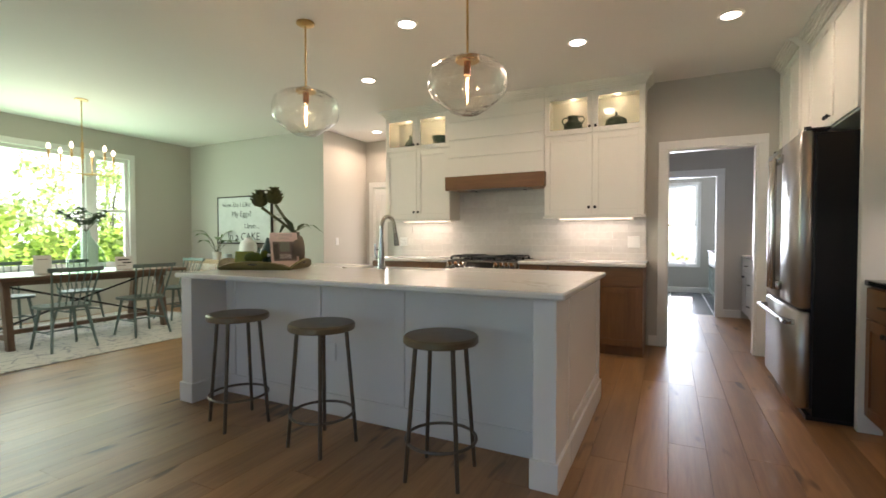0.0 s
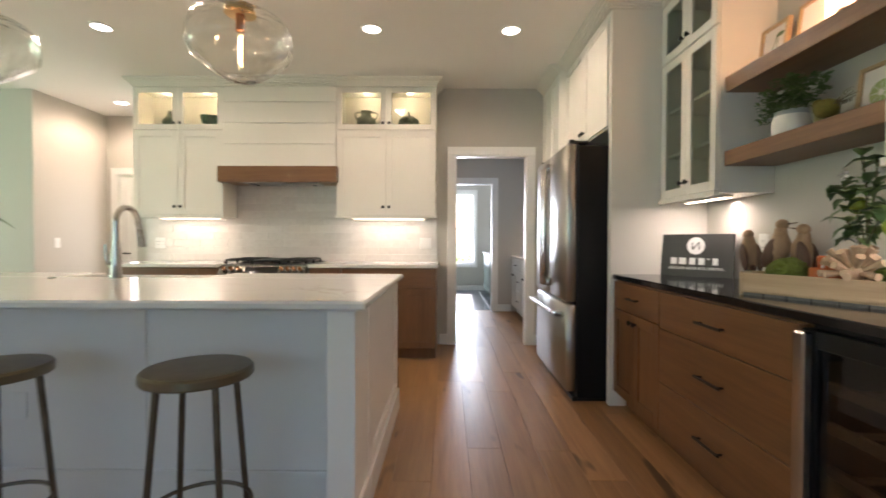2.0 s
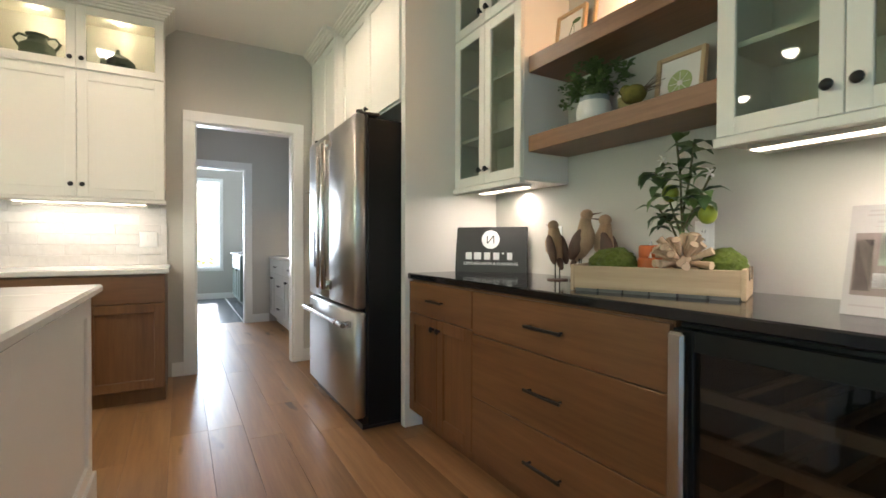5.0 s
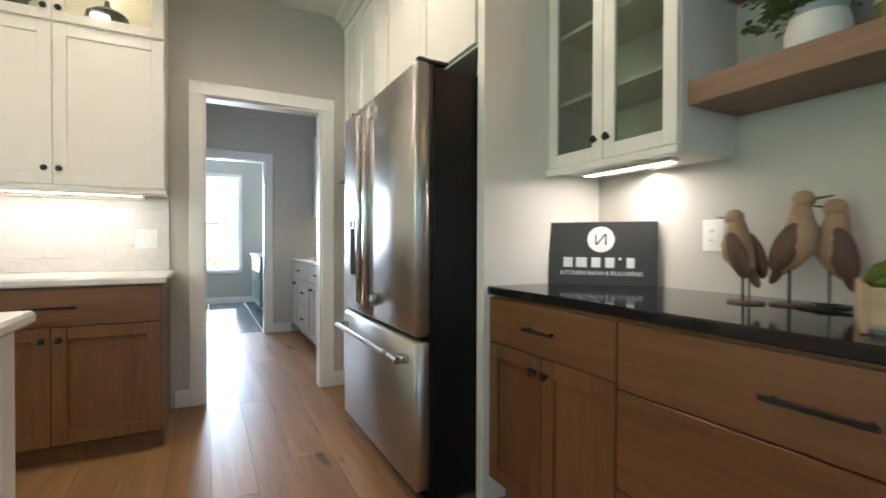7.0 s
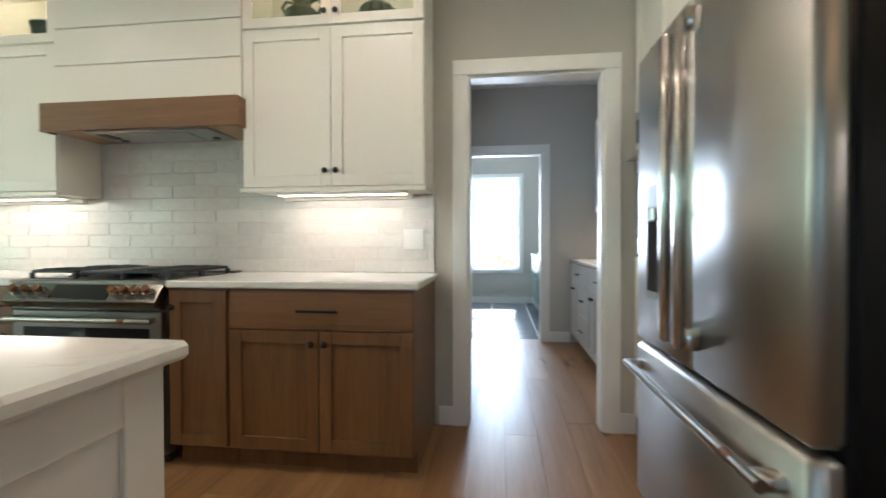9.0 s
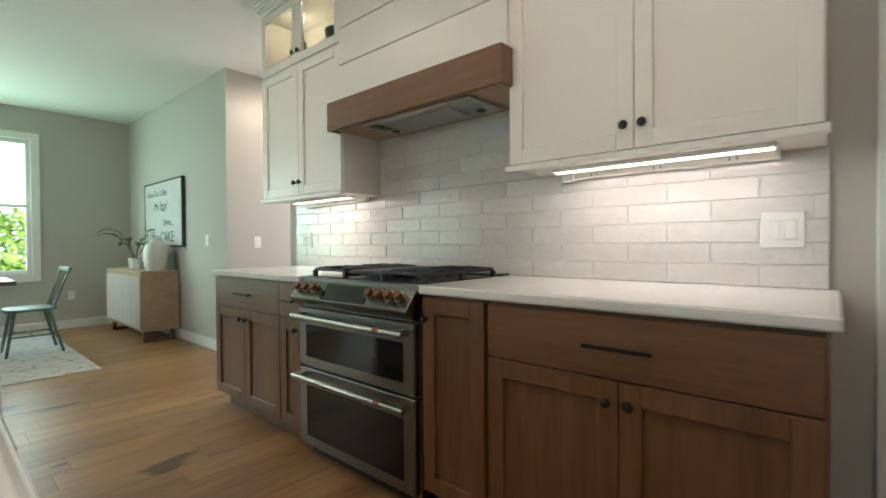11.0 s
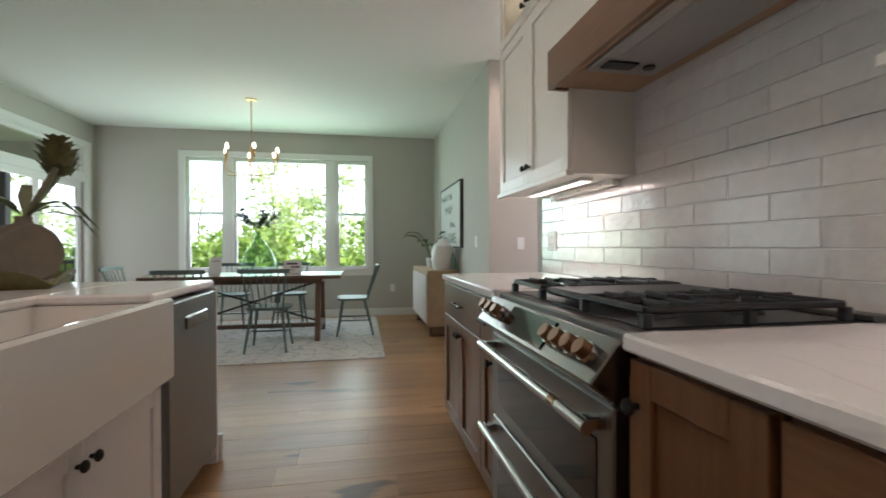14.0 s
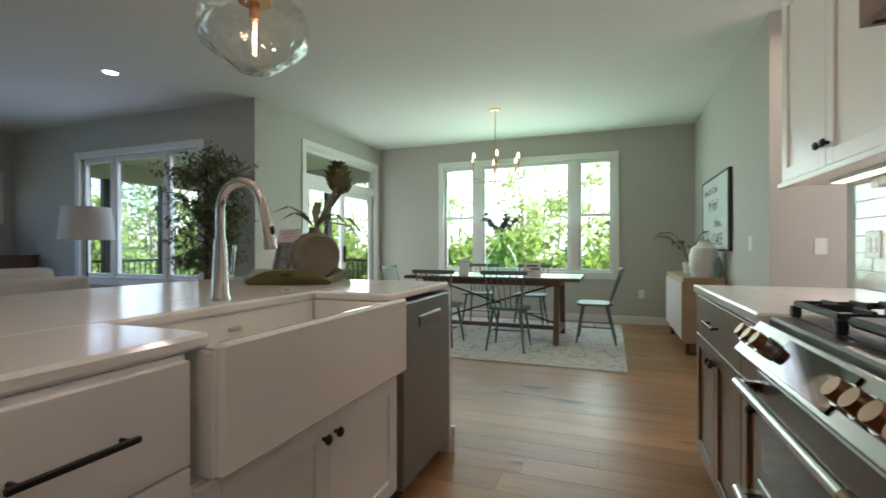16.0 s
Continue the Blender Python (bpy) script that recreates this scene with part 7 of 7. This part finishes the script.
def woods(seed, x0, x1, y0, y1, trees, leaves, hmin, hmax, leaf=None):
    rng = random.Random(seed)
    trunk, crown_ = Shape(), Shape()
    spots_ = [(rng.uniform(x0, x1), rng.uniform(y0, y1), rng.uniform(hmin, hmax)) for _ in range(trees)]
    blobs = []
    for x, y, h in spots_:
        trunk.tube([(x, y, -1.1), (x + rng.uniform(-.2, .2), y + rng.uniform(-.2, .2), h * 0.5), (x + rng.uniform(-.4, .4), y + rng.uniform(-.4, .4), h * 0.95)], 0.1, 6, [0.075, 0.045, 0.012])
        for k in range(16):
            a, r = rng.uniform(0, math.tau), rng.uniform(0.3, 1.0) ** 0.7 * 1.7
            z = -0.9 + (h + 0.9) * rng.uniform(0.04, 1.0)
            r *= 1.0 - 0.55 * (z + 1) / (h + 1)
            c = Vector((x + r * math.cos(a), y + r * math.sin(a), z))
            blobs.append((c, rng.uniform(0.3, 0.65)))
            if k % 8 == 0:
                trunk.tube([(x, y, z - 0.6), c.lerp(Vector((x, y, z)), 0.4), c], 0.03, 4, [0.022, 0.014, 0.005])
    for k in range(leaves):
        c, r = blobs[rng.randrange(len(blobs))]
        q = c + Vector((rng.gauss(0, 1), rng.gauss(0, 1), rng.gauss(0, 0.75))) * r * 0.62
        d = Vector((rng.gauss(0, 1), rng.gauss(0, 1), rng.gauss(-0.3, 0.8))).normalized()
        sd = d.orthogonal().normalized()
        sd = Matrix.Rotation(rng.uniform(0, math.tau), 3, d) @ sd
        L = rng.uniform(0.13, 0.25)
        vs = [crown_.bm.verts.new(q + e) for e in (d * -L * 0.5, sd * L * 0.32, d * L * 0.6, sd * -L * 0.32)]
        crown_.bm.faces.new(vs)
    w = tagged(new("woods"), "dense sunlit green trees behind the house", "trees", "", "stuff")
    tagged(part(w, "trunks", trunk, GREY_BARK), kind="stuff")
    tagged(part(w, "foliage", crown_, leaf or LEAVES), kind="stuff")


woods(1, -16.5, -12.5, -10.0, 11.0, 34, 46000, 0.6, 1.9)
woods(2, -24.0, -18.5, -16.0, 18.0, 34, 26000, 1.8, 5.2, HAZED_LEAVES)
woods(3, -5.0, 3.5, -18.0, -13.0, 16, 9000, 2.2, 5.0)
woods(5, -17.0, -5.5, -15.0, -9.5, 26, 22000, 2.0, 4.5)
woods(4, -6.0, 6.0, 22.0, 27.0, 10, 4000, 0.2, 0.8)

# screened porch
DECK = wood("deck_board", (0.20, 0.15, 0.11), (0.28, 0.21, 0.15), (0.34, 0.26, 0.19), "y", 0.7, 0.7, jitter=False)
structure("porch_floor", Shape().box((-8.3, -4.4, -0.2), (LX - T, DY - T, -0.06)), DECK, "timber porch floor")
structure("porch_ceiling", Shape().box((-8.3, -4.4, 2.68), (LX - T, DY - T, 2.78)), TRIM, "pale porch ceiling")
structure("porch_beam", Shape().box((-8.3, -4.4, 2.38), (-8.12, DY - T, 2.68)).box((-8.12, -4.4, 2.38), (LX - T, -4.22, 2.68)), plain("cream_beam", (0.62, 0.60, 0.52), 0.6), "cream porch beam")
PORCH = plain("black_porch_metal", (0.02, 0.02, 0.022), 0.45, vary=0.1)
for k, y in enumerate((-4.3, -3.2, -2.1, -1.0, 0.12)):
    piece("porch_post", Shape().box((-8.26, y - 0.055, -0.06), (-8.15, y + 0.055, 2.38), 0.004), PORCH, "slim black porch post", "post", group="porch posts")
for x in (-7.2, -6.1, -5.0):
    piece("porch_post", Shape().box((x - 0.055, -4.36, -0.06), (x + 0.055, -4.25, 2.38), 0.004), PORCH, "slim black porch post", "post", group="porch posts")
rl = thing("porch_railing", "black metal railing with slim balusters", "railing", (-8.2, -2, -0.06))
part(rl, "top_rail", Shape().box((-0.03, -2.3, 0.92), (0.03, 2.3, 0.97), 0.004), PORCH)
part(rl, "bottom_rail", Shape().box((-0.02, -2.3, 0.10), (0.02, 2.3, 0.14), 0.004), PORCH)
s = Shape()
for k in range(42):
    s.box((-0.009, -2.28 + k * 0.11, 0.14), (0.009, -2.262 + k * 0.11, 0.92))
part(rl, "balusters", s, PORCH)
rl = thing("porch_railing", "black metal railing with slim balusters", "railing", (-6.5, -4.3, -0.06))
part(rl, "top_rail", Shape().box((-1.7, -0.03, 0.92), (1.65, 0.03, 0.97), 0.004), PORCH)
s = Shape()
for k in range(30):
    s.box((-1.68 + k * 0.11, -0.009, 0.10), (-1.662 + k * 0.11, 0.009, 0.92))
part(rl, "balusters", s, PORCH)

# glowing wall added behind the trees for a bright hazy distance
HAZE_GLOW = glow("bright_haze_glow", (0.93, 1.0, 0.97), 1.2)
structure("backdrop_west", Shape().box((-90.0, -110.0, -1.2), (-89.0, 90.0, 60.0)), HAZE_GLOW, "glowing backdrop wall for the bright hazy white sky")

# ---- tiles and planks ----
tiles = structure("backsplash", Shape().box((-3.23, NY - 0.0098, CT - 0.004), (0.047, NY - 0.001, 1.41)).box((-2.20, NY - 0.0098, 1.425), (-1.005, NY - 0.001, 1.775)), GROUT, "white glazed brick tile backsplash")


def tile_mesh(w, h):
    s = Shape().box((-w / 2, -0.007, -h / 2), (w / 2, 0.0, h / 2), 0.0016)
    return s.mesh("tile", TILE)


th, tw, jt = 0.0775, 0.3055, 0.0025
meshes = {}
rng = random.Random(5)
for row in range(11):
    z = CT + th / 2 + 0.002 + row * (th + jt)
    a0, a1 = (-3.225, 0.045) if row < 6 else (-2.195, -1.01)
    x = -3.225 - (0.5 * (row % 2)) * (tw + jt) - 0.0
    while x < a1 - 0.02:
        l, r = max(x, a0), min(x + tw, a1)
        if r - l > 0.02:
            key = round(r - l, 3)
            if key not in meshes:
                meshes[key] = tile_mesh(key, th)
            ob = new("tile", meshes[key])
            ob.parent = tiles
            ob.matrix_basis = pose((l + r) / 2, NY - 0.006, z, rng.uniform(-0.5, 0.5), 0, rng.uniform(-0.35, 0.35))
        x += tw + jt

floor = structure("floor", Shape().box((WX, SY, -0.0065), (WX + 0.01, SY + 0.01, -0.006)), OAK_FAR, "wide oak plank floor")
pw, gap = 0.190, 0.0014
lengths = (1.2, 1.5, 1.8, 2.1)
plank_meshes = {}
far = Shape()
rng = random.Random(11)
n = int((EX - WX) / pw) + 1
for c in range(n):
    x0 = WX + c * pw
    x1 = min(x0 + pw - gap, EX)
    if x1 - x0 < 0.02:
        continue
    top = PN + 0.12 if x0 > -0.3 else (HY if x0 > -4.6 else NY + 0.05)
    y = SY - rng.uniform(0, 1.4)
    bottom = SY if x0 > LX - 0.15 else DY - 0.12
    while y < top:
        L = rng.choice(lengths)
        a, b = max(y, bottom), min(y + L - gap, top)
        if b - a > 0.03:
            cx, cy = (x0 + x1) / 2, (a + b) / 2
            near = (-4.8 < cx < 1.4 and 0.6 < cy < 6.2) and abs((b - a) - (L - gap)) < 1e-6 and abs(x1 - x0 - pw + gap) < 1e-6
            if near:
                if L not in plank_meshes:
                    plank_meshes[L] = Shape().box((-(pw - gap) / 2, -(L - gap) / 2, -0.006), ((pw - gap) / 2, (L - gap) / 2, 0.0), 0.0008).mesh("plank", OAK_FLOOR)
                ob = new("plank", plank_meshes[L])
                ob.parent = floor
                ob.matrix_basis = pose(cx, cy, 0)
            else:
                far.box((x0, a, -0.006), (x1, b, 0.0))
        y += L
tagged(part(floor, "planks", far, OAK_FAR), kind="stuff")
